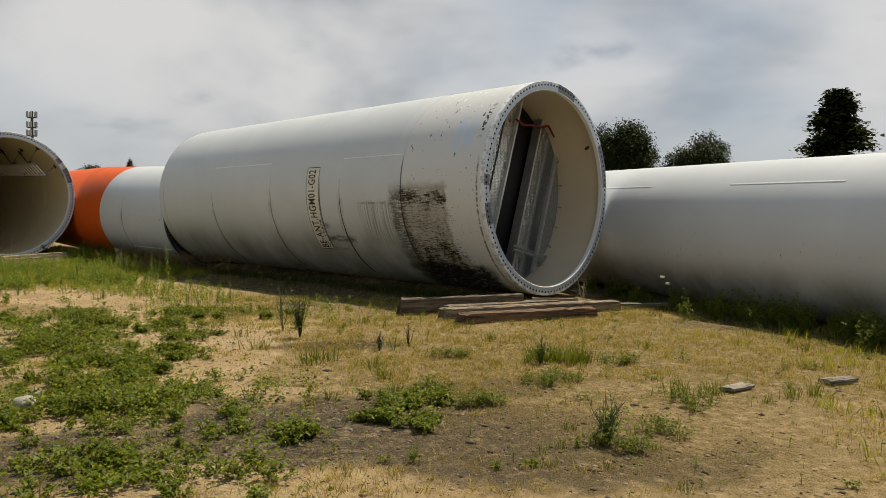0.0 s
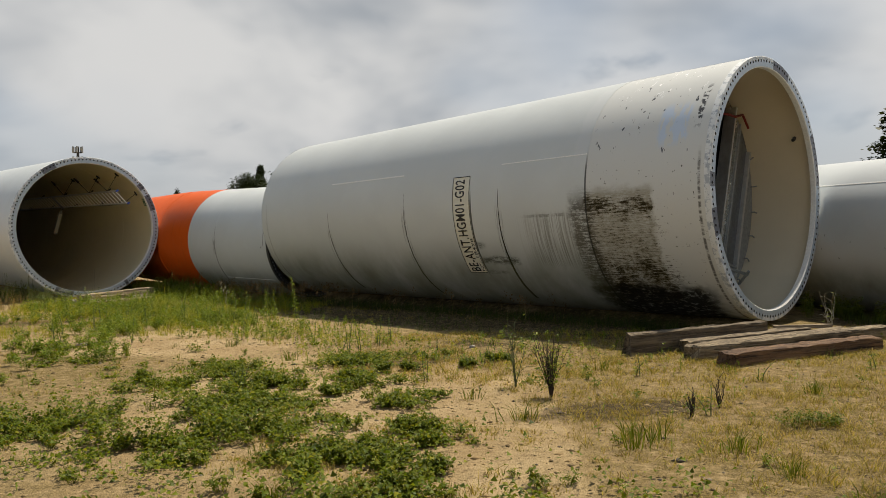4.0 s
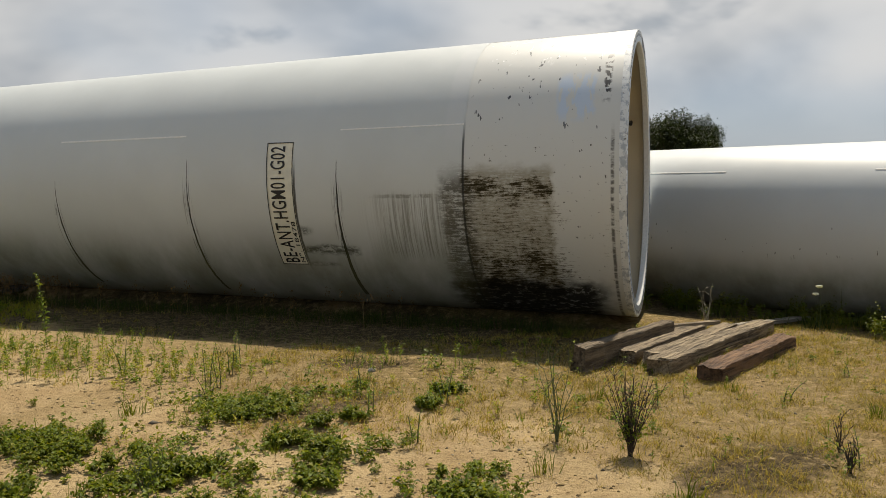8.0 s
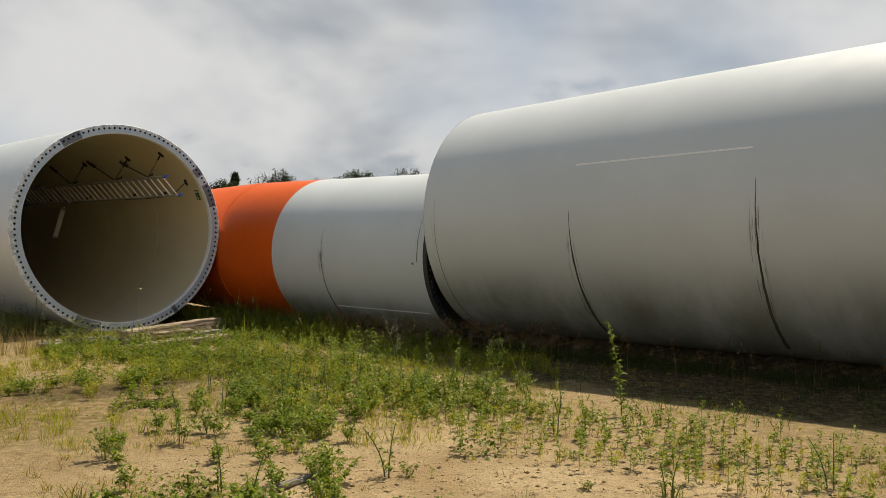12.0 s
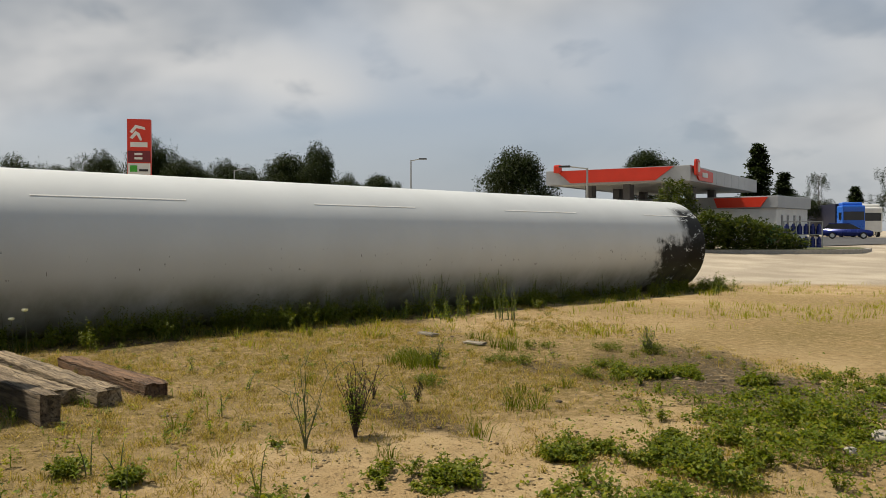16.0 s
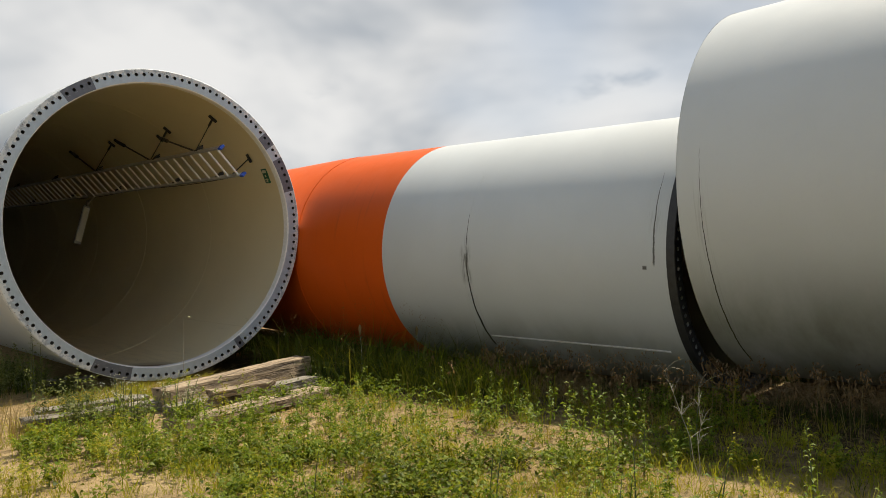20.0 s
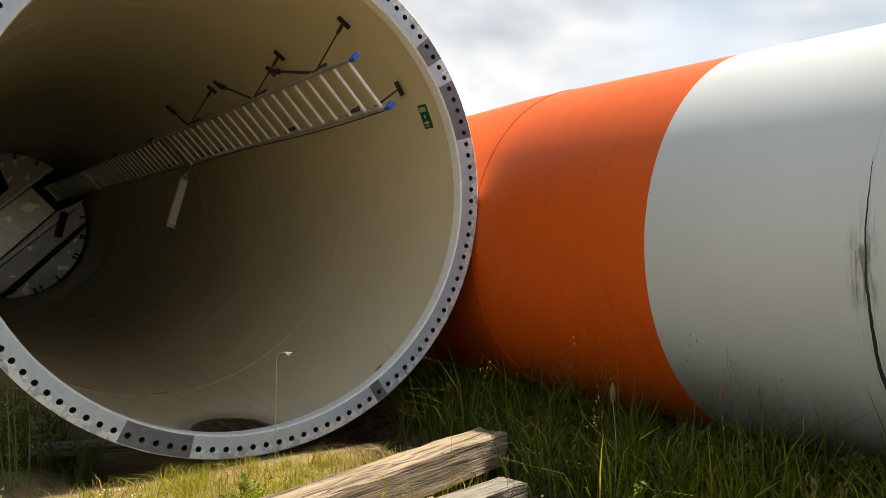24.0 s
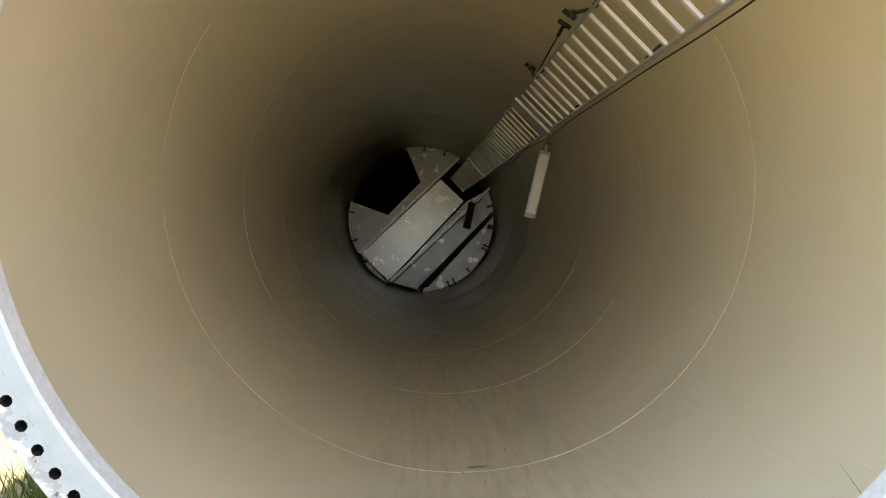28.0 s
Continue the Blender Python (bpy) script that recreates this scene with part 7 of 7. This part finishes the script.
M_TARP = plain("dark_blue_tarpaulin", (0.012, 0.014, 0.04), 0.6, 0, 0.3, 2)
M_BIN = plain("green_bin_plastic", (0.02, 0.10, 0.05), 0.5)
isl = thing("kerb_island", "low kerbed planting island with grass", "kerb", kind="structure", m=Matrix.Translation((30.4, -17.5, ground_z(30.4, -17.5))))
bm = bmesh.new()
out_l = [(0.6, 4.8), (-0.5, 4.9), (-1.6, 2.0), (-2.6, -2.4), (-2.2, -4.4), (-0.6, -6.6), (1.6, -8.0), (2.4, -6.0), (2.2, 0.0)]
prism(bm, out_l, -0.3, 0.13)
part("kerb", bm, M_KERB, isl)
bm = bmesh.new()
prism(bm, [(x * 0.93 + 0.02, y * 0.95) for x, y in out_l], 0.0, 0.15)
part("turf", bm, plain("island_turf", (0.10, 0.11, 0.035), 0.9, 0, 0.4, 3), isl)
bm = bmesh.new()
n_seg = 12
rows = []
for i in range(n_seg + 1):
    f = i / n_seg
    a = Vector((33.5 + 12 * f, -23 - 42 * f))
    b = Vector((62 + 30 * f, -12 - 42 * f))
    rows.append([bm.verts.new((*(a + (b - a) * k / 10), ground_z(*(a + (b - a) * k / 10)) + 0.05)) for k in range(11)])
for p, q in zip(rows[:-1], rows[1:]):
    for i in range(10):
        bm.faces.new((p[i], p[i + 1], q[i + 1], q[i]))
solid("road", bm, M_ASPHALT, "grey asphalt forecourt of the filling station", "road", kind="structure")

# canopy: local x along the front edge, y along the long side
cm = Matrix.Translation((43.3, -21.0, 0)) @ Matrix.Rotation(radians(-49.9), 4, "Z")
can = thing("station_canopy", "grey filling-station canopy with red fascia panels on dark columns", "canopy", m=cm)
LX, LY, Z0, Z1 = 21.4, 11.6, 5.35, 6.5
part("roof", boxed(0.25, LX - 0.25, 0.25, LY - 0.25, Z0 + 0.05, Z1 - 0.1, bevel=0.05), M_WHITE_PANEL, can)
for a, b, name in (((0, 0.0), (0, LY), "front"), ((0, 0), (LX, 0), "side"), ((LX, 0), (LX, LY), "back"), ((0, LY), (LX, LY), "far")):
    n = 5 if name in ("front", "back") else 9
    for i in range(n):
        x0, x1 = a[0] + (b[0] - a[0]) * i / n, a[0] + (b[0] - a[0]) * (i + 1) / n
        y0, y1 = a[1] + (b[1] - a[1]) * i / n, a[1] + (b[1] - a[1]) * (i + 1) / n
        thick = 0.25
        if x0 == x1:
            bm = boxed(x0 - (0 if x0 else 0), x0 + thick * (1 if x0 == 0 else -1) if x0 == 0 else x0, y0 + 0.01, y1 - 0.01, Z0, Z1, bevel=0.03) if x0 == 0 else boxed(x0 - thick, x0, y0 + 0.01, y1 - 0.01, Z0, Z1, bevel=0.03)
        else:
            bm = boxed(x0 + 0.01, x1 - 0.01, y0, y0 + thick, Z0, Z1, bevel=0.03) if y0 == 0 else boxed(x0 + 0.01, x1 - 0.01, y0 - thick, y0, Z0, Z1, bevel=0.03)
        part("fascia_panel", bm, M_GREY_PANEL, can)
# red chamfered panels
for pts, wh in (([(2.6, Z0 + 0.12), (9.4, Z0 + 0.12), (10.6, Z1 - 0.05), (1.2, Z1 - 0.05)], "front"), ([(1.9, Z0 + 0.12), (5.6, Z0 + 0.12), (5.6, Z1 - 0.25), (0.5, Z1 - 0.05)], "side")):
    bm = bmesh.new()
    prism(bm, pts, 0, 0.12)
    if wh == "front":
        mm = Matrix(((0, 0, -1, -0.01), (1, 0, 0, 0), (0, 1, 0, 0), (0, 0, 0, 1)))
    else:
        mm = Matrix(((1, 0, 0, 0), (0, 0, -1, -0.01), (0, 1, 0, 0), (0, 0, 0, 1)))
    bmesh.ops.transform(bm, matrix=mm, verts=bm.verts)
    bmesh.ops.recalc_face_normals(bm, faces=bm.faces)
    part("red_panel", bm, M_RED_PAINT, can, "glossy red fascia panel")
part("white_band", boxed(2.6, 4.0, -0.17, -0.13, 5.75, 6.1), M_WHITE_PANEL, can)
bm = boxed(0.15, 1.05, -0.45, -0.15, 5.75, 6.95, bevel=0.2)
part("emblem", bm, M_RED_PAINT, can, "red and white emblem block at the corner")
part("emblem_stroke", boxed(0.4, 0.8, -0.48, -0.44, 6.0, 6.7, bevel=0.01), M_WHITE_PANEL, can)
bm = boxed(-0.35, 0.1, 10.2, 10.8, 6.3, 6.95, bevel=0.12)
part("emblem", bm, M_RED_PAINT, can)
for x, y in ((3.0, 9.0), (3.0, 5.8), (3.0, 2.6), (9.0, 2.6), (9.0, 9.0), (15.5, 2.6), (15.5, 9.0)):
    part("column", boxed(x - 0.45, x + 0.45, y - 0.3, y + 0.3, 0.5, Z0 + 0.06, bevel=0.05), M_COLUMN, can)
for x in (6.0, 12.0):
    part("fuel_pump", boxed(x - 0.5, x + 0.5, 5.2, 6.4, 0.6, 2.6, bevel=0.08), M_COLUMN, can)

# shop
sm = Matrix.Translation((46.8, -31.3, 0)) @ Matrix.Rotation(radians(-61), 4, "Z")
shop = thing("station_shop", "low white flat-roofed station shop with grey band and red panel", "building", m=sm)
part("wall", boxed(0, 6.6, 0, 15.0, 0.4, 3.55, bevel=0.03), M_WHITE_PANEL, shop)
part("roof_band", boxed(-0.2, 6.8, -0.2, 15.2, 3.56, 4.55, bevel=0.05), M_GREY_PANEL, shop)
bm = bmesh.new()
prism(bm, [(4.9, 3.65), (1.2, 3.65), (0.6, 4.45), (5.2, 4.45)], 0, 0.1)
bmesh.ops.transform(bm, matrix=Matrix(((0, 0, -1, -0.21), (1, 0, 0, 0), (0, 1, 0, 0), (0, 0, 0, 1))), verts=bm.verts)
part("red_panel", bm, M_RED_PAINT, shop)
for x in (0.9, 2.1, 3.5, 4.7):
    w = part("window", boxed(x, x + 0.35, -0.03, 0.05, 1.6, 3.0), M_GLASS_DARK, shop)
part("door", boxed(-0.03, 0.05, 8.6, 11.2, 0.7, 2.9), M_GLASS_DARK, shop)
part("window", boxed(-0.03, 0.05, 11.6, 14.6, 1.1, 2.9), M_GLASS_DARK, shop)


def lamp_post(x, y, top, arm, label="grey street lamp with a short arm"):
    t = thing("street_lamp", label, "street lamp", "street lamps", m=Matrix.Translation((x, y, ground_z(x, y) - 0.05)))
    h = top - ground_z(x, y)
    part("post", rodded((0, 0, 0), (0, 0, h), 0.11, 10, 0.06), M_GALV, t)
    bm = bmesh.new()
    rod(bm, (0, 0, h - 0.05), (arm[0] * 0.7, arm[1] * 0.7, h + 0.12), 0.045, 8)
    part("arm", bm, M_GALV, t)
    a = math.atan2(arm[1], arm[0])
    part("lamp_head", boxed(-0.1, 0.7, -0.16, 0.16, -0.06, 0.07, bevel=0.05, m=Matrix.Translation((arm[0] * 0.7, arm[1] * 0.7, h + 0.12)) @ Matrix.Rotation(a, 4, "Z")), M_IRON, t)


lamp_post(70.0, -6.8, 8.8, (-0.4, -1.2))
lamp_post(41.6, -11.9, 6.0, (0.9, 1.5))
lamp_post(77.4, 10.0, 8.0, (-0.4, -1.2))

# price totem
tm = Matrix.Translation((72.2, 18.7, ground_z(72.2, 18.7))) @ Matrix.Rotation(radians(-94), 4, "Z")
tot = thing("station_totem", "tall red station totem sign with white and dark red fields", "sign", m=tm)
H = 12.1 - ground_z(72.2, 18.7)
part("pillar", boxed(-1.05, 1.05, -0.3, 0.3, 0, H, bevel=0.06), M_RED_PAINT, tot)
front = lambda x0, x1, z0, z1, mat, nm: part(nm, boxed(x0, x1, -0.345, -0.305, z0, z1, bevel=0.01), mat, tot)
front(-1.0, 1.0, H - 4.0, H - 2.95, plain("dark_red_field", (0.16, 0.012, 0.02), 0.5), "dark_field")
front(-1.0, 1.0, H - 5.15, H - 4.1, M_WHITE_PANEL, "white_field")
front(-0.75, 0.75, H - 2.6, H - 2.15, M_WHITE_PANEL, "white_bar")
for pts in ([(-0.8, H - 1.2), (-0.3, H - 0.55), (0.5, H - 0.75), (0.6, H - 1.0), (-0.2, H - 0.85), (-0.6, H - 1.35)], [(-0.8, H - 1.75), (-0.3, H - 1.1), (0.05, H - 1.3), (0.3, H - 1.95), (0.1, H - 2.0), (-0.2, H - 1.45), (-0.55, H - 1.85)]):
    bm = bmesh.new()
    prism(bm, pts, 0, 0.04)
    bmesh.ops.transform(bm, matrix=Matrix(((1, 0, 0, 0), (0, 0, -1, -0.305), (0, 1, 0, 0), (0, 0, 0, 1))), verts=bm.verts)
    bmesh.ops.recalc_face_normals(bm, faces=bm.faces)
    part("emblem_stroke", bm, M_WHITE_PANEL, tot)
front(-0.4, 0.3, H - 3.35, H - 3.15, M_WHITE_PANEL, "white_bar").location.y -= 0.045
front(-0.4, 0.3, H - 3.75, H - 3.55, M_WHITE_PANEL, "white_bar").location.y -= 0.045
front(-0.8, -0.15, H - 4.9, H - 4.3, plain("green_disc", (0.05, 0.38, 0.03), 0.5), "green_mark").location.y -= 0.045
front(0.0, 0.8, H - 4.85, H - 4.65, M_INK, "dark_bar").location.y -= 0.045

# antenna mast
mast = thing("antenna_mast", "distant steel antenna mast with panel antennas", "mast", m=Matrix.Translation((-120.5, 221.5, 0)))
bm = bmesh.new()
rod(bm, (0, 0, 0), (0, 0, 28.5), 0.55, 10, 0.35)
part("pole", bm, M_IRON, mast)
for z in (27.6, 24.8, 22.5):
    for a in range(5):
        c, s = math.cos(a * 1.257), math.sin(a * 1.257)
        part("antenna", boxed(-0.3, 0.3, -0.15, 0.15, -0.85, 0.85, m=Matrix.Translation((1.2 * c, 1.2 * s, z)) @ Matrix.Rotation(a * 1.257, 4, "Z")), M_GALV, mast)
    bm = bmesh.new()
    lathe(bm, [(0.0, 1.2), (0.1, 1.25), (0.2, 1.2)], 20)
    bmesh.ops.transform(bm, matrix=Matrix.Translation((0, 0, z - 0.9)) @ Matrix.Rotation(radians(-90), 4, "Y"), verts=bm.verts)
    part("ring", bm, M_IRON, mast)


# vehicles
def wheel(parent, x, y, r, w):
    bm = bmesh.new()
    rod(bm, (x, y - w / 2, r), (x, y + w / 2, r), r, 20)
    tyre = part("wheel", bm, M_TYRE, parent)
    part("rim", rodded((x, y - w / 2 - 0.012, r), (x, y + w / 2 + 0.012, r), r * 0.6, 14), M_ALU, tyre)


def car(x, y, heading):
    t = thing("car", "dark blue estate car parked on asphalt", "car", m=Matrix.Translation((x, y, ground_z(x, y) + 0.05)) @ Matrix.Rotation(radians(heading), 4, "Z"))
    bm = bmesh.new()
    prism(bm, [(-2.2, 0.3), (2.15, 0.28), (2.2, 0.6), (2.05, 0.78), (1.2, 0.92), (-2.1, 0.95), (-2.25, 0.7)], -0.86, 0.86)
    bmesh.ops.transform(bm, matrix=Matrix.Rotation(radians(90), 4, "X"), verts=bm.verts)
    bmesh.ops.bevel(bm, geom=list(bm.edges), offset=0.06, segments=2, affect="EDGES")
    bmesh.ops.recalc_face_normals(bm, faces=bm.faces)
    part("body", bm, M_CAR, t, smooth=True)
    bm = bmesh.new()
    prism(bm, [(-2.12, 0.94), (1.15, 0.92), (0.35, 1.38), (-0.3, 1.46), (-1.6, 1.42)], -0.70, 0.70)
    bmesh.ops.transform(bm, matrix=Matrix.Rotation(radians(90), 4, "X"), verts=bm.verts)
    bmesh.ops.recalc_face_normals(bm, faces=bm.faces)
    part("windows", bm, M_GLASS_DARK, t)
    part("roof", boxed(-1.65, 0.25, -0.66, 0.66, 1.43, 1.49, bevel=0.02), M_CAR, t)
    for px in (-1.3, 1.35):
        for py in (-0.78, 0.78):
            wheel(t, px, py, 0.32, 0.22)


def truck(x, y, heading, cab_mat, cab_label):
    t = thing("lorry", cab_label, "truck", "parked lorries", m=Matrix.Translation((x, y, ground_z(x, y) + 0.05)) @ Matrix.Rotation(radians(heading), 4, "Z"))
    part("cab", boxed(0, 2.3, -1.25, 1.25, 0.6, 3.7, bevel=0.18), cab_mat, t)
    part("windscreen", boxed(2.26, 2.32, -1.1, 1.1, 2.0, 3.0, bevel=0.02), M_GLASS_DARK, t)
    for py in (-1.27, 1.24):
        part("side_window", boxed(1.0, 2.0, py, py + 0.03, 2.05, 2.9), M_GLASS_DARK, t)
    part("wind_deflector", boxed(0.1, 1.8, -1.1, 1.1, 3.65, 4.1, bevel=0.2), cab_mat, t)
    part("trailer", boxed(-13.2, -0.4, -1.27, 1.27, 1.2, 4.0, bevel=0.05), M_TARP, t)
    part("chassis", boxed(-12.8, 1.6, -0.6, 0.6, 0.7, 1.18), M_IRON, t)
    for px in (1.2, -1.6, -9.5, -10.8, -12.0):
        for py in (-1.05, 1.05):
            wheel(t, px, py, 0.5, 0.3)


car(55.3, -46.3, -133)
truck(70.0, -60.1, 153, M_TRUCK, "blue lorry with a dark trailer, parked")
truck(75.0, -67.6, 153, M_WHITE_PANEL, "white lorry with a dark trailer, parked")

# gas-bottle cage and bin
cg = thing("gas_bottle_cage", "open cage of blue gas bottles on the island", "cage", m=Matrix.Translation((31.9, -21.1, ground_z(31.9, -21.1))) @ Matrix.Rotation(radians(-132), 4, "Z"))
for x in (-1.05, -0.35, 0.35, 1.05):
    for y in (-0.35, 0.35):
        part("post", boxed(x - 0.03, x + 0.03, y - 0.03, y + 0.03, 0.0, 1.65), M_GALV, cg)
for z in (0.1, 0.85, 1.62):
    part("shelf", boxed(-1.08, 1.08, -0.38, 0.38, z - 0.03, z + 0.02), M_GALV, cg)
for z in (0.12, 0.87):
    for i in range(6):
        for y in (-0.17, 0.17):
            bm = bmesh.new()
            rod(bm, (-0.88 + 0.35 * i, y, z), (-0.88 + 0.35 * i, y, z + 0.5), 0.14, 12)
            rod(bm, (-0.88 + 0.35 * i, y, z + 0.5), (-0.88 + 0.35 * i, y, z + 0.62), 0.09, 10, 0.06)
            part("gas_bottle", bm, M_CAR, cg, "dark blue gas bottle")
bn = thing("waste_bin", "green wheeled waste container", "bin", m=Matrix.Translation((34.5, -21.1, ground_z(34.5, -21.1))) @ Matrix.Rotation(radians(-132), 4, "Z"))
part("body", boxed(-0.62, 0.62, -0.5, 0.5, 0.12, 1.1, bevel=0.06), M_BIN, bn)
part("lid", boxed(-0.66, 0.66, -0.54, 0.54, 1.1, 1.28, bevel=0.07), M_BIN, bn)
for x in (-0.5, 0.5):
    part("wheel", rodded((x, -0.5, 0.1), (x, -0.42, 0.1), 0.1, 10), M_TYRE, bn)

# ---- last growth: dark grass as shade in the gap, the reddish strip before it, dead stalks on the sand
# added to cover sunlit ground in the gap with a shade-dark colour
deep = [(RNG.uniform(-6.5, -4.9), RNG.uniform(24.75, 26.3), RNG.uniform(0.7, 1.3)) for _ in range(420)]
stuff("shade_grass", [tufts(deep, 16, 0.26, 0.07, 0.7, 0.006)], M_SHRUB, "grass added in the gap behind the tower section, coloured dark as shade", "grass")
ruddy = [(-8.95 + 1.25 * u + RNG.normal(0, 0.22), 25.1 - 1.8 * u + RNG.normal(0, 0.22), RNG.uniform(0.6, 1.2)) for u in RNG.uniform(0, 1.25, 130)]
stuff("dry_grass", [tufts(ruddy, 10, 0.30, 0.05, 0.5, 0.0036)], M_STRAW, "reddish-brown dry grass along the shade's edge", "grass")
dead = [(x + RNG.normal(0, r), y + RNG.normal(0, r), RNG.uniform(0.5, 1.1)) for x, y, r in ((-2.8, 15.1, 0.2), (-2.6, 14.75, 0.2), (-3.05, 14.75, 0.15)) for _ in range(24)]
stuff("dead_weeds", [tufts(dead, 8, 0.07, 0.08, 1.9, 0.0045)], M_STRAW, "flattened brown dead weeds on sand", "weeds")
